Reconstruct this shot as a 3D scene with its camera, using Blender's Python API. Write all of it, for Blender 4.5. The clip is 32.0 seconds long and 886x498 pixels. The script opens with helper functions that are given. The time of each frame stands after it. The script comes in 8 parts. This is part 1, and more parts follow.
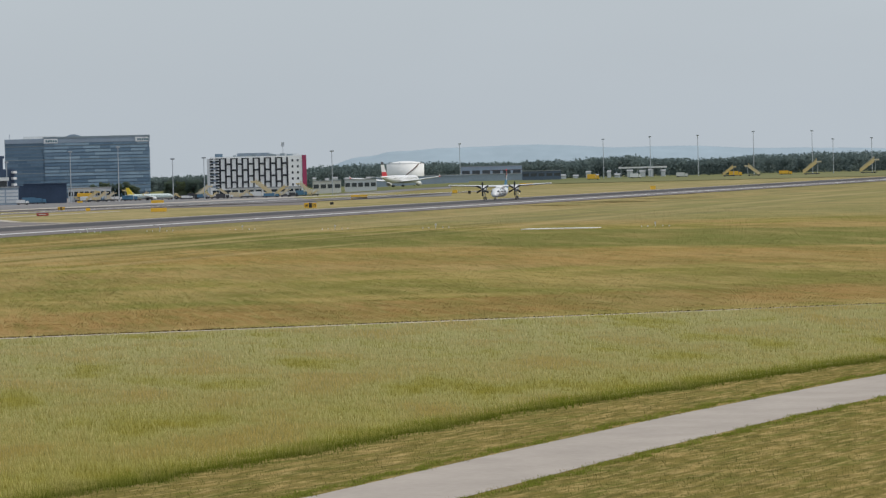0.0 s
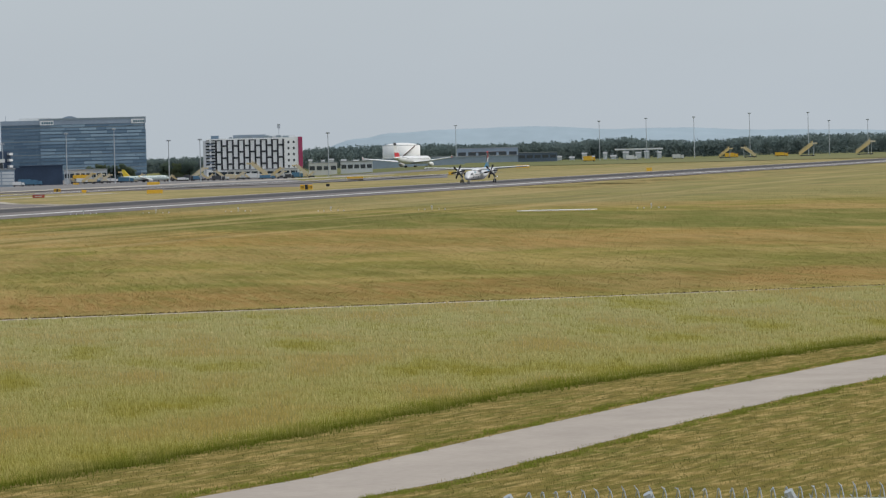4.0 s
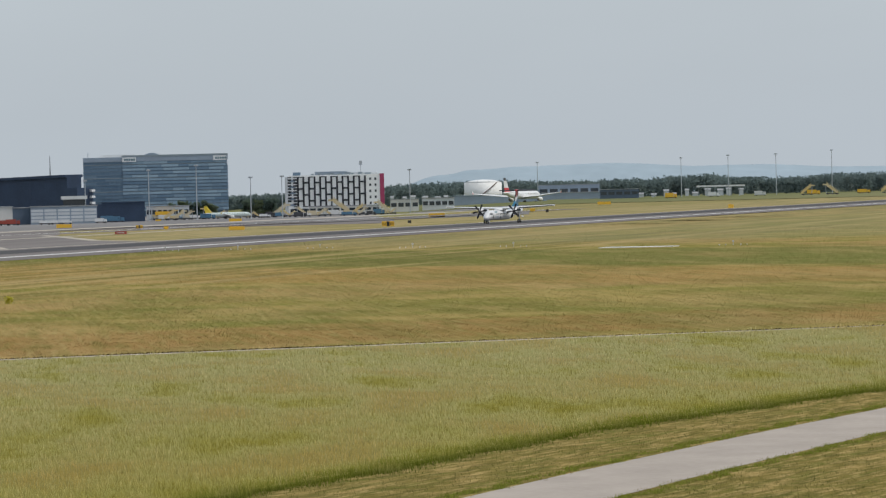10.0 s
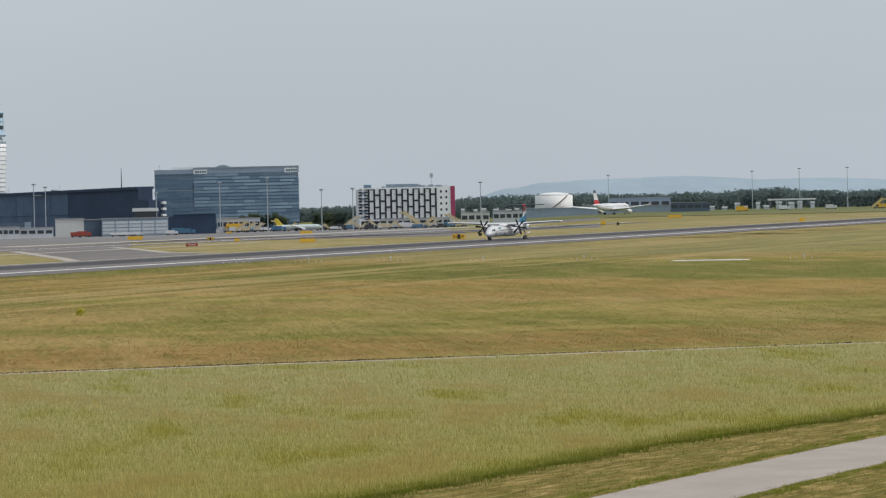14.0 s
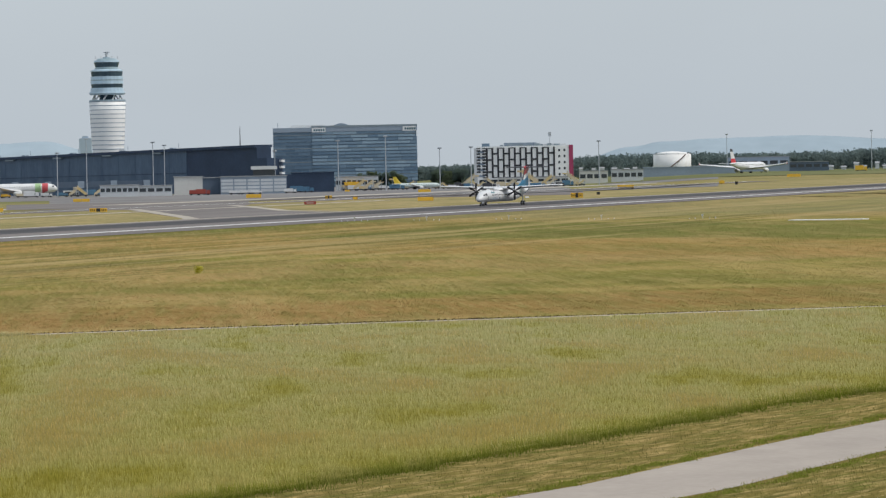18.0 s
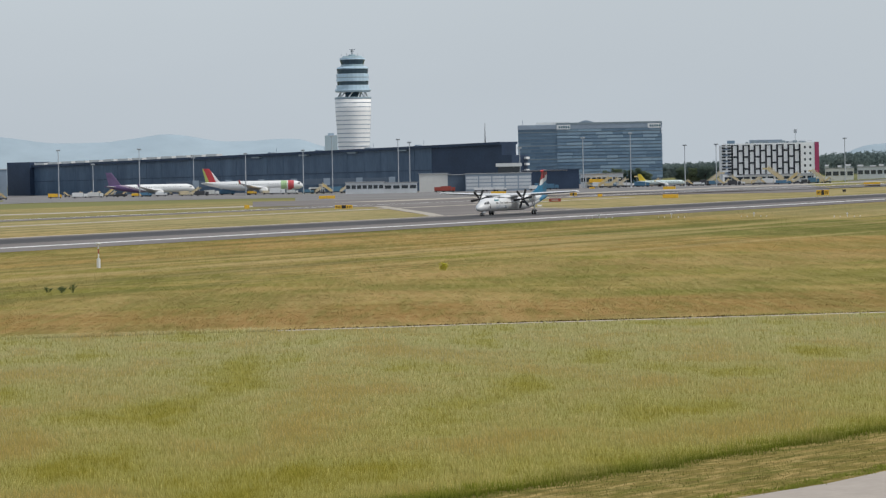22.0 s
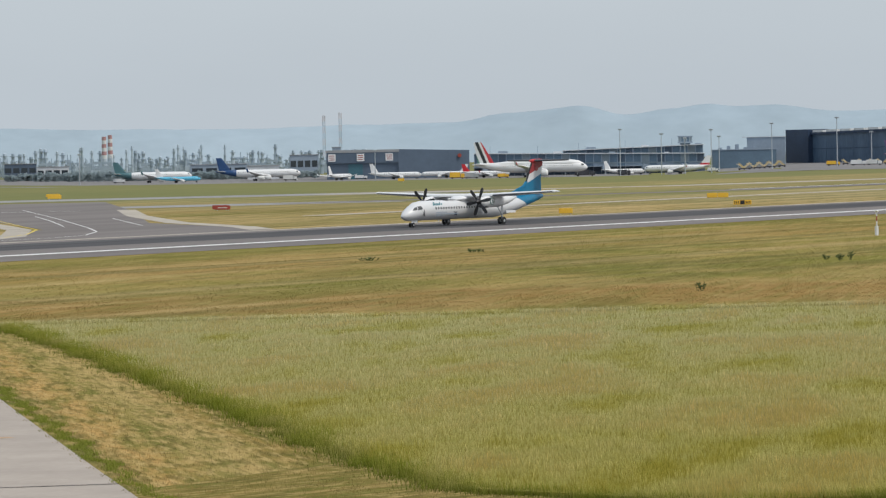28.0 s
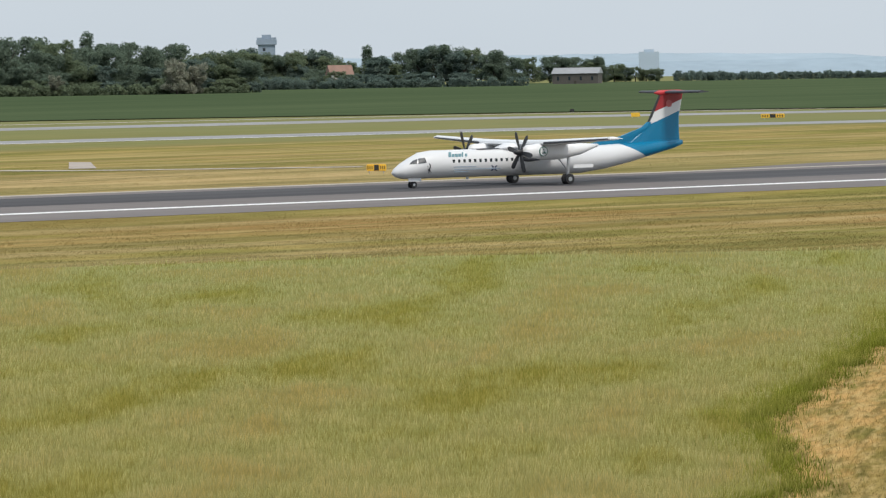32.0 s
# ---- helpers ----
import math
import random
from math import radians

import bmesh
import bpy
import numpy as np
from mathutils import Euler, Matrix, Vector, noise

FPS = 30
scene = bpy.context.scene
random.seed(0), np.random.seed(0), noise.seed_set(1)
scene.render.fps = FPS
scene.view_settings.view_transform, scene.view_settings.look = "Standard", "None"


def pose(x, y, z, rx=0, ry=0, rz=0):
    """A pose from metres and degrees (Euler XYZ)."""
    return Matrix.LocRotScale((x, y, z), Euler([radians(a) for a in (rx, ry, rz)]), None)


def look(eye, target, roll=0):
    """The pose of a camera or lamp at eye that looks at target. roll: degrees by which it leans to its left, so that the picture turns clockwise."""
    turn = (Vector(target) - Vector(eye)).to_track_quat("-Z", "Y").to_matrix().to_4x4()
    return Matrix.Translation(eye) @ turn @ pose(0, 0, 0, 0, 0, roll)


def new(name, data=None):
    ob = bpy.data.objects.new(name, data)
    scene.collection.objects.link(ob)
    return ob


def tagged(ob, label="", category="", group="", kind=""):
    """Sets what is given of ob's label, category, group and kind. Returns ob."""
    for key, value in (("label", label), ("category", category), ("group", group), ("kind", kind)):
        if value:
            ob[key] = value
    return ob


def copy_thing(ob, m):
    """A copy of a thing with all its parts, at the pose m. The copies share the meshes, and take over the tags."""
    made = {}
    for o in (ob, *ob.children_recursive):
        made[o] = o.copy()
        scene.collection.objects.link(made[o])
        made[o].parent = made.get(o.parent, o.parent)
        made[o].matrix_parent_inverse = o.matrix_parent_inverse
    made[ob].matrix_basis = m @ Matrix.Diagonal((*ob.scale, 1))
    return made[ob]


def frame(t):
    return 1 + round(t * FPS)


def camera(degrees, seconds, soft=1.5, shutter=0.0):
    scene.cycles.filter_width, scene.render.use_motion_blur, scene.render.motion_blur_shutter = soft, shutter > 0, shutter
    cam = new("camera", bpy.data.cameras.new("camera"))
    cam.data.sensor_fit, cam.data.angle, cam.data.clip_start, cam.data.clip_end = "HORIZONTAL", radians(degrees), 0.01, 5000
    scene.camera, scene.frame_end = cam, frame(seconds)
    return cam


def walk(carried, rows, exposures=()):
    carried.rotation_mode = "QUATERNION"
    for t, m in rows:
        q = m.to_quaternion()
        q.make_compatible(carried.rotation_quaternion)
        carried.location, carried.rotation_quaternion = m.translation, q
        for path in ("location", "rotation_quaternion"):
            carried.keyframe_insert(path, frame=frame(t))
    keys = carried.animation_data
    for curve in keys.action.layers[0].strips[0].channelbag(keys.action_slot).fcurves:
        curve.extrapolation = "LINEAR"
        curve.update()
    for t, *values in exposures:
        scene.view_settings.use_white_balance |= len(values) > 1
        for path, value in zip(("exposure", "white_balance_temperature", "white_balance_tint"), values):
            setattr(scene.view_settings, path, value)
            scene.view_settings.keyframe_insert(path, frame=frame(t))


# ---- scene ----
cam = camera(12.429, 32.0, soft=1.3, shutter=0.0)
EYE = (0.0, 0.0, 10.0)
# seconds, yaw (left), pitch (up), roll: a tripod-like pan from one standpoint
PATH = [
    (0, -75.863, -1.133, -1.378),
    (0.5, -75.883, -1.169, -1.406),
    (1, -75.896, -1.208, -1.375),
    (1.5, -75.917, -1.254, -1.370),
    (2, -75.931, -1.310, -1.402),
    (2.5, -75.937, -1.357, -1.411),
    (4.5, -75.903, -1.387, -1.378),
    (5, -75.872, -1.261, -1.414),
    (5.5, -75.832, -1.141, -1.442),
    (6, -75.766, -1.076, -1.415),
    (6.5, -75.618, -1.041, -1.380),
    (7, -75.435, -1.009, -1.386),
    (7.5, -75.282, -0.981, -1.394),
    (8, -75.201, -0.958, -1.405),
    (8.5, -75.085, -0.938, -1.376),
    (9, -74.987, -0.898, -1.375),
    (9.5, -74.875, -0.886, -1.393),
    (10, -74.776, -0.847, -1.369),
    (10.5, -74.603, -0.820, -1.367),
    (11, -74.467, -0.834, -1.341),
    (11.5, -74.358, -0.895, -1.337),
    (12, -74.269, -0.961, -1.322),
    (12.5, -74.138, -0.999, -1.316),
    (13, -74.001, -0.866, -1.282),
    (13.5, -73.903, -0.751, -1.264),
    (15.5, -73.236, -0.549, -1.210),
    (16, -72.979, -0.699, -1.216),
    (16.5, -72.661, -0.913, -1.202),
    (17, -72.416, -1.068, -1.157),
    (17.5, -72.216, -1.143, -1.106),
    (18, -72.112, -1.194, -1.125),
    (18.5, -72.027, -1.186, -1.129),
    (19, -71.744, -1.179, -1.124),
    (19.5, -71.335, -1.175, -1.115),
    (20, -70.902, -1.161, -1.106),
    (20.5, -70.335, -1.166, -1.093),
    (21, -69.828, -1.165, -1.091),
    (21.5, -69.310, -1.169, -1.110),
    (22, -68.666, -1.168, -1.095),
    (22.5, -68.136, -1.176, -1.050),
    (23, -67.681, -1.172, -1.072),
    (23.5, -67.095, -1.186, -1.090),
    (24, -66.433, -1.196, -1.108),
    (24.5, -65.702, -1.194, -1.110),
    (25, -64.826, -1.189, -1.114),
    (25.5, -63.528, -1.193, -1.083),
    (27.5, -59.470, -1.380, -1.094),
    (28, -57.732, -1.418, -1.120),
    (28.5, -55.380, -1.434, -1.115),
    (29, -53.486, -1.415, -1.136),
    (29.5, -50.688, -1.357, -1.184),
    (30, -48.898, -1.363, -0.926),
    (30.5, -47.264, -1.688, -1.016),
    (31, -44.307, -2.219, -1.024),
    (31.5, -41.423, -2.438, -1.035),
    (32, -37.303, -2.509, -0.934),
]
walk(cam, [(t, pose(*EYE, 90 + p, 0, y) @ pose(0, 0, 0, 0, 0, r)) for t, y, p, r in PATH],
     exposures=[(0, 0.0), (16, 0.0), (18, 0.08), (25, 0.10), (28, 0.11), (29, 0.07), (30, 0.05), (31, 0.27), (32, 0.33)])

# ---- light: hazy high overcast, sun behind the viewer ----
SUN_AZ, SUN_EL = 175.0, 55.0   # degrees from +y towards +x, and above the horizon
world = bpy.data.worlds.new("sky")
scene.world = world
world.use_nodes = True
wn, wl = world.node_tree.nodes, world.node_tree.links
wn.clear()
sky = wn.new("ShaderNodeTexSky")
sky.sky_type, sky.sun_disc = "NISHITA", False
sky.sun_elevation, sky.sun_rotation = radians(SUN_EL), radians(SUN_AZ)
sky.dust_density, sky.air_density = 3.0, 1.2
haze = wn.new("ShaderNodeMix")
haze.data_type, haze.inputs[0].default_value = "RGBA", 0.80
haze.inputs[7].default_value = (4.55, 5.10, 5.65, 1)
bg, wout = wn.new("ShaderNodeBackground"), wn.new("ShaderNodeOutputWorld")
cloud, ctc, cmp_, cr = wn.new("ShaderNodeTexNoise"), wn.new("ShaderNodeTexCoord"), wn.new("ShaderNodeMapping"), wn.new("ShaderNodeMapRange")
cmp_.inputs["Scale"].default_value = (5, 5, 16)
cloud.inputs["Scale"].default_value, cloud.inputs["Detail"].default_value = 1.0, 4
cr.inputs[1].default_value, cr.inputs[2].default_value, cr.inputs[3].default_value, cr.inputs[4].default_value = 0.3, 0.7, 0.118, 0.126
wl.new(ctc.outputs["Generated"], cmp_.inputs[0]), wl.new(cmp_.outputs[0], cloud.inputs[0])
wl.new(cloud.outputs[0], cr.inputs[0]), wl.new(cr.outputs[0], bg.inputs[1])
wl.new(sky.outputs[0], haze.inputs[6])
wl.new(haze.outputs[2], bg.inputs[0])
wl.new(bg.outputs[0], wout.inputs[0])
sun = new("sun", bpy.data.lights.new("sun", "SUN"))
sun.data.energy, sun.data.angle, sun.data.color = 1.9, radians(12), (1.0, 0.955, 0.88)
sd = Vector((math.sin(radians(SUN_AZ)) * math.cos(radians(SUN_EL)), math.cos(radians(SUN_AZ)) * math.cos(radians(SUN_EL)), math.sin(radians(SUN_EL))))
sun.matrix_world = look(sd * 100, (0, 0, 0))


# ---- materials ----
def mat(name, col, rough=0.6, metal=0.0, var=0.12, scale=1.0, bump=0.0, stretch=(1, 1, 1), col2=None, spec=0.5, glow=0.0, rand=0.0):
    """A painted, mineral or metal surface: two scales of variation in colour, a fine relief."""
    m = bpy.data.materials.new(name)
    m.use_nodes = True
    n, l = m.node_tree.nodes, m.node_tree.links
    b = n["Principled BSDF"]
    b.inputs["Roughness"].default_value, b.inputs["Metallic"].default_value = rough, metal
    b.inputs["Specular IOR Level"].default_value = spec
    geo, mp = n.new("ShaderNodeTexCoord"), n.new("ShaderNodeMapping")
    mp.inputs["Scale"].default_value = stretch
    l.new(geo.outputs["Object"], mp.inputs[0])
    big, fine = n.new("ShaderNodeTexNoise"), n.new("ShaderNodeTexNoise")
    big.inputs["Scale"].default_value, fine.inputs["Scale"].default_value = scale, scale * 9
    big.inputs["Detail"].default_value, fine.inputs["Detail"].default_value = 4, 3
    l.new(mp.outputs[0], big.inputs[0]), l.new(mp.outputs[0], fine.inputs[0])
    add = n.new("ShaderNodeMath")
    add.operation, add.inputs[1].default_value = "MULTIPLY_ADD", 0.65
    half = n.new("ShaderNodeMath")
    half.operation, half.inputs[1].default_value = "MULTIPLY", 0.35
    l.new(fine.outputs[0], half.inputs[0]), l.new(big.outputs[0], add.inputs[0]), l.new(half.outputs[0], add.inputs[2])
    last = add
    if rand:
        info, r2 = n.new("ShaderNodeObjectInfo"), n.new("ShaderNodeMath")
        r2.operation, r2.inputs[1].default_value = "MULTIPLY_ADD", rand
        l.new(info.outputs["Random"], r2.inputs[0]), l.new(add.outputs[0], r2.inputs[2])
        last = r2
    ramp = n.new("ShaderNodeValToRGB")
    c2 = col2 or tuple(min(1, c * (1 + var)) for c in col)
    c1 = col if col2 else tuple(c * (1 - var) for c in col)
    ramp.color_ramp.elements[0].position, ramp.color_ramp.elements[1].position = 0.33, 0.67 + rand
    ramp.color_ramp.elements[0].color, ramp.color_ramp.elements[1].color = (*c1, 1), (*c2, 1)
    l.new(last.outputs[0], ramp.inputs[0]), l.new(ramp.outputs[0], b.inputs["Base Color"])
    if bump:
        bn = n.new("ShaderNodeBump")
        bn.inputs["Strength"].default_value, bn.inputs["Distance"].default_value = bump, 0.05
        l.new(fine.outputs[0], bn.inputs["Height"]), l.new(bn.outputs[0], b.inputs["Normal"])
    if glow:
        l.new(ramp.outputs[0], b.inputs["Emission Color"])
        b.inputs["Emission Strength"].default_value = glow
    return m


M = dict(
    white=mat("white_paint", (0.74, 0.74, 0.74), 0.35, var=0.03, scale=0.4),
    offwhite=mat("off_white_paint", (0.66, 0.66, 0.64), 0.5, var=0.08, scale=0.3),
    asphalt=mat("asphalt", (0.185, 0.165, 0.155), 0.95, var=0.2, scale=0.05, stretch=(0.12, 1, 1), spec=0.15),
    rubber_dark=mat("rubbered_asphalt", (0.075, 0.072, 0.074), 0.9, var=0.3, scale=0.2, stretch=(0.02, 1, 1), spec=0.15),
    line=mat("runway_paint", (0.76, 0.75, 0.73), 0.7, var=0.1, scale=0.5),
    yellow_line=mat("yellow_paint", (0.65, 0.5, 0.08), 0.7, var=0.1),
    concrete=mat("concrete", (0.395, 0.343, 0.297), 0.9, var=0.10, scale=0.35, spec=0.05),
    pale=mat("pale_shoulder", (0.42, 0.375, 0.315), 0.9, var=0.16, scale=0.1, spec=0.15),
    taxi_grey=mat("taxiway_concrete", (0.29, 0.285, 0.28), 0.9, var=0.12, scale=0.03, spec=0.15),
    gravel=mat("gravel", (0.33, 0.25, 0.175), 0.95, col2=(0.60, 0.48, 0.37), scale=2.4, bump=0.6, spec=0.05),
    tyre=mat("tyre_rubber", (0.02, 0.02, 0.022), 0.8, var=0.2),
    dark=mat("dark_grey", (0.05, 0.052, 0.06), 0.5, var=0.2),
    prop=mat("propeller_black", (0.018, 0.018, 0.02), 0.4, var=0.1),
    metal=mat("grey_metal", (0.42, 0.43, 0.44), 0.4, 0.6, var=0.1),
    galv=mat("galvanised_steel", (0.40, 0.43, 0.46), 0.6, 0.0, var=0.1, scale=0.3),
    glass=mat("dark_glass", (0.03, 0.04, 0.05), 0.08, var=0.1, spec=0.8),
    cockpit=mat("cockpit_glass", (0.075, 0.08, 0.085), 0.4, var=0.1, spec=0.3),
    red=mat("red_paint", (0.50, 0.035, 0.04), 0.4, var=0.06),
    blue=mat("turquoise_paint", (0.0, 0.16, 0.30), 0.35, var=0.05, scale=0.3),
    sign_yellow=mat("signal_yellow", (0.80, 0.47, 0.04), 0.5, var=0.08),
    sign_red=mat("sign_red", (0.34, 0.06, 0.04), 0.5, var=0.1),
    black=mat("black_paint", (0.02, 0.02, 0.02), 0.5, var=0.1),
)


# ---- helpers for meshes ----
def part(name, bm, material, parent=None, label="", smooth=False):
    me = bpy.data.meshes.new(name)
    bm.to_mesh(me)
    bm.free()
    if smooth:
        me.polygons.foreach_set("use_smooth", [True] * len(me.polygons))
    me.materials.append(material)
    ob = new(name, me)
    ob.parent = parent
    if label:
        ob["label"] = label
    return ob


def base(name, x, y, z=0.0, turn=0.0, **tags):
    e = new(name)
    x, y, dz = W(x, y)
    e.matrix_world = pose(x, y, z + dz, 0, 0, turn)
    e.empty_display_size = 0.1
    return tagged(e, **tags)


def box(bm, x0, x1, y0, y1, z0, z1, bev=0.0):
    r = bmesh.ops.create_cube(bm, size=1.0)
    bmesh.ops.scale(bm, vec=(x1 - x0, y1 - y0, z1 - z0), verts=r["verts"])
    bmesh.ops.translate(bm, vec=((x0 + x1) / 2, (y0 + y1) / 2, (z0 + z1) / 2), verts=r["verts"])
    if bev:
        bmesh.ops.bevel(bm, geom=list({e for v in r["verts"] for e in v.link_edges}), offset=bev, segments=2, affect="EDGES")
    return bm


def boxed(*a, **k):
    return box(bmesh.new(), *a, **k)


def rod(bm, p, q, r0, r1=None, seg=8):
    p, q = Vector(p), Vector(q)
    r1 = r0 if r1 is None else r1
    turn = (q - p).to_track_quat("Z", "Y").to_matrix().to_4x4()
    bmesh.ops.create_cone(bm, cap_ends=True, segments=seg, radius1=r0, radius2=r1, depth=(q - p).length,
                          matrix=Matrix.Translation((p + q) / 2) @ turn)
    return bm


def rodded(*a, **k):
    return rod(bmesh.new(), *a, **k)


def loft(bm, rings, cap=True):
    """Skins closed rings of equal count."""
    vs = [[bm.verts.new(c) for c in ring] for ring in rings]
    for a, b in zip(vs, vs[1:]):
        for i in range(len(a)):
            j = (i + 1) % len(a)
            bm.faces.new((a[i], a[j], b[j], b[i]))
    if cap:
        bm.faces.new(list(reversed(vs[0])))
        bm.faces.new(vs[-1])
    bmesh.ops.recalc_face_normals(bm, faces=bm.faces[:])
    return bm


def oval(x, zc, ry, rz, n=40):
    return [(x, ry * math.sin(2 * math.pi * i / n), zc + rz * math.cos(2 * math.pi * i / n)) for i in range(n)]


def foil(le, chord, thick, y, z, vertical=False):
    """A wing section: leading edge at x = le, trailing edge behind it (+x)."""
    pts = [(0, 0), (0.05, 0.6), (0.3, 1), (0.7, 0.5), (1, 0.05), (1, -0.05), (0.7, -0.3), (0.3, -0.6), (0.05, -0.4)]
    return [(le + chord * u, y + thick * w, z) if vertical else (le + chord * u, y, z + thick * w) for u, w in pts]


def lathe(bm, prof, n=20):
    """prof: (radius, z) from bottom to top."""
    return loft(bm, [[(r * math.cos(2 * math.pi * i / n), r * math.sin(2 * math.pi * i / n), z) for i in range(n)] for r, z in prof])


def smooth01(v):
    v = min(1.0, max(0.0, v))
    return v * v * (3 - 2 * v)


def G(x, y):
    """Height of the ground: level along the runway, gently falling towards the apron; the viewers' mound under the camera."""
    r, az = math.hypot(x, y), math.degrees(math.atan2(x, y))
    drop = -(3.0 + 3.6 * smooth01((63.2 - az) / 2.5)) * smooth01((r - 1150) / 1000) * smooth01((az - 46) / 8) * smooth01((76.3 - az) / 2.4)
    return drop + 8.3 * (1 - smooth01((r - 8) / 30))


def W(x, y):
    """The airfield's gentle fall: a spot of the level plan on the tilted plane round the runway; gives x, y and height."""
    r = math.hypot(x, y)
    w = smooth01((y - 204) / 38) * (1 - smooth01((r - 900) / 1000))
    if w <= 0:
        return x, y, 0.0
    k = 1 / (1 + (0.00202 * x - 0.00336 * y) * w / 10)
    return x * k, y * k, 10 * (1 - k)


def lift(x, y, z):
    """A point of paving on the tilted field; layers part a little more far out."""
    a, b, c = W(x, y)
    return a, b, c + z * (1 + max(0.0, math.hypot(x, y) - 700) * 0.003)


def pol(az, d):
    return d * math.sin(radians(az)), d * math.cos(radians(az))


def span(az0, az1, d):
    return radians(az1 - az0) * d


def ez(el, d):
    """Height seen under the elevation el at distance d."""
    return EYE[2] + d * math.tan(radians(el))


def far(name, az, d, sink=0.0, turn=0.0, **tags):
    """An Empty on the ground at an azimuth and distance; its x runs to the right as seen from the mound, y away."""
    x, y = pol(az, d)
    return base(name, x, y, G(x, y) - sink, -az + turn, **tags)


def sheet(name, pts, z, material, **tags):
    bm = bmesh.new()
    bm.faces.new([bm.verts.new(lift(x, y, z)) for x, y in pts])
    bmesh.ops.recalc_face_normals(bm, faces=bm.faces[:])
    if bm.faces[:][0].normal.z < 0:
        bmesh.ops.reverse_faces(bm, faces=bm.faces[:])
    return tagged(part(name, bm, material), **tags)


def ribbon(name, pts, width, z, material, **tags):
    """A strip of paving along a line of points."""
    bm = bmesh.new()
    P = []
    for p, q in zip(pts, pts[1:]):
        p, q = Vector(p), Vector(q)
        k = max(1, int((q - p).length / 30)) if max(p.y, q.y) > 200 else 1
        P += [p.lerp(q, i / k) for i in range(k)]
    P.append(Vector(pts[-1]))
    rows = []
    for i, p in enumerate(P):
        d = (P[min(i + 1, len(P) - 1)] - P[max(i - 1, 0)]).normalized()
        nrm = Vector((-d.y, d.x)) * width / 2
        rows.append([bm.verts.new(lift(*(p + nrm), z)), bm.verts.new(lift(*(p - nrm), z))])
    for a, b in zip(rows, rows[1:]):
        bm.faces.new((a[0], a[1], b[1], b[0]))
    return tagged(part(name, bm, material), **tags)


def patch(name, az0, az1, r0, r1, dz, material, **tags):
    """A paved sector that follows the ground."""
    bm = bmesh.new()
    na, nr = max(2, int((az1 - az0) * 3)), 14
    vs = []
    for i in range(na + 1):
        row = []
        for j in range(nr + 1):
            x, y = pol(az0 + (az1 - az0) * i / na, r0 + (r1 - r0) * j / nr)
            x1, y1, z1 = W(x, y)
            row.append(bm.verts.new((x1, y1, z1 + G(x, y) + dz)))
        vs.append(row)
    for i in range(na):
        for j in range(nr):
            bm.faces.new((vs[i][j], vs[i][j + 1], vs[i + 1][j + 1], vs[i + 1][j]))
    return tagged(part(name, bm, material), **tags)


# ---- the ground ----
def thin_leaf(m, colour, upward=0.82, through_=0.5):
    """Thin blades: light soaks through, and the sward as a whole faces the sky."""
    n, l = m.node_tree.nodes, m.node_tree.links
    geo, up, nm, tr, sh = n.new("ShaderNodeNewGeometry"), n.new("ShaderNodeMix"), n.new("ShaderNodeVectorMath"), n.new("ShaderNodeBsdfTranslucent"), n.new("ShaderNodeMixShader")
    up.data_type, up.inputs[0].default_value, up.inputs[5].default_value = "VECTOR", upward, (0, 0, 1)
    nm.operation = "NORMALIZE"
    l.new(geo.outputs["Normal"], up.inputs[4]), l.new(up.outputs[1], nm.inputs[0])
    l.new(nm.outputs[0], n["Principled BSDF"].inputs["Normal"])
    l.new(colour, tr.inputs[0])
    sh.inputs[0].default_value = through_
    l.new(n["Principled BSDF"].outputs[0], sh.inputs[1]), l.new(tr.outputs[0], sh.inputs[2])
    l.new(sh.outputs[0], n["Material Output"].inputs[0])
    return m


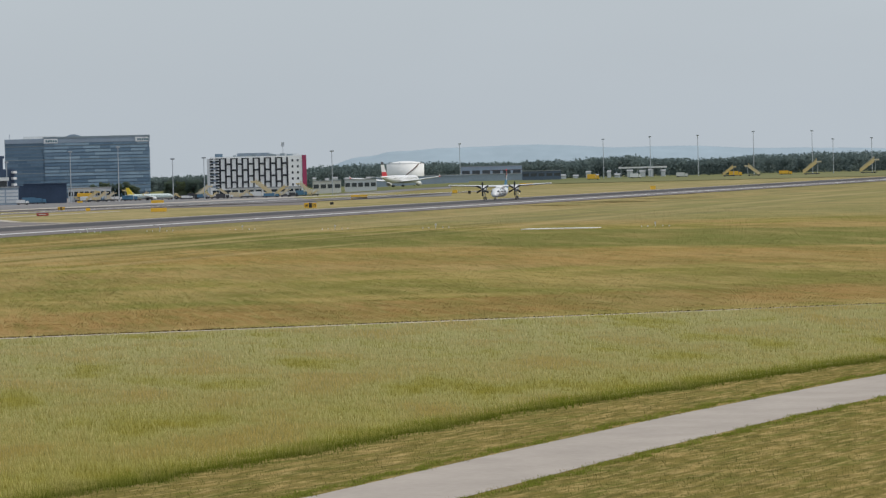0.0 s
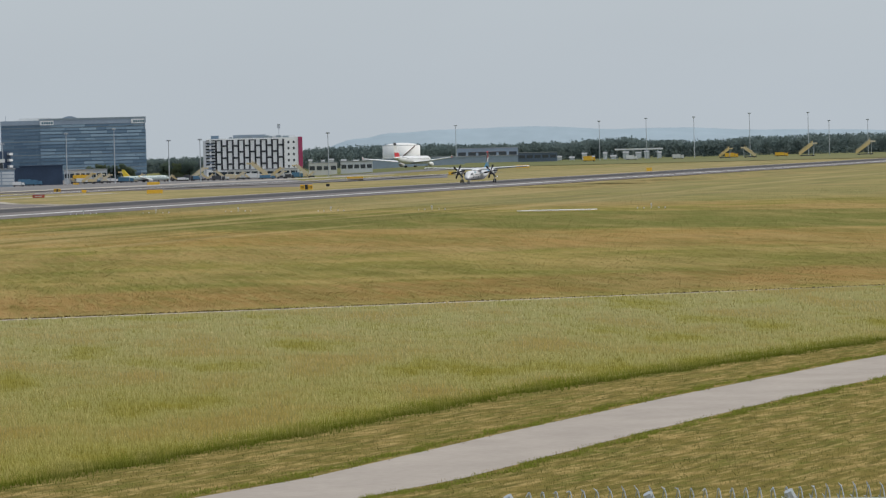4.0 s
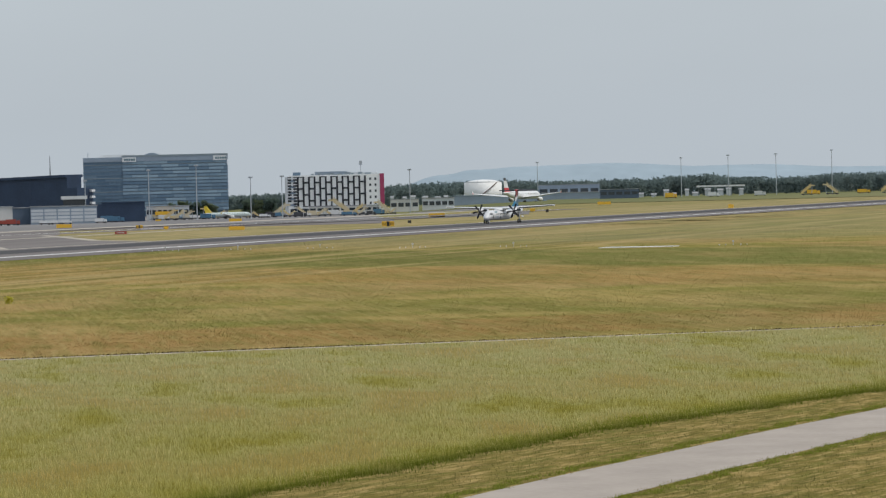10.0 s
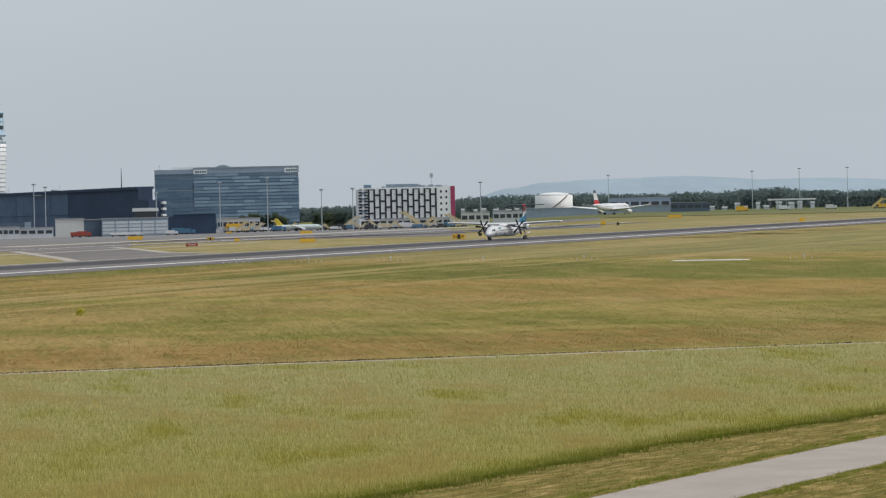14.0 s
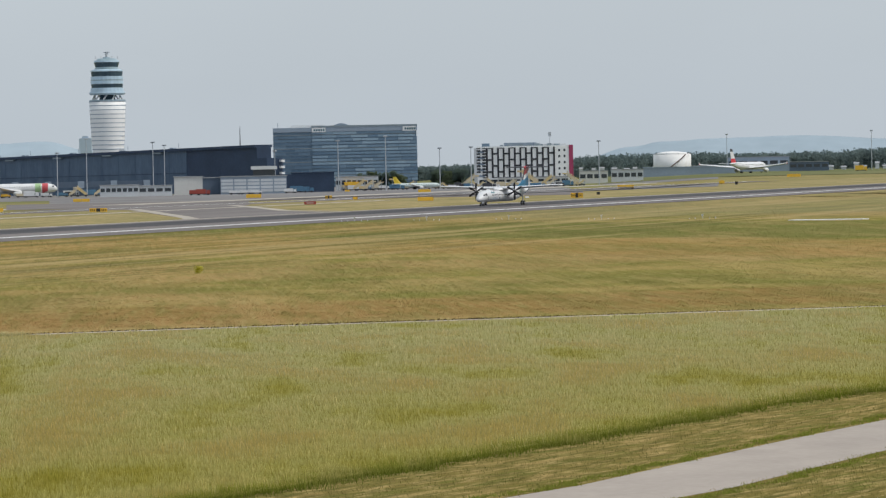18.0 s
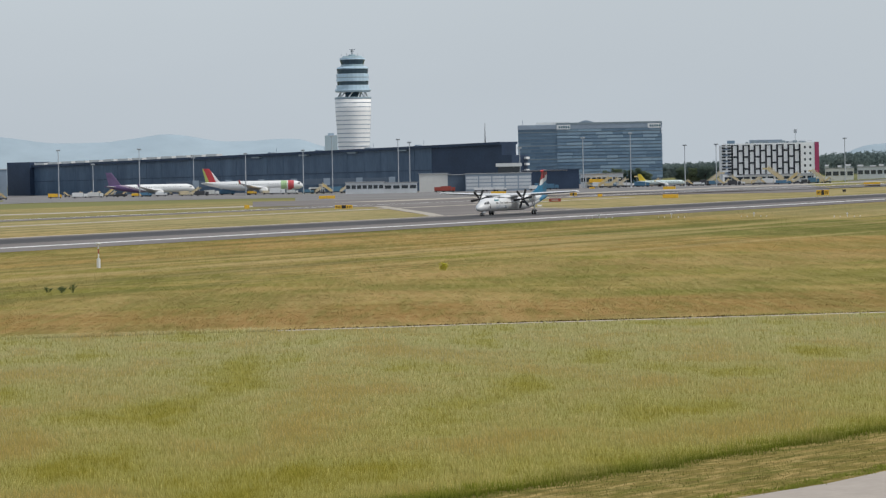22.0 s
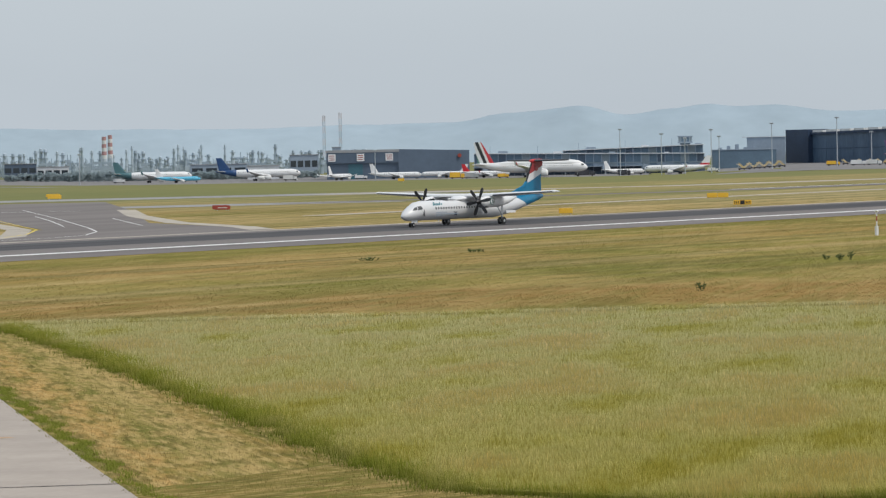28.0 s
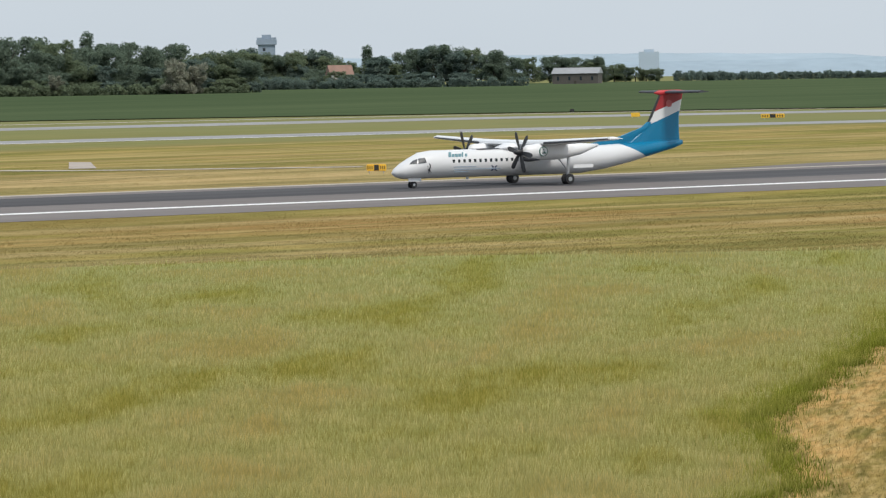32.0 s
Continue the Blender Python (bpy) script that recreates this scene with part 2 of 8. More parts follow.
def grass_ground(name, sward=False):
    m = bpy.data.materials.new(name)
    m.use_nodes = True
    n, l = m.node_tree.nodes, m.node_tree.links
    b = n["Principled BSDF"]
    b.inputs["Roughness"].default_value = 0.95
    b.inputs["Specular IOR Level"].default_value = 0.0
    tc = n.new("ShaderNodeTexCoord")

    def noise_at(scale, sx, sy, turn, detail=4):
        mp, t = n.new("ShaderNodeMapping"), n.new("ShaderNodeTexNoise")
        mp.inputs["Scale"].default_value, mp.inputs["Rotation"].default_value = (sx, sy, 1), (0, 0, radians(turn))
        t.inputs["Scale"].default_value, t.inputs["Detail"].default_value = scale, detail
        l.new(tc.outputs["Object"], mp.inputs[0]), l.new(mp.outputs[0], t.inputs[0])
        return t.outputs[0]

    def band(cx, cy, u0, u1, soft, wob):
        """1 inside the strip u0 < cx*x + cy*y < u1, with wavering edges."""
        sep, dot = n.new("ShaderNodeSeparateXYZ"), n.new("ShaderNodeVectorMath")
        dot.operation = "DOT_PRODUCT"
        dot.inputs[1].default_value = (cx, cy, 0)
        l.new(tc.outputs["Object"], dot.inputs[0])
        w = n.new("ShaderNodeMath")
        w.operation, w.inputs[1].default_value = "MULTIPLY_ADD", wob
        l.new(wobble, w.inputs[0]), l.new(dot.outputs["Value"], w.inputs[2])
        outs = []
        for lo, hi in ((u0 - soft, u0 + soft), (u1 + soft, u1 - soft)):
            r = n.new("ShaderNodeMapRange")
            r.interpolation_type = "SMOOTHSTEP"
            if lo < hi:
                r.inputs[1].default_value, r.inputs[2].default_value = lo, hi
            else:
                r.inputs[1].default_value, r.inputs[2].default_value = hi, lo
                r.inputs[3].default_value, r.inputs[4].default_value = 1, 0
            l.new(w.outputs[0], r.inputs[0])
            outs.append(r.outputs[0])
        mul = n.new("ShaderNodeMath")
        mul.operation = "MULTIPLY"
        l.new(outs[0], mul.inputs[0]), l.new(outs[1], mul.inputs[1])
        return mul.outputs[0]

    def mix(fac, a, c, gain=1.0):
        x = n.new("ShaderNodeMix")
        x.data_type = "RGBA"
        g = n.new("ShaderNodeMath")
        g.operation, g.inputs[1].default_value, g.use_clamp = "MULTIPLY", gain, True
        l.new(fac, g.inputs[0]), l.new(g.outputs[0], x.inputs[0])
        if isinstance(a, tuple):
            x.inputs[6].default_value = (*a, 1)
        else:
            l.new(a, x.inputs[6])
        x.inputs[7].default_value = (*c, 1)
        return x.outputs[2]

    def contrast(v, lo, hi):
        r = n.new("ShaderNodeMapRange")
        r.inputs[1].default_value, r.inputs[2].default_value = lo, hi
        l.new(v, r.inputs[0])
        return r.outputs[0]

    wobble = noise_at(1.0, 0.02, 0.02, 0)
    c = mix(contrast(noise_at(1.0, 0.05, 0.05, 20, 6), 0.42, 0.58), (0.225, 0.20, 0.055), (0.335, 0.255, 0.092))
    c = mix(contrast(noise_at(1.0, 0.012, 0.022, 30, 5), 0.50, 0.60), c, (0.37, 0.245, 0.105), 0.75)
    # mown green strip and the dry strips beside it
    c = mix(band(0.88, -0.46, 388, 487, 5, 8), c, (0.135, 0.15, 0.045), 0.8)
    c = mix(band(0.88, -0.46, 326, 386, 8, 20), c, (0.34, 0.215, 0.08), 0.75)
    c = mix(band(0.0, 1.0, 205, 228, 5, 14), c, (0.34, 0.225, 0.085), 0.75)
    c = mix(band(0.0, 1.0, 232, 243, 3, 6), c, (0.20, 0.175, 0.05), 0.7)
    c = mix(band(0.78, 0.62, 256, 291, 5, 12), c, (0.30, 0.18, 0.07), 0.75)
    c = mix(band(0.0, 1.0, 297, 398, 8, 30), c, (0.46, 0.34, 0.17), 0.85)
    # lusher, bleached and brown patches, drawn out along the view over the field
    def far_noise(along, across, detail=5):
        mp, t = n.new("ShaderNodeMapping"), n.new("ShaderNodeTexNoise")
        mp.vector_type, mp.inputs["Rotation"].default_value, mp.inputs["Scale"].default_value = "TEXTURE", (0, 0, radians(22)), (along, across, 1)
        t.inputs["Scale"].default_value, t.inputs["Detail"].default_value = 1.0, detail
        l.new(tc.outputs["Object"], mp.inputs[0]), l.new(mp.outputs[0], t.inputs[0])
        return t.outputs[0]

    c = mix(contrast(far_noise(60, 22), 0.46, 0.62), c, (0.15, 0.15, 0.042), 0.5)
    c = mix(contrast(far_noise(45, 9), 0.48, 0.66), c, (0.40, 0.285, 0.125), 0.4)
    c = mix(contrast(far_noise(22, 3.5), 0.46, 0.66), c, (0.15, 0.12, 0.04), 0.35)
    c = mix(contrast(far_noise(14, 1.2), 0.48, 0.64), c, (0.16, 0.165, 0.045), 0.35)
    c = mix(contrast(far_noise(10, 0.5, 4), 0.5, 0.66), c, (0.40, 0.33, 0.14), 0.3)
    def both(p, q):
        g = n.new("ShaderNodeMath")
        g.operation = "MULTIPLY"
        l.new(p, g.inputs[0]), l.new(q, g.inputs[1])
        return g.outputs[0]

    # long mowing and wear streaks that run with the runway
    for lo, hi in ((150, 243), (296, 560)):
        strip = band(0.0, 1.0, lo, hi, 4, 10)
        c = mix(both(strip, contrast(noise_at(1.0, 0.006, 0.16, 0, 5), 0.50, 0.62)), c, (0.13, 0.125, 0.045), 0.5)
        c = mix(both(strip, contrast(noise_at(1.0, 0.005, 0.11, 0, 5), 0.51, 0.63)), c, (0.47, 0.35, 0.17), 0.5)
        c = mix(both(strip, contrast(noise_at(1.0, 0.012, 0.35, 0, 4), 0.54, 0.64)), c, (0.10, 0.10, 0.04), 0.4)
    # far grass is paled and greyed for distance haze, in its colour
    c = mix(band(0.9, 0.43, 760, 6000, 50, 120), c, (0.265, 0.25, 0.14), 0.4)
    c = mix(band(0.0, 1.0, 565, 6000, 20, 60), c, (0.17, 0.183, 0.083), 0.72)
    if sward:
        geo, rb = n.new("ShaderNodeNewGeometry"), n.new("ShaderNodeMapRange")
        rb.inputs[3].default_value, rb.inputs[4].default_value = 0.9, 1.45
        l.new(geo.outputs["Random Per Island"], rb.inputs[0])
        v = n.new("ShaderNodeVectorMath")
        v.operation = "SCALE"
        l.new(c, v.inputs[0]), l.new(rb.outputs[0], v.inputs["Scale"])
        c = v.outputs[0]
    l.new(c, b.inputs["Base Color"])
    bn = n.new("ShaderNodeBump")
    bn.inputs["Strength"].default_value, bn.inputs["Distance"].default_value = 0.5, 0.2
    l.new(noise_at(1.0, 1.5, 1.5, 0, 5), bn.inputs["Height"])
    if not sward:
        l.new(bn.outputs[0], b.inputs["Normal"])
        return m
    return thin_leaf(m, c)


M["meadow"], M["sward"] = grass_ground("meadow"), grass_ground("meadow_blades", True)


def build_ground():
    bm = bmesh.new()
    rr = [0.5, 6, 10, 15, 20, 25, 30, 36, 45, 70, 110, 160, 200] + list(range(205, 300, 4)) + list(range(300, 880, 15)) + list(range(880, 1920, 20)) + [2000, 2200, 2500, 2900, 3400, 4000, 4700, 4980]
    azs = list(range(-180, 25, 5)) + [25 + i * 0.75 for i in range(80)] + list(range(86, 180, 5))
    vs = []
    for az in azs:
        row = []
        for r in rr:
            x, y = pol(az, r)
            x1, y1, z1 = W(x, y)
            row.append(bm.verts.new((x1, y1, z1 + G(x, y))))
        vs.append(row)
    for i in range(len(azs)):
        a, b = vs[i], vs[(i + 1) % len(azs)]
        for j in range(len(rr) - 1):
            bm.faces.new((a[j], a[j + 1], b[j + 1], b[j]))
    bm.faces.new([v[0] for v in vs])
    bmesh.ops.recalc_face_normals(bm, faces=bm.faces[:])
    if sum(f.normal.z for f in bm.faces) < 0:
        bmesh.ops.reverse_faces(bm, faces=bm.faces[:])
    tagged(part("ground", bm, M["meadow"], smooth=True), "dry green and tan airfield meadow, partly mown", "ground", kind="structure")


build_ground()

# runway, its markings and the dark touchdown rubber
ribbon("runway", [(-1800, 269), (3600, 269)], 54, 0.03, M["asphalt"], label="long grey asphalt runway with dark tyre marks", category="runway", kind="structure")
ribbon("runway_rubber_strip", [(-1800, 279.25), (3600, 279.25)], 18.5, 0.036, M["rubber_dark"], label="dark tyre rubber along the runway", category="tyre marks", kind="structure")
ribbon("runway_edge_line", [(-1800, 255.6), (3600, 255.6)], 2.4, 0.045, M["line"], label="white painted runway side line", category="marking", kind="structure")
ribbon("runway_far_shoulder", [(-1800, 294.8), (3600, 294.8)], 2.4, 0.042, M["pale"], label="pale far shoulder of the runway", category="shoulder", kind="structure")
# rapid exits
ribbon("taxiway_line_2", [(770, 413), (1050, 410), (1700, 410)], 1.6, 0.03, M["line"], label="pale edge line of the parallel taxiway", category="marking", kind="structure")
ribbon("field_strip_1", [(520, 352), (800, 366), (1100, 372)], 5, 0.02, M["pale"], label="thin pale worn strip in the grass", category="track", kind="structure")
sheet("taxiway_1", [(352, 296), (372, 304), (437, 340), (583, 478), (640, 560), (690, 520), (592, 441), (475, 350), (430, 296)], 0.022, M["asphalt"], label="grey asphalt exit taxiway", category="taxiway", kind="structure")
ribbon("taxiway_shoulder_1", [(366, 300), (400, 316), (437, 344), (505, 408), (583, 481)], 3.4, 0.03, M["pale"], label="pale concrete shoulder curving off the runway", category="shoulder", kind="structure")
ribbon("taxiway_shoulder_2", [(430, 299), (446, 313), (475, 345), (530, 393), (590, 440)], 3.4, 0.03, M["pale"], label="pale concrete shoulder beside the taxiway", category="shoulder", kind="structure")
sheet("taxiway_2", [(735, 296), (765, 300), (800, 318), (955, 392), (955, 425), (1030, 425), (1020, 385), (874, 320), (840, 296)], 0.022, M["asphalt"], label="grey asphalt exit taxiway", category="taxiway", kind="structure")
ribbon("taxiway_shoulder_3", [(760, 298), (800, 316), (880, 354), (962, 393)], 3, 0.03, M["pale"], label="pale concrete shoulder beside the taxiway", category="shoulder", kind="structure")
ribbon("taxiway_shoulder_4", [(850, 299), (880, 322), (945, 352), (1022, 389)], 3, 0.03, M["pale"], label="pale concrete shoulder beside the taxiway", category="shoulder", kind="structure")
# parallel taxiways
ribbon("taxiway_3", [(640, 440), (760, 405), (1050, 402), (1700, 402)], 12, 0.018, M["asphalt"], label="narrow grey parallel taxiway", category="taxiway", kind="structure")
ribbon("taxiway_4", [(770, 520), (850, 470), (1000, 450), (1700, 452)], 14, 0.018, M["pale"], label="pale narrow parallel taxiway", category="taxiway", kind="structure")
ribbon("taxiway_5", [(-900, 545), (321, 541), (430, 533), (530, 508), (600, 470), (660, 430)], 26, 0.016, M["taxi_grey"], label="grey parallel taxiway with pale edges", category="taxiway", kind="structure")
ribbon("taxiway_6", [(-900, 690), (400, 680), (520, 668), (600, 632), (690, 580), (760, 530), (800, 495)], 36, 0.016, M["taxi_grey"], label="wide grey parallel taxiway", category="taxiway", kind="structure")
ribbon("taxiway_line", [(-900, 532), (321, 528), (430, 520)], 1.8, 0.03, M["line"], label="white taxiway edge line", category="marking", kind="structure")
ribbon("taxiway_7", [(-900, 752), (430, 745), (550, 725), (640, 680)], 7, 0.016, M["pale"], label="thin pale track along the field", category="track", kind="structure")
sheet("taxiway_fillet", [(255, 296), (266, 300.5), (280, 306), (300, 309), (340, 309), (380, 312), (400, 296)], 0.021, M["asphalt"], label="asphalt fillet at the runway edge", category="taxiway", kind="structure")
ribbon("exit_line_1", [(597.7, 469.8), (508.9, 392.6), (447.7, 340.5), (424, 321), (405, 308.5), (396, 305.4), (380, 303)], 0.22, 0.035, M["line"], label="curving white exit line", category="marking", kind="structure")
ribbon("exit_line_2", [(534, 417), (495, 383.5), (456, 351)], 0.2, 0.035, M["line"], label="white exit line", category="marking", kind="structure")
ribbon("exit_bar_1", [(577, 461), (573, 450)], 0.6, 0.035, M["line"], label="white holding bar", category="marking", kind="structure")
ribbon("exit_bar_2", [(583, 453), (580, 443)], 0.6, 0.035, M["line"], label="white holding bar", category="marking", kind="structure")
ribbon("exit_line_3", [(500, 398), (437, 341), (412, 323), (396, 314)], 0.3, 0.04, M["yellow_line"], label="yellow curved shoulder line", category="marking", kind="structure")
ribbon("exit_dash", [(511.4, 384), (458.2, 338.9)], 0.2, 0.036, M["line"], label="white exit line", category="marking", kind="structure")
# apron
APRON = mat("apron_concrete", (0.20, 0.19, 0.185), 0.9, spec=0.15, var=0.2, scale=0.01, stretch=(1, 1, 1))
for k, (a0, a1, r0, r1) in enumerate(((59.5, 66.6, 1560, 2700), (66.6, 69.4, 1290, 2700), (69.4, 74.1, 1400, 2700), (74.1, 76.0, 2050, 2700), (74.1, 76.0, 1480, 1700))):
    patch("apron_%d" % (k + 1), a0, a1, r0, r1, 0.06, APRON, label="wide grey concrete apron before the terminal", category="apron", kind="structure")
patch("apron_6", 66.0, 69.4, 1090, 1290, 0.05, M["asphalt"], label="dark asphalt turning area before the apron", category="apron", kind="structure")
patch("apron_7", 69.4, 74.1, 1240, 1400, 0.05, M["asphalt"], label="dark asphalt strip before the apron", category="apron", kind="structure")
patch("apron_8", 51.5, 59.5, 1950, 2700, 0.06, APRON, label="grey concrete apron before the hangar", category="apron", kind="structure")
# perimeter path with its bend, and the slab road beyond the tall grass
PATHLINE = [(178, 151.5), (160, 134.9), (143.5, 119.1), (124.3, 101.4), (104, 82.5), (91, 70.3), (82, 58), (83, 46), (95, 37.5), (120, 32.1), (138, 30.4), (158, 28.1), (180, 24.9), (230, 16), (330, -6)]
ribbon("perimeter_path", PATHLINE, 5.0, 0.026, M["concrete"], label="smooth pale concrete perimeter path", category="path", kind="structure")
ribbon("service_road", [(164, 171), (172, 161), (178, 155.5), (186, 155), (240, 88.5), (266, 53.5), (300, 6)], 1.3, 0.036, mat("pale_slabs", (0.50, 0.43, 0.34), 0.9, var=0.15, scale=0.4, spec=0.05), label="narrow concrete service road through the grass", category="road", kind="structure")


def verge_u(x, y):
    """Offset across the straight path: the path lies at about 8.5, the western tall grass begins at -11.7."""
    return 0.673 * x - 0.739 * y


def verge_mat(name, stops, sward=False, turn=42.3):
    """Mown ground: tints change across the strip (u), with wavering borders, long streaks, small tufts and painted
    shade spots.
    """
    m = bpy.data.materials.new(name)
    m.use_nodes = True
    n, l = m.node_tree.nodes, m.node_tree.links
    b = n["Principled BSDF"]
    b.inputs["Roughness"].default_value, b.inputs["Specular IOR Level"].default_value = 0.95, 0.0
    tc, dot, rot = n.new("ShaderNodeTexCoord"), n.new("ShaderNodeVectorMath"), n.new("ShaderNodeMapping")
    dot.operation, dot.inputs[1].default_value = "DOT_PRODUCT", (0.673, -0.739, 0)
    l.new(tc.outputs["Object"], dot.inputs[0])
    rot.vector_type, rot.inputs["Rotation"].default_value = "TEXTURE", (0, 0, radians(turn))
    l.new(tc.outputs["Object"], rot.inputs[0])

    def noise_at(sx, sy, detail=4):
        mp, t = n.new("ShaderNodeMapping"), n.new("ShaderNodeTexNoise")
        mp.inputs["Scale"].default_value = (sx, sy, 0.2)
        t.inputs["Scale"].default_value, t.inputs["Detail"].default_value = 1.0, detail
        l.new(rot.outputs[0], mp.inputs[0]), l.new(mp.outputs[0], t.inputs[0])
        return t.outputs[0]

    def ranged(v, lo, hi):
        r = n.new("ShaderNodeMapRange")
        r.inputs[1].default_value, r.inputs[2].default_value = lo, hi
        l.new(v, r.inputs[0])
        return r.outputs[0]

    w1, w2 = n.new("ShaderNodeMath"), n.new("ShaderNodeMath")
    for w, gain, src, base_ in ((w1, 2.6, noise_at(0.10, 0.25), dot.outputs["Value"]), (w2, 2.4, noise_at(0.7, 1.3, 6), w1.outputs[0])):
        w.operation, w.inputs[1].default_value = "MULTIPLY_ADD", gain
        l.new(src, w.inputs[0]), l.new(base_, w.inputs[2])
    ramp = n.new("ShaderNodeValToRGB")
    lo, hi = stops[0][0], stops[-1][0]
    l.new(ranged(w2.outputs[0], lo + 2.5, hi + 2.5), ramp.inputs[0])
    el = ramp.color_ramp.elements
    for k, (u, col) in enumerate(stops):
        at = (u - lo) / (hi - lo)
        if k in (0, len(stops) - 1):
            el[0 if k == 0 else len(el) - 1].color = (*col, 1)
        else:
            el.new(at).color = (*col, 1)
    c = ramp.outputs[0]
    # the dark tints hold weeds and small shade spots between the tufts
    for src, a0, a1, col, gain in ((noise_at(0.16, 0.9, 5), 0.46, 0.64, (0.145, 0.148, 0.036), 0.75), (noise_at(0.28, 0.9, 5), 0.52, 0.63, (0.42, 0.295, 0.12), 0.6),
                                   (noise_at(0.35, 2.2, 5), 0.49, 0.62, (0.11, 0.095, 0.03), 0.6), (noise_at(0.6, 3.4, 4), 0.50, 0.64, (0.50, 0.37, 0.16), 0.5), (noise_at(1.1, 7.0, 3), 0.5, 0.66, (0.10, 0.08, 0.028), 0.4)):
        x, g = n.new("ShaderNodeMix"), n.new("ShaderNodeMath")
        x.data_type, x.inputs[7].default_value = "RGBA", (*col, 1)
        g.operation, g.inputs[1].default_value = "MULTIPLY", gain
        l.new(ranged(src, a0, a1), g.inputs[0]), l.new(g.outputs[0], x.inputs[0]), l.new(c, x.inputs[6])
        c = x.outputs[2]
    l.new(c, b.inputs["Base Color"])
    if sward:
        return thin_leaf(m, c)
    bn = n.new("ShaderNodeBump")
    bn.inputs["Strength"].default_value, bn.inputs["Distance"].default_value = 0.5, 0.06
    l.new(noise_at(5, 5, 4), bn.inputs["Height"]), l.new(bn.outputs[0], b.inputs["Normal"])
    return m


STRAW, OLIVE, BROWN, LEAFY = (0.47, 0.295, 0.11), (0.27, 0.19, 0.06), (0.22, 0.14, 0.066), (0.135, 0.135, 0.036)
NORTH = [(-13, OLIVE), (-11.2, STRAW), (-8.8, STRAW), (-7.9, OLIVE), (-6.3, (0.33, 0.25, 0.09)), (-5.2, (0.27, 0.19, 0.075)), (-4.4, BROWN), (-1.8, (0.18, 0.13, 0.07)), (-0.5, (0.37, 0.285, 0.195)), (2.1, (0.39, 0.305, 0.215)), (3.0, (0.25, 0.185, 0.095)), (3.7, OLIVE), (5.4, LEAFY),
         (11.3, LEAFY), (12.0, (0.26, 0.20, 0.075)), (13.4, STRAW), (14.8, (0.27, 0.22, 0.072)), (16.6, (0.42, 0.31, 0.125)), (18.2, OLIVE), (20, LEAFY)]
SOUTH = [(-200, (0.195, 0.155, 0.046)), (40, (0.195, 0.155, 0.046)), (300, (0.20, 0.158, 0.048))]
M["verge"], M["verge_blades"] = verge_mat("mown_verge", NORTH), verge_mat("mown_verge_blades", NORTH, True)
M["lawn"], M["lawn_blades"] = verge_mat("mown_lawn", SOUTH, False, -10), verge_mat("mown_lawn_blades", SOUTH, True, -10)
sheet("mown_verge", [(152, 158), (162, 165), (172, 159.5), (178, 153.5), (186, 151), (189.5, 149.5), (158, 118.5), (131, 92.5), (110, 72.5), (84, 72), (62, 62), (56, 68), (75, 85.5), (89, 97.5), (123, 126.5)], 0.016, M["verge"], label="mown verge with straw swaths and brown ground", category="mown grass", kind="structure")
sheet("mown_lawn", [(110, 72.5), (99.5, 62), (98.5, 54), (103.5, 48), (116, 43.8), (139, 40.3), (161, 37.8), (176, 34.3), (202, 28.3), (300, 5.8), (330, -6), (330, -40), (200, -20), (90, 12), (50, 40), (62, 62), (84, 72)], 0.016, M["lawn"], label="mown mottled green and brown lawn", category="mown grass", kind="structure")
sheet("path_junction", [(171.5, 171.5), (167.5, 167.3), (166.1, 157.8), (171.6, 150.8), (170.5, 148.2), (157.7, 135.3), (161.2, 132.8), (173, 143.5), (178.8, 149.4), (183.5, 153.2), (188, 154.5), (186.9, 157.7), (180.7, 161.5), (175.0, 166.3)], 0.031, M["concrete"], label="pale concrete fan where the path meets the service road", category="path", kind="structure")


def gravel_cells():
    """Worn stony ground left between the weeds: ragged patches along the strip beside the path."""
    bm = bmesh.new()
    r = random.Random(31)
    s = -12.0
    while s < 136:
        u = -4.2
        while u < 3.6:
            core = 1 - abs(u - 1.0) / 2.8
            if core * 0.8 + 0.9 * noise.noise((s * 0.16, u * 0.42, 1)) + 0.75 * noise.noise((s * 0.9, u * 1.5, 5)) > 0.42:
                v, w = u + 0.5 + r.uniform(-0.15, 0.15), s + r.uniform(-0.15, 0.15)
                x, y = 62.5 + 0.739 * w + 0.673 * v, 58 + 0.673 * w - 0.739 * v
                z, a0 = 0.028 + r.uniform(0, 0.014), r.uniform(0, 6.28)
                bm.faces.new([bm.verts.new((x + q * math.cos(a0 + k * 0.898), y + q * math.sin(a0 + k * 0.898), z)) for k in range(7) for q in (r.uniform(0.03, 0.10),)])
            u += 0.26
        s += 0.30
    bmesh.ops.recalc_face_normals(bm, faces=bm.faces[:])
    if bm.faces[:][0].normal.z < 0:
        bmesh.ops.reverse_faces(bm, faces=bm.faces[:])
    tagged(part("gravel_strip", bm, M["gravel"]), "worn stony strip with sparse dry weeds", "gravel", kind="structure")


gravel_cells()
# joints and a rusty stain on the path
JOINT = mat("joint_tar", (0.06, 0.055, 0.05), 0.9, var=0.2)
for k, (x, y) in enumerate(((161, 135.8), (97, 75.9))):
    sheet("path_joint_%d" % (k + 1), [(x - 1.68 - 0.05, y + 1.85), (x - 1.68 + 0.05, y + 1.95), (x + 1.68 + 0.05, y - 1.75), (x + 1.68 - 0.05, y - 1.85)], 0.041, JOINT, label="dark tarred joint across the path", category="joint", kind="structure")
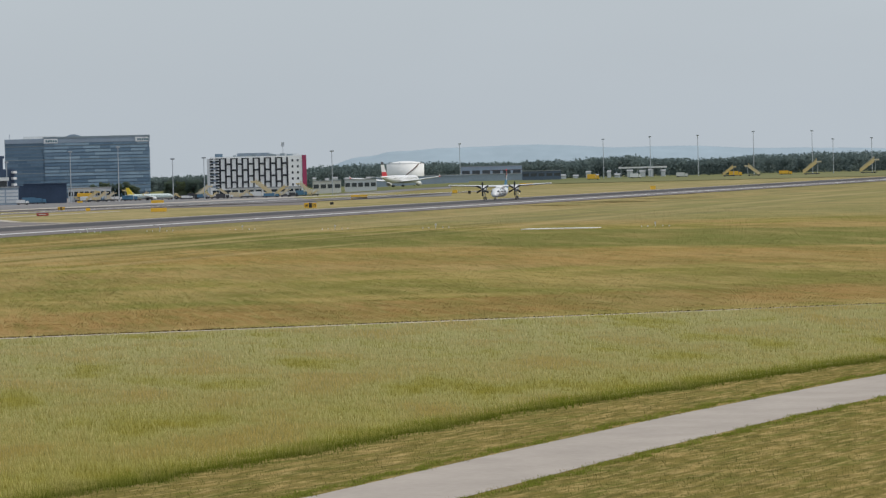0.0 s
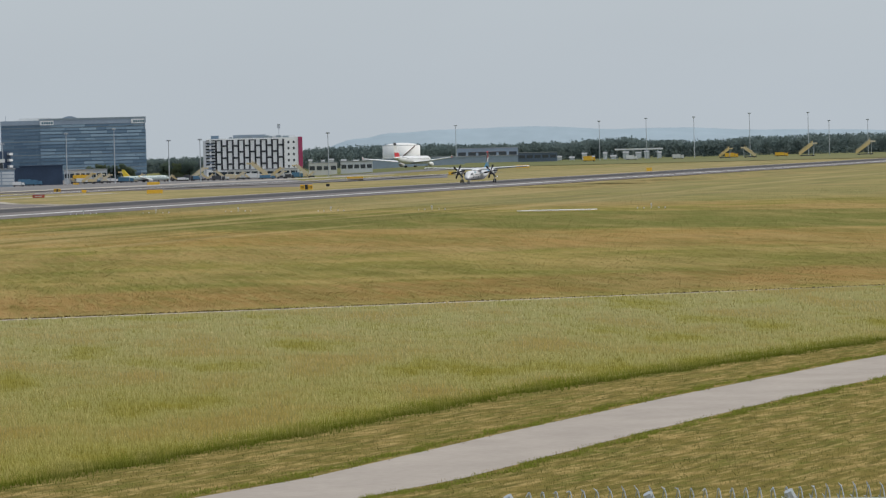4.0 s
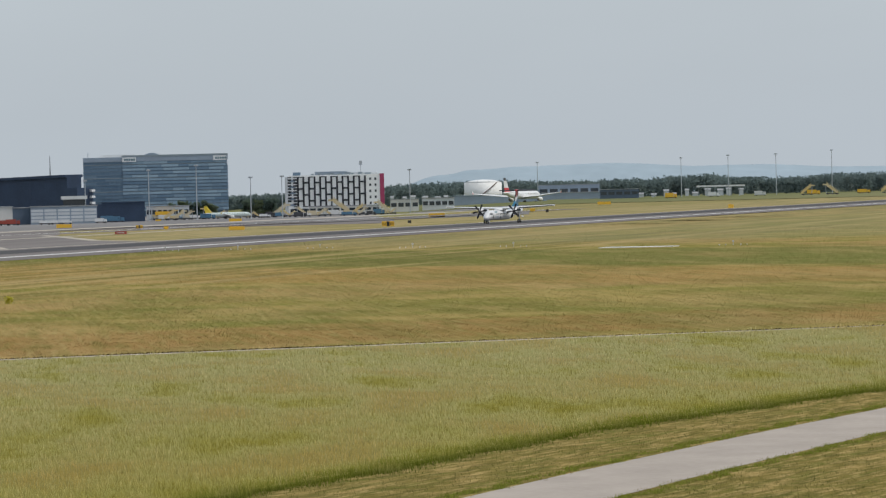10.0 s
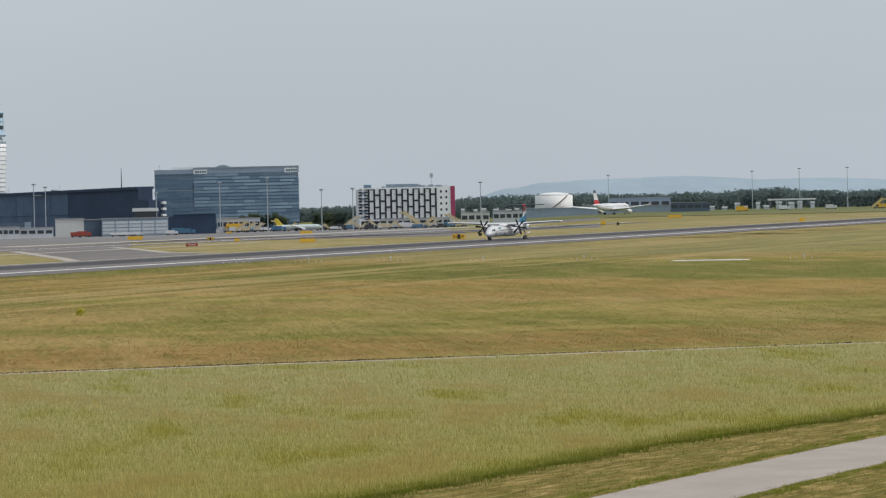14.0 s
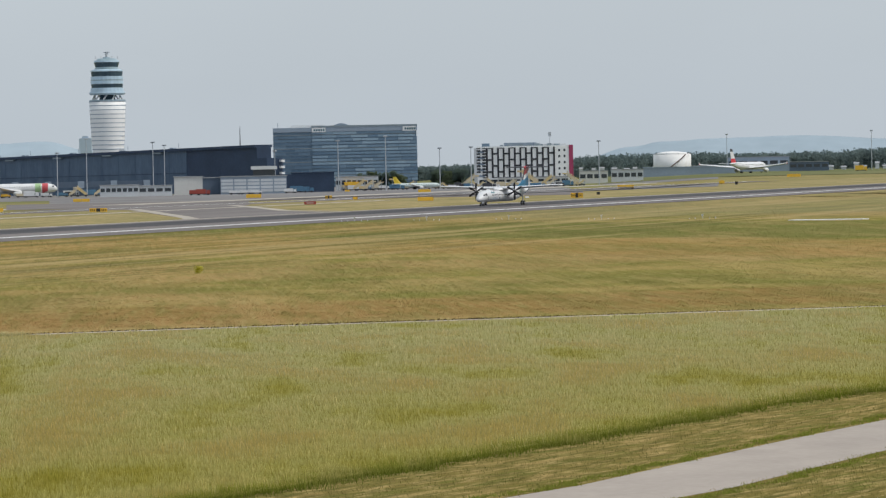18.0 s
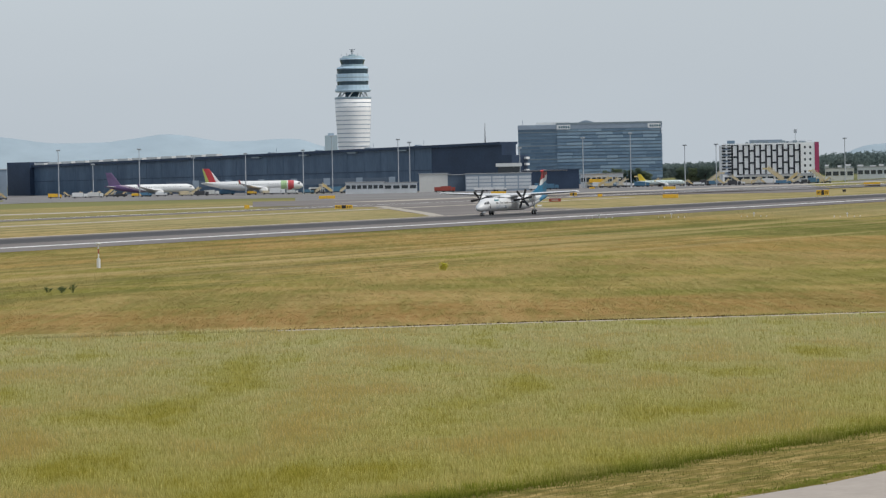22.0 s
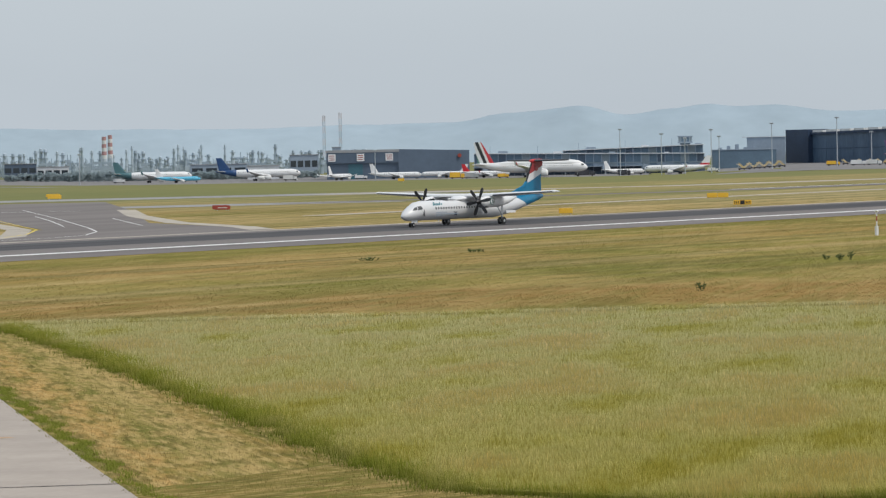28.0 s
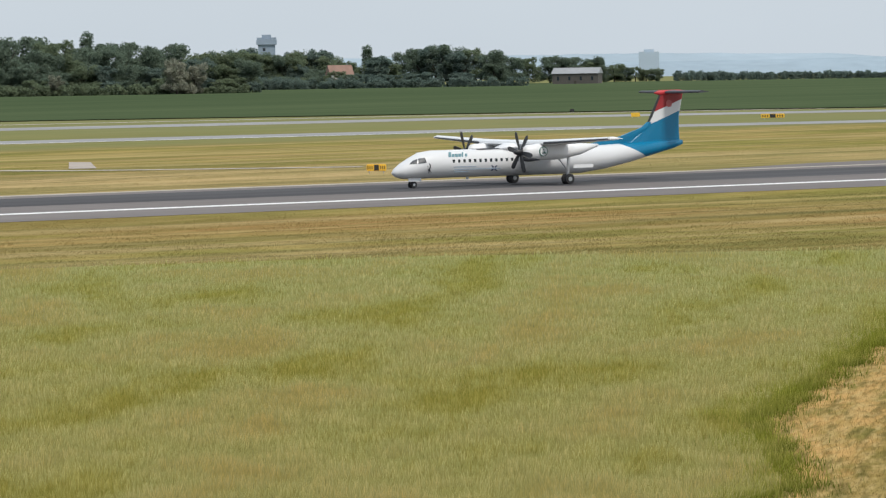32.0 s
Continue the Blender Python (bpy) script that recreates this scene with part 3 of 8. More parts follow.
ribbon("path_stain", [(112.5, 91.0), (113.2, 90.6), (113.9, 90.2)], 0.7, 0.032, mat("rust_stain", (0.45, 0.35, 0.26), 0.9, col2=(0.42, 0.24, 0.11), scale=2), label="faint brown stain on the concrete", category="stain", kind="structure")


# ---- the departing propeller airliner ----
def hull(rings, x, z):
    """Half width of the fuselage skin at a station and height."""
    for a, b in zip(rings, rings[1:]):
        if a[0][0] <= x <= b[0][0]:
            u = (x - a[0][0]) / max(1e-6, b[0][0] - a[0][0])
            ry = [max(p[1] for p in r) for r in (a, b)]
            top, low = [max(p[2] for p in r) for r in (a, b)], [min(p[2] for p in r) for r in (a, b)]
            w, t, l = (q[0] + (q[1] - q[0]) * u for q in (ry, top, low))
            v = (z - (t + l) / 2) / max(1e-6, (t - l) / 2)
            return w * math.sqrt(max(0.0, 1 - v * v))
    return 0.0


def propeller_plane():
    """Nose towards -x, wheels at z = 0; x = 0 is the nose tip."""
    e = base("propeller_airliner", 0, 0, label="white twin-propeller airliner with turquoise, white and red tail", category="airplane")
    R, D = 1.25, -0.65
    rings = [oval(0.0, 2.05 + D, 0.05, 0.05), oval(0.35, 2.1 + D, 0.42, 0.38), oval(1.0, 2.22 + D, 0.78, 0.7), oval(1.9, 2.42 + D, 1.02, 0.95), oval(2.9, 2.66 + D, 1.17, 1.18),
             oval(4.2, 2.74 + D, R, R), oval(8, 2.75 + D, R, R), oval(14, 2.75 + D, R, R), oval(20.5, 2.75 + D, R, R), oval(23.5, 2.95 + D, 1.15, 1.1), oval(26.5, 3.30 + D, 0.92, 0.88),
             oval(29.3, 3.68 + D, 0.6, 0.62), oval(31.5, 3.95 + D, 0.3, 0.4), oval(32.6, 4.1 + D, 0.08, 0.2)]
    # turquoise after body with a slanting edge
    m = bpy.data.materials.new("fuselage_livery")
    m.use_nodes = True
    n, l = m.node_tree.nodes, m.node_tree.links
    b = n["Principled BSDF"]
    b.inputs["Roughness"].default_value = 0.3
    tc, dot, r = n.new("ShaderNodeTexCoord"), n.new("ShaderNodeVectorMath"), n.new("ShaderNodeMapRange")
    dot.operation = "DOT_PRODUCT"
    dot.inputs[1].default_value = (0.42, 0, 1.0)
    l.new(tc.outputs["Object"], dot.inputs[0]), l.new(dot.outputs["Value"], r.inputs[0])
    r.inputs[1].default_value, r.inputs[2].default_value = 13.95, 14.01
    x = n.new("ShaderNodeMix")
    x.data_type = "RGBA"
    x.inputs[6].default_value, x.inputs[7].default_value = (0.66, 0.66, 0.66, 1), (0.0, 0.16, 0.30, 1)
    l.new(r.outputs[0], x.inputs[0]), l.new(x.outputs[2], b.inputs["Base Color"])
    part("fuselage", loft(bmesh.new(), rings), m, e, smooth=True)
    # wing box fairing and high wing
    part("wing_fairing", loft(bmesh.new(), [oval(11.2, 3.3, 0.3, 0.1), oval(12.5, 3.45, 1.1, 0.36), oval(16, 3.5, 1.2, 0.38), oval(18.4, 3.35, 0.4, 0.15)]), M["white"], e, smooth=True)
    for s in (-1, 1):
        part("wing", loft(bmesh.new(), [foil(13.0, 3.1, 0.36, 0, 3.72), foil(13.0, 3.0, 0.36, s * 4.4, 3.76), foil(13.9, 1.5, 0.2, s * 14.0, 4.22), foil(14.3, 0.8, 0.08, s * 14.2, 4.23)]), M["white"], e)
        part("de_icing_boot", loft(bmesh.new(), [foil(12.95, 0.25, 0.13, s * 5.2, 3.80), foil(13.86, 0.18, 0.07, s * 13.8, 4.21)]), M["dark"], e)
        part("flap", loft(bmesh.new(), [foil(16.0, 0.75, 0.07, s * 1.6, 3.58), foil(16.0, 0.7, 0.07, s * 3.4, 3.58)]), M["offwhite"], e)
        # nacelle, spinner, propeller
        y = s * 4.4
        nac = part("engine_nacelle", loft(bmesh.new(), [[(a, y + b2, c) for a, b2, c in oval(*k, n=16)] for k in ((11.1, 3.05, 0.32, 0.36), (11.7, 3.02, 0.55, 0.68), (13.0, 3.02, 0.6, 0.76), (15.5, 3.05, 0.58, 0.74), (17.6, 3.2, 0.5, 0.52), (19.6, 3.5, 0.12, 0.12))]), M["white"], e, smooth=True)
        part("nacelle_emblem", rod(bmesh.new(), (13.1, y + s * 0.60, 3.08), (13.1, y + s * 0.66, 3.08), 0.46, seg=20), mat("emblem_green", (0.05, 0.16, 0.13), 0.5), nac)
        part("emblem_field", rod(bmesh.new(), (13.1, y + s * 0.61, 3.08), (13.1, y + s * 0.675, 3.08), 0.38, seg=20), M["white"], nac)
        bm = bmesh.new()
        rod(bm, (13.25, y + s * 0.69, 2.88), (13.0, y + s * 0.69, 3.35), 0.05, 0.02, 4), rod(bm, (12.9, y + s * 0.69, 2.93), (13.35, y + s * 0.69, 2.95), 0.05, seg=4)
        part("emblem_bird", bm, mat("emblem_bird_green", (0.05, 0.16, 0.13), 0.5), nac)
        part("air_intake", loft(bmesh.new(), [[(a, y + b2, c) for a, b2, c in oval(*k, n=12)] for k in ((11.3, 2.45, 0.3, 0.2), (12.0, 2.43, 0.36, 0.26), (13.5, 2.5, 0.3, 0.2))]), M["dark"], nac, smooth=True)
        # main gear
        leg = part("main_gear_leg", rod(rod(bmesh.new(), (16.3, y, 2.8), (16.2, y, 0.55), 0.13), (15.0, y, 2.6), (16.1, y, 1.4), 0.07), M["metal"], e)
        part("gear_door", box(bmesh.new(), 16.5, 18.7, *sorted((y + s * 0.45, y + s * 0.5)), 1.5, 1.8), M["white"], leg)
        for k in (-0.28, 0.28):
            part("wheel", wheel(16.2, y + k, 0.5, 0.22), M["tyre"], leg)
            part("wheel_hub", rod(bmesh.new(), (16.2, y + k - 0.13, 0.5), (16.2, y + k + 0.13, 0.5), 0.2, seg=12), M["metal"], leg)
    leg = part("nose_gear_leg", rod(rod(bmesh.new(), (2.4, 0, 1.3), (2.2, 0, 0.35), 0.09), (3.1, 0, 1.2), (2.3, 0, 0.8), 0.05), M["metal"], e)
    part("gear_door", box(bmesh.new(), 1.5, 2.9, -0.42, -0.39, 0.6, 1.1), M["white"], leg)
    for k in (-0.22, 0.22):
        part("wheel", wheel(2.2, k, 0.32, 0.16), M["tyre"], leg)
        part("wheel_hub", rod(bmesh.new(), (2.2, k - 0.1, 0.32), (2.2, k + 0.1, 0.32), 0.13, seg=10), M["metal"], leg)
    # fin with red, white and turquoise bands, T tail
    fin = bpy.data.materials.new("fin_livery")
    fin.use_nodes = True
    n, l = fin.node_tree.nodes, fin.node_tree.links
    b = n["Principled BSDF"]
    b.inputs["Roughness"].default_value = 0.35
    tc, dot, ramp = n.new("ShaderNodeTexCoord"), n.new("ShaderNodeVectorMath"), n.new("ShaderNodeValToRGB")
    dot.operation = "DOT_PRODUCT"
    dot.inputs[1].default_value = (-0.035, 0, 0.1)
    l.new(tc.outputs["Object"], dot.inputs[0])
    mr = n.new("ShaderNodeMapRange")
    mr.inputs[1].default_value, mr.inputs[2].default_value = -0.70, -0.20
    l.new(dot.outputs["Value"], mr.inputs[0]), l.new(mr.outputs[0], ramp.inputs[0])
    ramp.color_ramp.interpolation = "CONSTANT"
    el = ramp.color_ramp.elements
    el[0].color, el[1].color = (0.0, 0.16, 0.30, 1), (0.66, 0.66, 0.66, 1)
    el[1].position = 0.42
    third = el.new(0.615)
    third.color = (0.30, 0.02, 0.025, 1)
    l.new(ramp.outputs[0], b.inputs["Base Color"])
    f = part("fin", loft(bmesh.new(), [foil(25.8, 6.5, 0.2, 0, 3.2, True), foil(28.0, 4.2, 0.19, 0, 4.7, True), foil(29.0, 3.2, 0.17, 0, 5.9, True), foil(30.1, 2.6, 0.15, 0, 8.0, True)]), fin, e)
    part("dorsal_fin", loft(bmesh.new(), [foil(21.0, 7.5, 0.06, 0, 3.4, True), foil(25.3, 4.0, 0.1, 0, 4.15, True), foil(27.8, 1.6, 0.21, 0, 4.9, True), foil(28.5, 0.9, 0.18, 0, 5.4, True)]), M["blue"], e)
    part("fin_boot", loft(bmesh.new(), [foil(28.55, 0.5, 0.14, 0, 5.4, True), foil(29.95, 0.35, 0.12, 0, 7.9, True)]), M["black"], f)
    part("fin_emblem", rod(bmesh.new(), (31.0, -0.165, 7.1), (31.0, 0.165, 7.1), 0.34, seg=16), mat("emblem_pale_red", (0.42, 0.10, 0.10), 0.5), f)
    for s in (-1, 1):
        part("tailplane", loft(bmesh.new(), [foil(30.4, 2.2, 0.2, 0, 8.12), foil(31.0, 1.3, 0.14, s * 4.64, 8.16)]), M["dark"], e)
    part("tail_bullet", loft(bmesh.new(), [oval(29.4, 8.1, 0.05, 0.05, 12), oval(30.0, 8.1, 0.2, 0.25, 12), oval(32.2, 8.15, 0.2, 0.22, 12), oval(33.0, 8.25, 0.03, 0.05, 12)]), M["red"], e, smooth=True)
    # cockpit glass, cabin windows, doors and markings on both sides
    for s in (-1, 1):
        for quad in (((1.4, 2.16), (2.1, 2.2), (2.25, 2.62), (1.85, 2.5)), ((2.2, 2.2), (3.0, 2.28), (2.95, 2.72), (2.35, 2.66))):
            bm = bmesh.new()
            rows = []
            for u in np.linspace(0, 1, 9):
                lo = Vector(quad[0]).lerp(Vector(quad[1]), u)
                hi = Vector(quad[3]).lerp(Vector(quad[2]), u)
                rows.append([bm.verts.new((p.x, s * (hull(rings, p.x, p.y) + 0.03), p.y)) for p in (lo.lerp(hi, v) for v in np.linspace(0, 1, 9))])
            for a, c in zip(rows, rows[1:]):
                for k in range(8):
                    bm.faces.new((a[k], c[k], c[k + 1], a[k + 1]))
            part("cockpit_window", bm, M["cockpit"], e)
        for i in range(21):
            x = 5.9 + i * 0.58
            if x:
                part("cabin_window", box(bmesh.new(), x - 0.12, x + 0.12, *sorted((s * (hull(rings, x, 2.32) - 0.06), s * (hull(rings, x, 2.32) + 0.012))), 2.15, 2.49), M["glass"], e)
        # printed lines and star on the flank
        for x0, x1, z in ((5.9, 8.3, 1.82), (5.9, 11.0, 1.58), (5.9, 7.4, 1.38)):
            part("flank_line", box(bmesh.new(), x0, x1, s * 1.2, s * 1.235, z - 0.03, z + 0.03), mat("printed_blue_grey", (0.25, 0.33, 0.42), 0.5), e)
        bm = bmesh.new()
        for a in (0.7, 2.3, 3.9, 5.5):
            rod(bm, (10.3 + 0.12 * math.cos(a), s * 1.19, 1.62 + 0.12 * math.sin(a)), (10.3 + 0.42 * math.cos(a), s * 1.19, 1.62 + 0.34 * math.sin(a)), 0.08, 0.06, 5)
        part("flank_star", bm, mat("printed_dark_blue", (0.03, 0.045, 0.09), 0.5), e)
        # rampant beast emblem as a few plain strokes
        bm = bmesh.new()
        for p, q, w in (((3.1, 2.1), (3.35, 2.75), 0.13), ((3.3, 2.75), (3.2, 3.05), 0.12), ((3.05, 2.55), (2.8, 2.75), 0.05), ((3.1, 2.35), (2.78, 2.35), 0.05), ((3.2, 2.15), (3.0, 1.8), 0.06), ((3.3, 2.2), (3.5, 1.85), 0.06), ((3.4, 2.4), (3.7, 2.8), 0.04)):
            rod(bm, (3.3 + (p[0] - 3.2) * 0.65, s * 1.17, 1.75 + (p[1] - 2.4) * 0.7), (3.3 + (q[0] - 3.2) * 0.65, s * 1.17, 1.75 + (q[1] - 2.4) * 0.7), w * 0.65, w * 0.4, 5)
        part("nose_emblem", bm, mat("emblem_black", (0.03, 0.03, 0.035), 0.5), e)
        # name on the flank drawn as plain strokes
        teal = mat("printed_teal", (0.22, 0.40, 0.45), 0.5)
        for k, (wid, hgt) in enumerate(((0.26, 0.44), (0.26, 0.28), (0.26, 0.28), (0.26, 0.28), (0.12, 0.40), (0.18, 0.28))):
            x = 5.45 + k * 0.36
            part("name_stroke", box(bmesh.new(), x, x + wid, *sorted((s * 1.04, s * 1.10)), 2.72, 2.72 + hgt), teal, e)
    part("roof_panel", box(bmesh.new(), 9.0, 12.2, -0.45, 0.45, 3.32, 3.38), M["dark"], e)
    part("belly_antenna", box(bmesh.new(), 8.0, 8.3, -0.02, 0.02, 0.65, 0.9), M["white"], e)
    return e


def wheel(x, y, r, w):
    bm = bmesh.new()
    prof = [(r * 0.55, -w / 2), (r * 0.9, -w / 2), (r, -w / 4), (r, w / 4), (r * 0.9, w / 2), (r * 0.55, w / 2)]
    lathe(bm, prof, 18)
    bmesh.ops.transform(bm, matrix=pose(x, y, r, 90), verts=bm.verts[:])
    return bm


def propeller(y, parent):
    p = part("propeller", loft(bmesh.new(), [oval(*k, n=14) for k in ((-0.75, 0, 0.03, 0.03), (-0.5, 0, 0.2, 0.2), (-0.1, 0, 0.33, 0.33), (0.15, 0, 0.35, 0.35))]), M["prop"], parent, "black six-bladed propeller", smooth=True)
    p.location = (10.95, y, 3.05)
    for k in range(6):
        bm = bmesh.new()
        loft(bm, [[(-0.06 + 0.12 * u, w * 0.5 * v, z) for u, v in ((0, -1), (0.5, -1), (1, 1), (0.5, 1))] for z, w in ((0.3, 0.2), (0.7, 0.34), (1.35, 0.46), (1.75, 0.42), (1.92, 0.16))])
        bmesh.ops.transform(bm, matrix=pose(0, 0, 0, 60 * k, 0, 0), verts=bm.verts[:])
        part("blade", bm, M["prop"], p)
    return p


plane = propeller_plane()
props = [propeller(-4.4, plane), propeller(4.4, plane)]


# ---- parked and taxiing jets ----
def jet(name, L, body, fin_mat, label, tail=None, span_f=0.95, fin_h=None, engines=2, winglet=True):
    """Nose towards -x at x = 0, wheels at z = 0."""
    e = base(name, 0, 0, label=label, category="airplane")
    R = L * 0.046
    zc = R * 1.9
    rings = [oval(0, zc - 0.25 * R, 0.02, 0.02, 16), oval(0.012 * L, zc - 0.18 * R, 0.45 * R, 0.42 * R, 16), oval(0.04 * L, zc - 0.08 * R, 0.8 * R, 0.78 * R, 16), oval(0.09 * L, zc, R, R, 16),
             oval(0.66 * L, zc, R, R, 16), oval(0.8 * L, zc + 0.2 * R, 0.75 * R, 0.75 * R, 16), oval(0.93 * L, zc + 0.5 * R, 0.35 * R, 0.4 * R, 16), oval(L, zc + 0.68 * R, 0.06 * R, 0.08 * R, 16)]
    part("fuselage", loft(bmesh.new(), rings), body, e, smooth=True)
    if tail:
        part("tail_cone", loft(bmesh.new(), [oval(0.75 * L, zc + 0.12 * R, 0.87 * R, 0.87 * R, 16), oval(0.8 * L, zc + 0.2 * R, 0.765 * R, 0.765 * R, 16), oval(0.93 * L, zc + 0.5 * R, 0.36 * R, 0.41 * R, 16), oval(1.002 * L, zc + 0.68 * R, 0.07 * R, 0.09 * R, 16)]), tail, e, smooth=True)
    fh = fin_h or 0.15 * L
    part("fin", loft(bmesh.new(), [foil(0.80 * L, 0.15 * L, 0.25, 0, zc + 0.5 * R, True), foil(0.92 * L, 0.065 * L, 0.15, 0, zc + 0.5 * R + fh, True)]), fin_mat, e)
    half = L * span_f / 2
    for s in (-1, 1):
        part("wing", loft(bmesh.new(), [foil(0.34 * L, 0.20 * L, 0.017 * L, s * 0.5 * R, zc - 0.6 * R), foil(0.45 * L, 0.1 * L, 0.013 * L, s * 0.4 * half, zc - 0.3 * R), foil(0.59 * L, 0.035 * L, 0.006 * L, s * half, zc + 0.5 * R)]), M["white"], e)
        if winglet:
            part("winglet", loft(bmesh.new(), [foil(0.6 * L, 0.03 * L, 0.1, s * half, zc + 0.4 * R, True), foil(0.62 * L, 0.015 * L, 0.06, s * (half + 0.4), zc + 0.4 * R + 0.035 * L, True)]), fin_mat, e)
        part("tailplane", loft(bmesh.new(), [foil(0.87 * L, 0.09 * L, 0.25, s * 0.2 * R, zc + 0.55 * R), foil(0.95 * L, 0.03 * L, 0.1, s * 0.16 * L, zc + 0.75 * R)]), M["offwhite"], e)
        for k in range(engines // 2):
            y, x = s * half * (0.33 + 0.27 * k), L * (0.345 + 0.08 * k)
            r = R * 0.62
            en = part("engine", loft(bmesh.new(), [[(a, y + b, c) for a, b, c in oval(*q, n=14)] for q in ((x, zc - 1.15 * R, 0.86 * r, 0.86 * r), (x + 0.02 * L, zc - 1.15 * R, r, r), (x + 0.06 * L, zc - 1.12 * R, 0.85 * r, 0.85 * r), (x + 0.085 * L, zc - 1.05 * R, 0.45 * r, 0.45 * r))]), M["offwhite"], e, smooth=True)
            part("intake", rod(bmesh.new(), (x - 0.03, y, zc - 1.15 * R), (x + 0.05, y, zc - 1.15 * R), 0.78 * r, seg=14), M["dark"], en)
        leg = part("main_gear_leg", rod(bmesh.new(), (0.53 * L, s * 1.3 * R, zc - 0.6 * R), (0.53 * L, s * 1.3 * R, 0.5), 0.2), M["metal"], e)
        part("wheel", wheel(0.52 * L, s * 1.3 * R, 0.65, 0.9), M["tyre"], leg)
        part("wheel", wheel(0.545 * L, s * 1.3 * R, 0.65, 0.9), M["tyre"], leg)
        bm = bmesh.new()
        for i in range(int(L * 0.5)):
            x = 0.13 * L + i * L * 0.62 / int(L * 0.5)
            box(bm, x - 0.15, x + 0.15, s * R * 0.955, s * R * 0.99, zc + 0.22 * R, zc + 0.22 * R + 0.35)
        part("window_row", bm, M["glass"], e)
        part("cockpit_window", box(bmesh.new(), 0.035 * L, 0.055 * L, s * 0.45 * R, s * 0.84 * R, zc + 0.28 * R, zc + 0.5 * R), M["glass"], e)
    leg = part("nose_gear_leg", rod(bmesh.new(), (0.09 * L, 0, zc - 0.7 * R), (0.09 * L, 0, 0.4), 0.15), M["metal"], e)
    part("wheel", wheel(0.09 * L, 0, 0.45, 0.6), M["tyre"], leg)
    return e


def put(e, az, d, nose_right=False, skew=0.0, dz=0.0):
    """Parks a jet with its middle at the azimuth, broadside to the mound."""
    x, y = pol(az, d)
    L = max(c.dimensions.x for c in e.children if c.name.startswith("fuselage"))
    turn = -az + (180 if nose_right else 0) + skew
    e.matrix_world = pose(x, y, G(x, y) + 0.08 + dz, 0, 0, turn) @ pose(-L / 2, 0, 0)
    return e


# ---- large buildings ----
FACADE = dict(
    black_glass=mat("dark_blue_glass", (0.045, 0.08, 0.135), 0.4, col2=(0.10, 0.155, 0.225), scale=0.12, stretch=(1, 1, 0.2), spec=0.4),
    black_clad=mat("black_cladding", (0.032, 0.053, 0.095), 0.5, var=0.2, scale=0.1, spec=0.3),
    blue_glass=mat("blue_grey_glass", (0.115, 0.20, 0.285), 0.25, col2=(0.28, 0.39, 0.48), scale=0.08, spec=0.5, rand=0.5),
    blue_glass2=mat("blue_grey_glass_dark", (0.09, 0.16, 0.24), 0.25, col2=(0.18, 0.27, 0.355), scale=0.08, spec=0.5, rand=0.5),
    slate=mat("slate_spandrel", (0.12, 0.185, 0.25), 0.45, var=0.15, scale=0.1),
    band=mat("pale_spandrel", (0.22, 0.27, 0.30), 0.5, var=0.12, scale=0.1),
    grey=mat("grey_cladding", (0.27, 0.33, 0.40), 0.6, var=0.12, scale=0.06),
    grey_dark=mat("dark_grey_cladding", (0.085, 0.12, 0.17), 0.6, var=0.12, scale=0.06),
    teal=mat("teal_cladding", (0.05, 0.14, 0.18), 0.5, var=0.12),
    light=mat("light_render", (0.58, 0.60, 0.62), 0.8, var=0.08, scale=0.1),
    cream=mat("cream_render", (0.62, 0.61, 0.58), 0.8, var=0.08, scale=0.1),
    magenta=mat("magenta_cladding", (0.38, 0.045, 0.12), 0.5, var=0.06),
    black_panel=mat("black_panel", (0.022, 0.024, 0.03), 0.5, var=0.1),
    roof=mat("grey_roofing", (0.30, 0.31, 0.32), 0.8, var=0.12, scale=0.05),
    tank=mat("tank_white", (0.80, 0.79, 0.77), 0.6, var=0.07, scale=0.1),
    tower_w=mat("tower_white_panel", (0.86, 0.86, 0.85), 0.5, var=0.05, scale=0.2),
    tower_g=mat("tower_blue_panel", (0.45, 0.585, 0.68), 0.3, var=0.15, scale=0.2),
    tower_d2=mat("tower_mid_glass", (0.27, 0.36, 0.40), 0.3, var=0.15, scale=0.2),
    tower_d=mat("tower_dark_glass", (0.05, 0.085, 0.11), 0.15, var=0.2, scale=0.3),
)


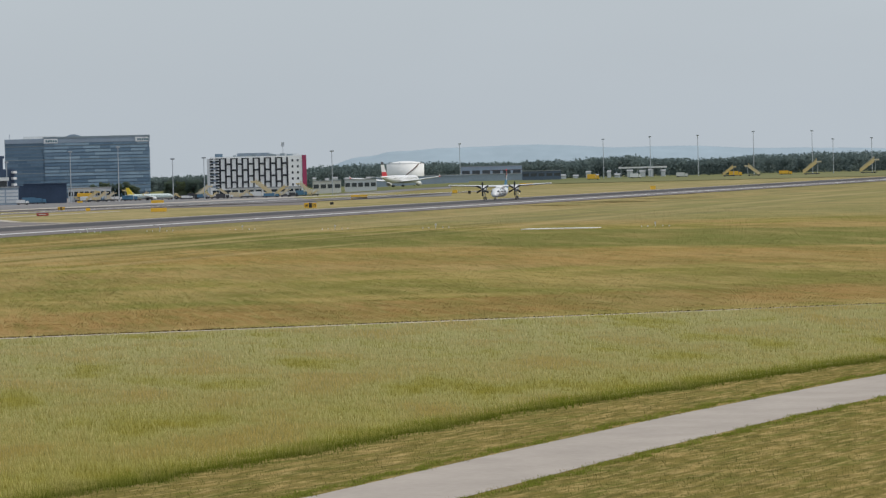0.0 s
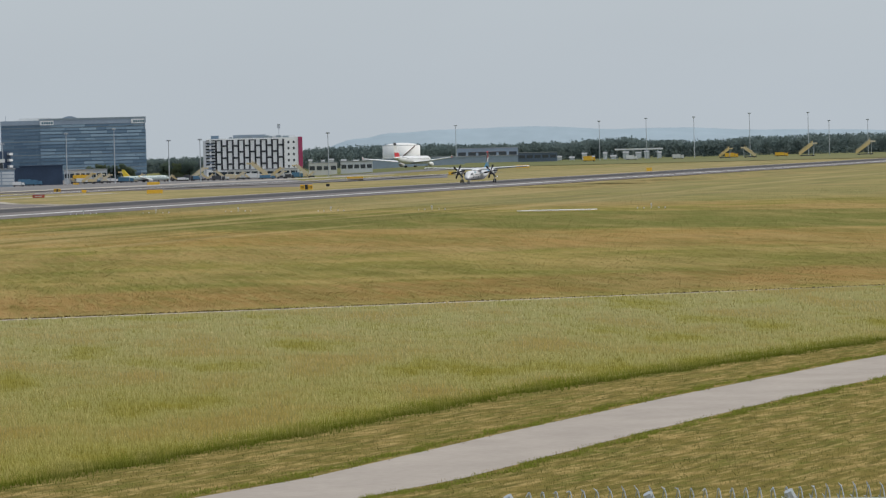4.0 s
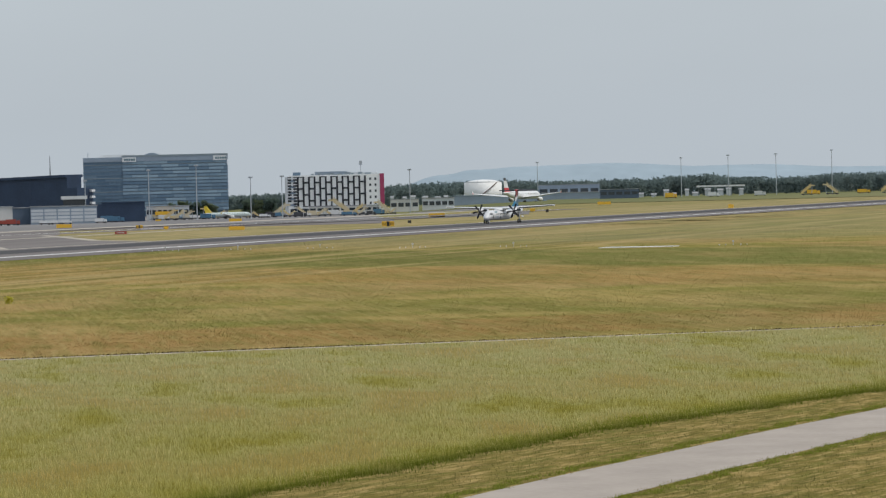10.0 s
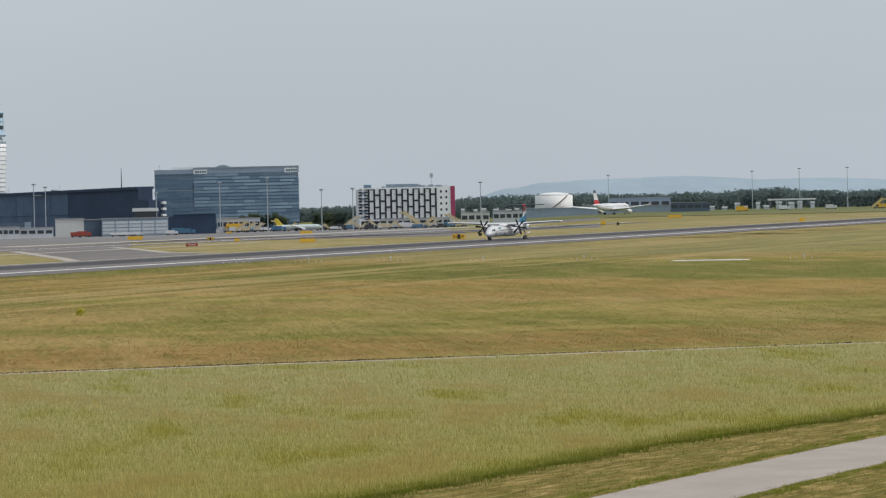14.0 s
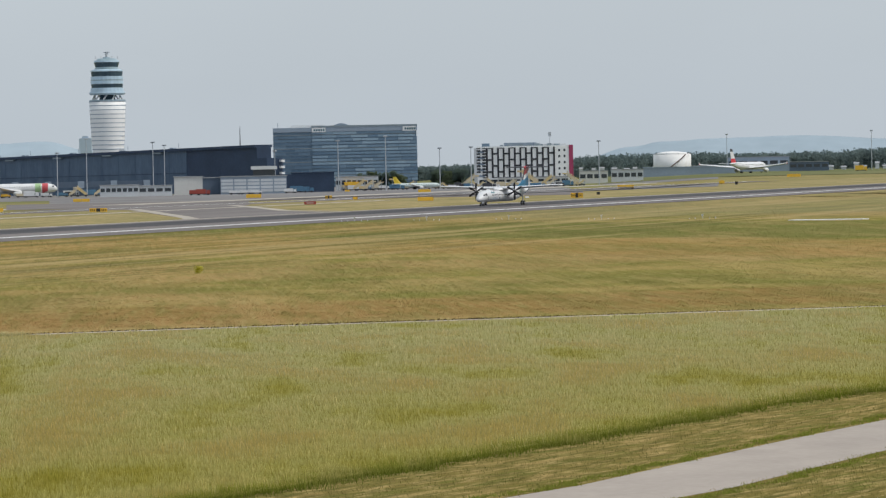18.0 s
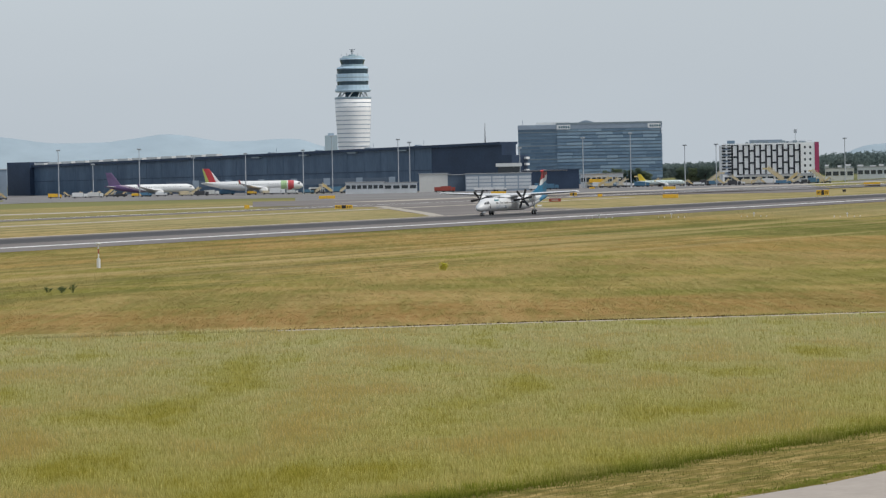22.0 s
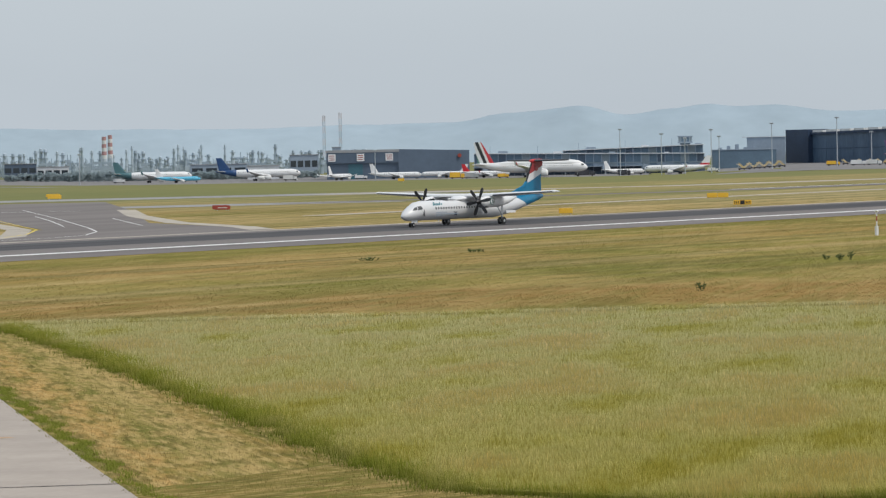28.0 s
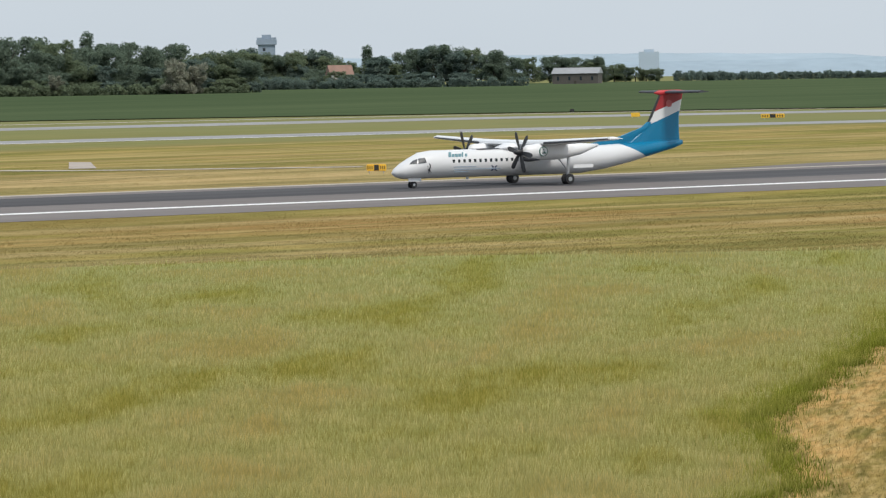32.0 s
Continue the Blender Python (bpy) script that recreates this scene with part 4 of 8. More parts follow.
def terminal():
    """Long dark-blue glazed terminal that recedes to the west."""
    (x0, y0), (x1, y1) = pol(62.95, 2450), pol(69.52, 2120)
    ln, turn = math.hypot(x1 - x0, y1 - y0), math.degrees(math.atan2(y1 - y0, x1 - x0))
    e = base("terminal", x0, y0, -3, turn, label="long dark blue glazed airport terminal with sloping roof edge", category="terminal")
    h0, h1 = ez(0.12, 2450) + 3, ez(0.325, 2120) + 3
    n = 30
    for i in range(n):
        a, b = ln * i / n, ln * (i + 1) / n
        za, zb = h0 + (h1 - h0) * i / n, h0 + (h1 - h0) * (i + 1) / n
        bm = bmesh.new()
        loft(bm, [[(a + 0.02, 0, 0), (a + 0.02, 10, 0), (a + 0.02, 10, za - 1.4), (a + 0.02, 0, za - 1.4)], [(b - 0.02, 0, 0), (b - 0.02, 10, 0), (b - 0.02, 10, zb - 1.4), (b - 0.02, 0, zb - 1.4)]])
        part("glass_bay", bm, FACADE["black_glass"] if i < n - 4 else FACADE["black_clad"], e)
        if i < n - 4:
            part("mullion", boxed(b - 0.14, b + 0.14, -0.12, -0.02, 0, zb - 1.5), FACADE["black_glass"], e)
            part("transom", boxed(a + 0.4, b - 0.4, -0.25, -0.02, za * 0.45, za * 0.45 + 0.3), FACADE["black_clad"], e)
        if i < 13:
            part("roof_vent", boxed(a + 1.5, b - 2.5, -1, 3, za - 0.6, za + 1.4), M["offwhite"], e)
        elif i % 3 == 0 and i < n - 4:
            part("roof_vent", boxed(a + 2, a + 9, -1.7, 2, za - 2.2, za - 1.5), FACADE["band"], e)
            part("roof_cabinet", boxed(a + 11, a + 13.5, 3, 6, za - 0.3, za + 0.9), FACADE["grey"], e)
            part("roof_aerial", rodded((a + 15, 6, za - 0.4), (a + 15, 6, za + 3.2), 0.12, seg=5), FACADE["grey"], e)
    bm = bmesh.new()
    loft(bm, [[(-0.5, -1.5, h0 - 1.4), (-0.5, 11, h0 - 1.4), (-0.5, 11, h0), (-0.5, -1.5, h0)], [(ln, -1.5, h1 - 1.4), (ln, 11, h1 - 1.4), (ln, 11, h1), (ln, -1.5, h1)]])
    part("roof", bm, FACADE["black_clad"], e)
    part("end_block", boxed(-span(62.59, 62.95, 2450) * 1.55, -0.3, -3, 12, 0, ez(0.165, 2450) + 3), FACADE["black_clad"], e)
    part("east_block", boxed(ln + 0.2, ln + 10, -2, 9, 0, h1 - 7), FACADE["black_clad"], e)
    for k in range(5):
        part("balcony_slab", boxed(ln + 10.1, ln + 11.8, 6.4, 8.8, h1 - 9.2 - k * 3.2, h1 - 8.0 - k * 3.2), M["white"], e)
    part("antenna", rodded((ln - 22, 8, h1 - 2), (ln - 22, 8, h1 + 10), 0.35, 0.1), M["dark"], e)
    return e


def control_tower():
    d = 2500
    e = far("control_tower", 67.44, d, label="tall white ribbed control tower with green glass head", category="control tower")
    z = lambda el: ez(el, d) + 3
    top, px = z(1.67), d / 7200
    w = 32 * px
    shaft = [(w * 0.86, 0), (w * 0.86, z(0.26)), (w * 0.92, z(0.5)), (w * 0.98, z(0.8)), (w, z(0.98))]
    part("shaft", lathe(bmesh.new(), shaft, 28), FACADE["tower_w"], e, smooth=True)
    for i in range(13):
        zz = z(0.24) + (z(0.975) - z(0.24)) * i / 12
        r = w * (0.875 + 0.13 * i / 12) + 0.1
        part("rib", lathe(bmesh.new(), [(r - 0.3, zz - 0.25), (r, zz - 0.2), (r, zz + 0.2), (r - 0.3, zz + 0.25)], 28), FACADE["grey"], e)
    part("neck", lathe(bmesh.new(), [(w * 0.5, z(0.97)), (w * 0.42, z(1.02)), (w * 0.5, z(1.07))], 20), FACADE["tower_d"], e)
    for k in range(10):
        a = k * math.pi / 5
        part("strut", rodded((w * 0.86 * math.cos(a), w * 0.86 * math.sin(a), z(0.975)), (w * 0.7 * math.cos(a + 0.3), w * 0.7 * math.sin(a + 0.3), z(1.068)), 0.45, seg=5), M["white"], e)
    for lo, hi, r0, r1, mt in ((0.966, 0.994, 1.01, 1.0, "tower_d2"), (1.063, 1.085, 0.94, 1.0, "tower_g"), (1.085, 1.108, 1.0, 0.98, "tower_g"), (1.108, 1.162, 0.92, 0.90, "tower_g"), (1.162, 1.215, 0.86, 0.88, "tower_d"), (1.215, 1.262, 0.91, 0.90, "tower_g"), (1.262, 1.275, 0.88, 0.88, "tower_d2"), (1.275, 1.322, 0.90, 0.89, "tower_g"),
                               (1.322, 1.388, 0.85, 0.88, "tower_d"), (1.388, 1.402, 0.90, 0.90, "tower_g"), (1.402, 1.422, 0.88, 0.76, "tower_g"), (1.422, 1.452, 0.66, 0.63, "tower_d2"), (1.452, 1.520, 0.62, 0.70, "tower_d"), (1.520, 1.545, 0.71, 0.69, "tower_g"), (1.545, 1.572, 0.62, 0.50, "tower_d2")):
        part("glazing" if mt == "tower_d" else "deck", lathe(bmesh.new(), [(w * r0, z(lo)), (w * r1, z(hi))], 24), FACADE[mt], e)
    part("roof_drum", lathe(bmesh.new(), [(w * 0.22, z(1.572)), (w * 0.2, z(1.59)), (w * 0.1, z(1.594))], 14), FACADE["tower_d2"], e)
    for h, q in ((1.640, 0.10), (1.662, 0.17)):
        part("aerial_bar", rodded((-w * q, 0, z(h)), (w * q, 0, z(h)), 0.3, seg=5), M["galv"], e)
        part("aerial_bar", rodded((0, -w * q, z(h)), (0, w * q, z(h)), 0.3, seg=5), M["galv"], e)
    for k in range(6):
        a = k * 1.047
        part("roof_aerial", rodded((w * 0.6 * math.cos(a), w * 0.6 * math.sin(a), z(1.57)), (w * 0.6 * math.cos(a), w * 0.6 * math.sin(a), z(1.605)), 0.14, seg=4), M["galv"], e)
    part("mast", rodded((0, 0, z(1.57)), (0, 0, top), 0.75, 0.5), M["galv"], e)
    return e


def glass_office():
    d = 2560
    e = far("office_building", 69.75, d, label="wide blue-grey glazed office block with banded facade and roof signs", category="building")
    W, top, tl = span(69.75, 71.78, d), ez(0.585, d) + 3, ez(0.555, d) + 3
    cut = W * 0.27
    floors, rnd = 15, random.Random(4)
    part("core", boxed(0.5, W - 0.5, 1.0, 24, 0, tl - 1), FACADE["blue_glass2"], e)
    for f in range(floors):
        z0, z1 = 3 + (tl - 6) * f / floors, 3 + (tl - 6) * (f + 1) / floors
        x = 0.0
        while x < W - 2:
            step = rnd.uniform(5, 17)
            x1 = min(W, x + step)
            if x < cut < x1:
                x1 = cut
            west = x < cut - 0.01
            m = FACADE["blue_glass2"] if west or rnd.random() < 0.25 else FACADE["blue_glass"]
            part("glass_panel", boxed(x + 0.1, x1 - 0.1, 0.6 if west else 0.0, 1.2, z0 + 0.55, z1 - 0.1), m, e)
            x = x1
        part("floor_band", boxed(0, W, 0.3, 1.0, z0, z0 + 0.5), FACADE["band" if f % 4 == 2 else "slate"], e)
    part("parapet", boxed(0, W, -0.2, 24, tl - 3, tl - 0.2), FACADE["grey"], e)
    part("roof_vault", loft(bmesh.new(), [[(W * 0.40 + W * 0.15 * k / 10, y, tl - 0.2 + q * 2.4 * math.sin(math.pi * k / 10) + 0.05) for k in range(11) for q in (1,)] + [(W * 0.55, y, tl - 0.3), (W * 0.40, y, tl - 0.3)] for y in (4, 14)]), FACADE["grey"], e)
    part("roof_edge", boxed(cut, W, -0.35, 24, tl - 0.2, tl + 0.9), FACADE["band"], e)
    part("roof_mast", rodded((W * 0.035, 4, tl - 0.3), (W * 0.035, 4, tl + 3.0), 0.15, seg=5), FACADE["grey"], e)
    for a, b in ((0.27, 0.365), (0.90, 0.99)):
        s = part("roof_sign", boxed(W * a, W * b, -0.6, -0.25, tl - 3.2, tl - 0.4), M["white"], e, "white sign board")
        bm = bmesh.new()
        for k in range(5):
            box(bm, W * a + 1.2 + k * W * 0.016, W * a + 1.2 + k * W * 0.016 + 1.0, -0.66, -0.61, tl - 2.5, tl - 1.2)
        part("sign_writing", bm, FACADE["teal"], s)
    bm = bmesh.new()
    for k in range(16):
        box(bm, W * 0.13 + k * 1.3, W * 0.13 + k * 1.3 + 0.8, 3, 3.2, tl - 0.2, tl + 1.4)
    part("roof_letters", bm, M["offwhite"], e)
    part("dark_annex", boxed(2, W * 0.40, -40, -10, 0, ez(-0.10, d) + 3), FACADE["black_clad"], e)
    return e


HOTEL_WHITE = mat("hotel_white_render", (0.90, 0.90, 0.89), 0.6, var=0.04, scale=0.2)


def hotel():
    """White slab hotel with a black net of panels and a magenta end."""
    d = 2420
    e = far("hotel", 72.62, d, label="white hotel block with black brick-like panel pattern and magenta end", category="building")
    W, top = span(72.62, 73.97, d), ez(0.235, d) + 3
    part("body", boxed(0, W * 0.955, 0, 18, 0, top), HOTEL_WHITE, e)
    part("end_wall", boxed(W * 0.957, W, -0.3, 18.3, 3.5, top + 0.2), FACADE["magenta"], e)
    a, b = W * 0.10, W * 0.80
    rows, cols = 5, 12
    z0, z1 = 4.2, top - 0.8
    rh, cw = (z1 - z0) / rows, (b - a) / cols
    for c in range(cols + 1):
        x = a + c * cw
        part("black_panel", boxed(x - 0.55, x + 0.55, -0.35, -0.02, z0, z1), FACADE["black_panel"], e)
    for c in range(-2, cols):
        z = z0 + (0 if c % 2 else rh)
        while z < z1 + 0.1:
            part("black_panel", boxed(a + c * cw + 0.57, a + (c + 1) * cw - 0.57, -0.33, -0.02, max(z0, z - 0.5), min(z1, z + 0.5)), FACADE["black_panel"], e)
            z += rh * (2 if c >= 0 else 0.5)
    for r in range(5):
        for k in (0.845, 0.90):
            part("window", boxed(W * k, W * k + 1.1, -0.1, 0.1, z0 + 0.8 + r * rh, z0 + 2.2 + r * rh), M["glass"], e)
        part("west_window_band", boxed(0.3, W * 0.075, -0.1, 0.1, z0 + 0.6 + r * rh, z0 + 1.9 + r * rh), FACADE["grey"], e)
    part("ground_floor_glazing", boxed(1, W * 0.94, -0.15, 0.1, 0.6, 3.2), M["glass"], e)
    part("roof_plant", boxed(W * 0.28, W * 0.62, 4, 12, top, top + 2.0), FACADE["grey"], e)
    part("stair_head", boxed(W * 0.05, W * 0.13, 3, 9, top, top + 1.9), FACADE["slate"], e)
    part("west_wing", boxed(-W * 0.035, -0.05, -0.3, 16, 0.2, top - 0.9), FACADE["light"], e)
    part("roof_screen", boxed(W * 0.62, W * 0.93, 4, 12, top, top + 1.1), FACADE["light"], e)
    for k in range(9):
        part("roof_unit", boxed(W * (0.24 + 0.07 * k), W * (0.24 + 0.07 * k) + 1.6 + k % 3, 2, 4, top, top + 0.9 + 0.5 * (k % 2)), FACADE["band"], e)
    part("antenna_mast", rodded((W * 0.76, 6, top), (W * 0.76, 6, top + 8), 0.18, 0.12), M["galv"], e)
    part("antenna_panel", boxed(W * 0.76 - 0.9, W * 0.76 + 0.9, 5.8, 6.2, top + 5.5, top + 8), M["galv"], e)
    return e


terminal()
control_tower()
glass_office()
hotel()


def hangar():
    d = 2300
    e = far("hangar", 56.12, d, label="large grey maintenance hangar with white signs over the doors", category="hangar")
    W, top, k = span(56.12, 58.14, d), ez(0.0, d) - G(*pol(57, d)), span(56.12, 57.13, d)
    part("front_wall", boxed(0, k, 0, 30, 0, top - 3), FACADE["grey_dark"], e)
    part("front_fascia", boxed(-0.2, k, -1.0, 0, top - 7.5, top - 1.5), FACADE["grey_dark"], e)
    bm = bmesh.new()
    loft(bm, [[(k, -1, 0), (k, 30, 0), (k, 30, top), (k, -1, top)], [(W, 12, 0), (W, 30, 0), (W, 30, top - 1.2), (W, 12, top - 1.2)]])
    part("side_wall", bm, FACADE["grey_dark"], e)
    part("roof", boxed(-0.4, k + 0.4, -1.2, 30, top - 1.5, top), FACADE["roof"], e)
    for a in (0.02, 0.42, 0.82):
        s = part("door_sign", boxed(k * a, k * a + 4.2, -1.3, -1.05, top - 6.4, top - 2.2), M["white"], e, "white square sign")
        bm = bmesh.new()
        for q in range(3):
            box(bm, k * a + 0.6, k * a + 3.6, -1.36, -1.31, top - 5.6 + q * 1.1, top - 5.2 + q * 1.1)
        part("sign_writing", bm, M["sign_red"], s)
    for a in (0.06, 0.30, 0.62):
        part("hangar_door", boxed(k * a, k * a + k * 0.2, -0.15, 0, 0, top - 8), FACADE["grey_dark"] if a != 0.30 else FACADE["teal"], e)
    s = part("oval_sign", rodded((k + (W - k) * 0.86, 9.0, top - 4.2), (k + (W - k) * 0.86, 10.6, top - 4.2), 1.1, seg=18), M["sign_red"], e, "red oval sign")
    return e


hangar()


def ramped(a, b, y0, y1, lo, hi):
    """A box from a to b whose under and upper faces follow the heights lo(x) and hi(x)."""
    return loft(bmesh.new(), [[(u, y0, lo(u)), (u, y1, lo(u)), (u, y1, hi(u)), (u, y0, hi(u))] for u in (a, b)])


def pier(az0, az1, d, el0, el1, label, bridges):
    """A glazed pier: bays between posts under a thin pale roof that slopes along its length."""
    e = far("pier_building", az0, d, label=label, category="building")
    W = span(az0, az1, d)
    g = G(*pol(az0, d))
    h0, h1 = ez(el0, d) - g, ez(el1, d) - g
    top = lambda u: h0 + (h1 - h0) * u / W
    n = max(3, int(W / 4.5))
    part("roof", ramped(-0.5, W + 0.5, -2.2, 20, lambda u: top(u) - 0.45, top), FACADE["light"], e)
    part("floor_band", ramped(0, W, -0.6, 2, lambda u: top(u) * 0.52, lambda u: top(u) * 0.52 + 0.5), FACADE["band"], e)
    part("canopy", ramped(-1, W - 4, -7, 0, lambda u: top(u) * 0.36, lambda u: top(u) * 0.36 + 0.35), FACADE["grey"], e)
    for i in range(n):
        a, b = W * i / n, W * (i + 1) / n
        part("glass_bay", ramped(a + 0.25, b - 0.25, 0, 2, lambda u: top(u) * 0.52 + 0.5, lambda u: top(u) - 0.46), FACADE[("slate", "band", "slate", "grey_dark", "slate")[i % 5]], e)
        part("glass_bay", ramped(a + 0.25, b - 0.25, 0, 2, lambda u: top(u) * 0.37, lambda u: top(u) * 0.52), FACADE[("grey", "band", "slate", "grey")[i % 4]], e)
        part("post", boxed(a - 0.24, a + 0.24, -0.3, 0.4, 0, top(a) - 0.46), FACADE["grey"], e)
        if i % 7 == 3:
            part("roof_plant", boxed(a, a + 2.5 + i % 4, 4, 9, top(a) - 0.3, top(a) + 0.5 + 0.25 * (i % 4)), FACADE["grey" if i % 2 else "light"], e)
        if i % 6 == 2:
            part("roof_aerial", rodded((a, 6, top(a) - 0.2), (a, 6, top(a) + 2.0 + i % 3), 0.13, seg=5), FACADE["grey"], e)
        if bridges and i % 5 == 1:
            part("jet_bridge", boxed(a, a + 3, -22, -6, 2.9, 5.3), FACADE["grey"], e)
            part("bridge_leg", rodded((a + 1.5, -20, 0), (a + 1.5, -20, 2.9), 0.4, seg=6), M["galv"], e)
    part("ground_floor", ramped(0, W, 0.2, 20, lambda u: 0.0, lambda u: top(u) * 0.36), FACADE["grey_dark"], e)
    return e


pier(58.2, 61.44, 2335, -0.082, -0.133, "low grey glazed pier under a long thin pale roof", True)
pier(59.45, 61.42, 2375, -0.062, -0.009, "dark glazed upper pier hall with a rising pale roof", False)

bk = far("apron_block", 61.54, 2420, label="grey-blue windowless block beside the pier", category="building")
bw, bh = span(61.54, 62.44, 2420), ez(-0.105, 2420) - G(*pol(61.54, 2420))
part("wall_block", boxed(0, bw, 0, 22, 0, bh), FACADE["slate"], bk)
part("roof", boxed(-0.3, bw + 0.3, -0.3, 22.3, bh, bh + 0.5), FACADE["grey"], bk)
for k in range(5):
    part("roof_unit", boxed(bw * (0.1 + 0.13 * k), bw * (0.1 + 0.13 * k) + 2.2, 4, 8, bh + 0.5, bh + 1.6 + 0.9 * (k % 3)), FACADE["grey"], bk)
sw = far("stair_block", 62.03, 2446, label="pale plain block behind the grey apron building", category="building")
sww, swh = span(62.03, 62.57, 2446), ez(0.068, 2446) - G(*pol(62.03, 2446))
part("wall_block", boxed(0, sww, 0, 10, 0, swh), FACADE["grey"], sw)
part("roof", boxed(-3, sww + 0.3, -0.5, 10.3, swh, swh + 0.4), FACADE["light"], sw)
rc = far("roof_cabin", 61.07, 2380, label="small glazed control cabin above the pier roof", category="building")
rz0, rz1 = ez(0.005, 2380) - G(*pol(61.07, 2380)), ez(0.108, 2380) - G(*pol(61.07, 2380))
part("cabin_stem", boxed(1, 7, 2, 6, 0, rz0), FACADE["slate"], rc)
part("cabin_floor", boxed(-0.4, 8.4, -0.4, 8.4, rz0, rz0 + 0.9), FACADE["grey"], rc)
for k in range(5):
    part("cabin_window", boxed(k * 1.6 + 0.08, k * 1.6 + 1.52, 0, 8, rz0 + 0.9, rz1 - 0.7), FACADE["slate" if k % 2 else "band"], rc)
part("cabin_roof", boxed(-0.5, 8.5, -0.5, 8.5, rz1 - 0.7, rz1), FACADE["grey"], rc)

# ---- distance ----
# blue-grey of distance haze is mixed into the hills' base colour
HILL = mat("hazed_hills", (0.335, 0.405, 0.455), 1.0, var=0.10, scale=0.004, spec=0.0, glow=0.0)
HILL_NEAR = mat("hazed_foothills", (0.31, 0.38, 0.43), 1.0, var=0.12, scale=0.006, spec=0.0)


def hills(name, d, prof, material, label):
    """A range of hills: a ridge line given as azimuth and elevation, with its slopes."""
    bm = bmesh.new()
    rows = []
    az = prof[0][0]
    while az <= prof[-1][0] + 1e-6:
        for (a0, e0), (a1, e1) in zip(prof, prof[1:]):
            if a0 <= az <= a1:
                u = (az - a0) / (a1 - a0)
                el = e0 + (e1 - e0) * u * u * (3 - 2 * u)
                break
        el += 0.010 * noise.noise((az * 2.1, d, 0)) + 0.006 * noise.noise((az * 9, d, 3))
        pts = [(d - 140, -12), (d - 60, ez(el, d) * 0.6), (d, ez(el, d)), (d + 60, ez(el, d) * 0.9), (d + 110, -12)]
        rows.append([bm.verts.new((*pol(az, r), z)) for r, z in pts])
        az += 0.12
    for a, b in zip(rows, rows[1:]):
        for i in range(len(a) - 1):
            bm.faces.new((a[i], a[i + 1], b[i + 1], b[i]))
    bmesh.ops.recalc_face_normals(bm, faces=bm.faces[:])
    tagged(part(name, bm, material, smooth=True), label, "hills", kind="structure")


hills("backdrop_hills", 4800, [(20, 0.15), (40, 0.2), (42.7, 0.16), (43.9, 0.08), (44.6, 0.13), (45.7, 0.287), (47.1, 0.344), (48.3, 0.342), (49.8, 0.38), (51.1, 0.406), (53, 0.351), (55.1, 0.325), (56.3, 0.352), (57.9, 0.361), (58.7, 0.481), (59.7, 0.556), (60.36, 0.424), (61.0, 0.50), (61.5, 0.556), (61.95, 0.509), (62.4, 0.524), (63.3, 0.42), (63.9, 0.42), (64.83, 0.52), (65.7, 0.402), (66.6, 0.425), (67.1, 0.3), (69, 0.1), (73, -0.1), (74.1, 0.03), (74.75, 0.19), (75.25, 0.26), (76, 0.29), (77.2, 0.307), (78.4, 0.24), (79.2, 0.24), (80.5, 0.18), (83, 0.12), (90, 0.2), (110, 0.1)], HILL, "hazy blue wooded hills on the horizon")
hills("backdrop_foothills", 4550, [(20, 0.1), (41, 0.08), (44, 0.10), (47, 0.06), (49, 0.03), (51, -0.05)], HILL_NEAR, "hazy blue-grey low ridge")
# distance haze is mixed into the concrete colour of the far blocks
HAZY = mat("hazy_concrete", (0.42, 0.505, 0.60), 0.9, var=0.04, spec=0.0)


def high_rise(az, w_px, el, d=4400):
    e = far("high_rise", az, d, label="hazy distant high-rise tower block", category="building", group="distant tower blocks")
    w, top = w_px * d / 7200, ez(el, d)
    part("shaft", boxed(-w / 2, w / 2, 0, w * 0.6, -10, top), HAZY, e)
    part("roof_plant", boxed(-w / 4, w / 4, 2, w * 0.4, top, top + 2.5), HAZY, e)


for a in ((40.24, 36, 0.22), (44.04, 19, 0.268), (44.38, 23, 0.15), (67.12, 22, 0.50)):
    high_rise(*a)

# ---- jets on the apron and the one that taxies away ----
def striped(name, a, b, c, direction, lo, hi, p1, p2, more=()):
    m = bpy.data.materials.new(name)
    m.use_nodes = True
    n, l = m.node_tree.nodes, m.node_tree.links
    tc, dot, r, ramp = n.new("ShaderNodeTexCoord"), n.new("ShaderNodeVectorMath"), n.new("ShaderNodeMapRange"), n.new("ShaderNodeValToRGB")
    dot.operation, dot.inputs[1].default_value = "DOT_PRODUCT", direction
    r.inputs[1].default_value, r.inputs[2].default_value = lo, hi
    l.new(tc.outputs["Generated"], dot.inputs[0]), l.new(dot.outputs["Value"], r.inputs[0]), l.new(r.outputs[0], ramp.inputs[0])
    ramp.color_ramp.interpolation = "CONSTANT"
    el = ramp.color_ramp.elements
    el[0].color, el[1].color, el[1].position = (*a, 1), (*b, 1), p1
    k = el.new(p2)
    k.color = (*c, 1)
    for at, col in more:
        el.new(at).color = (*col, 1)
    l.new(ramp.outputs[0], n["Principled BSDF"].inputs["Base Color"])
    n["Principled BSDF"].inputs["Roughness"].default_value = 0.4
    return m


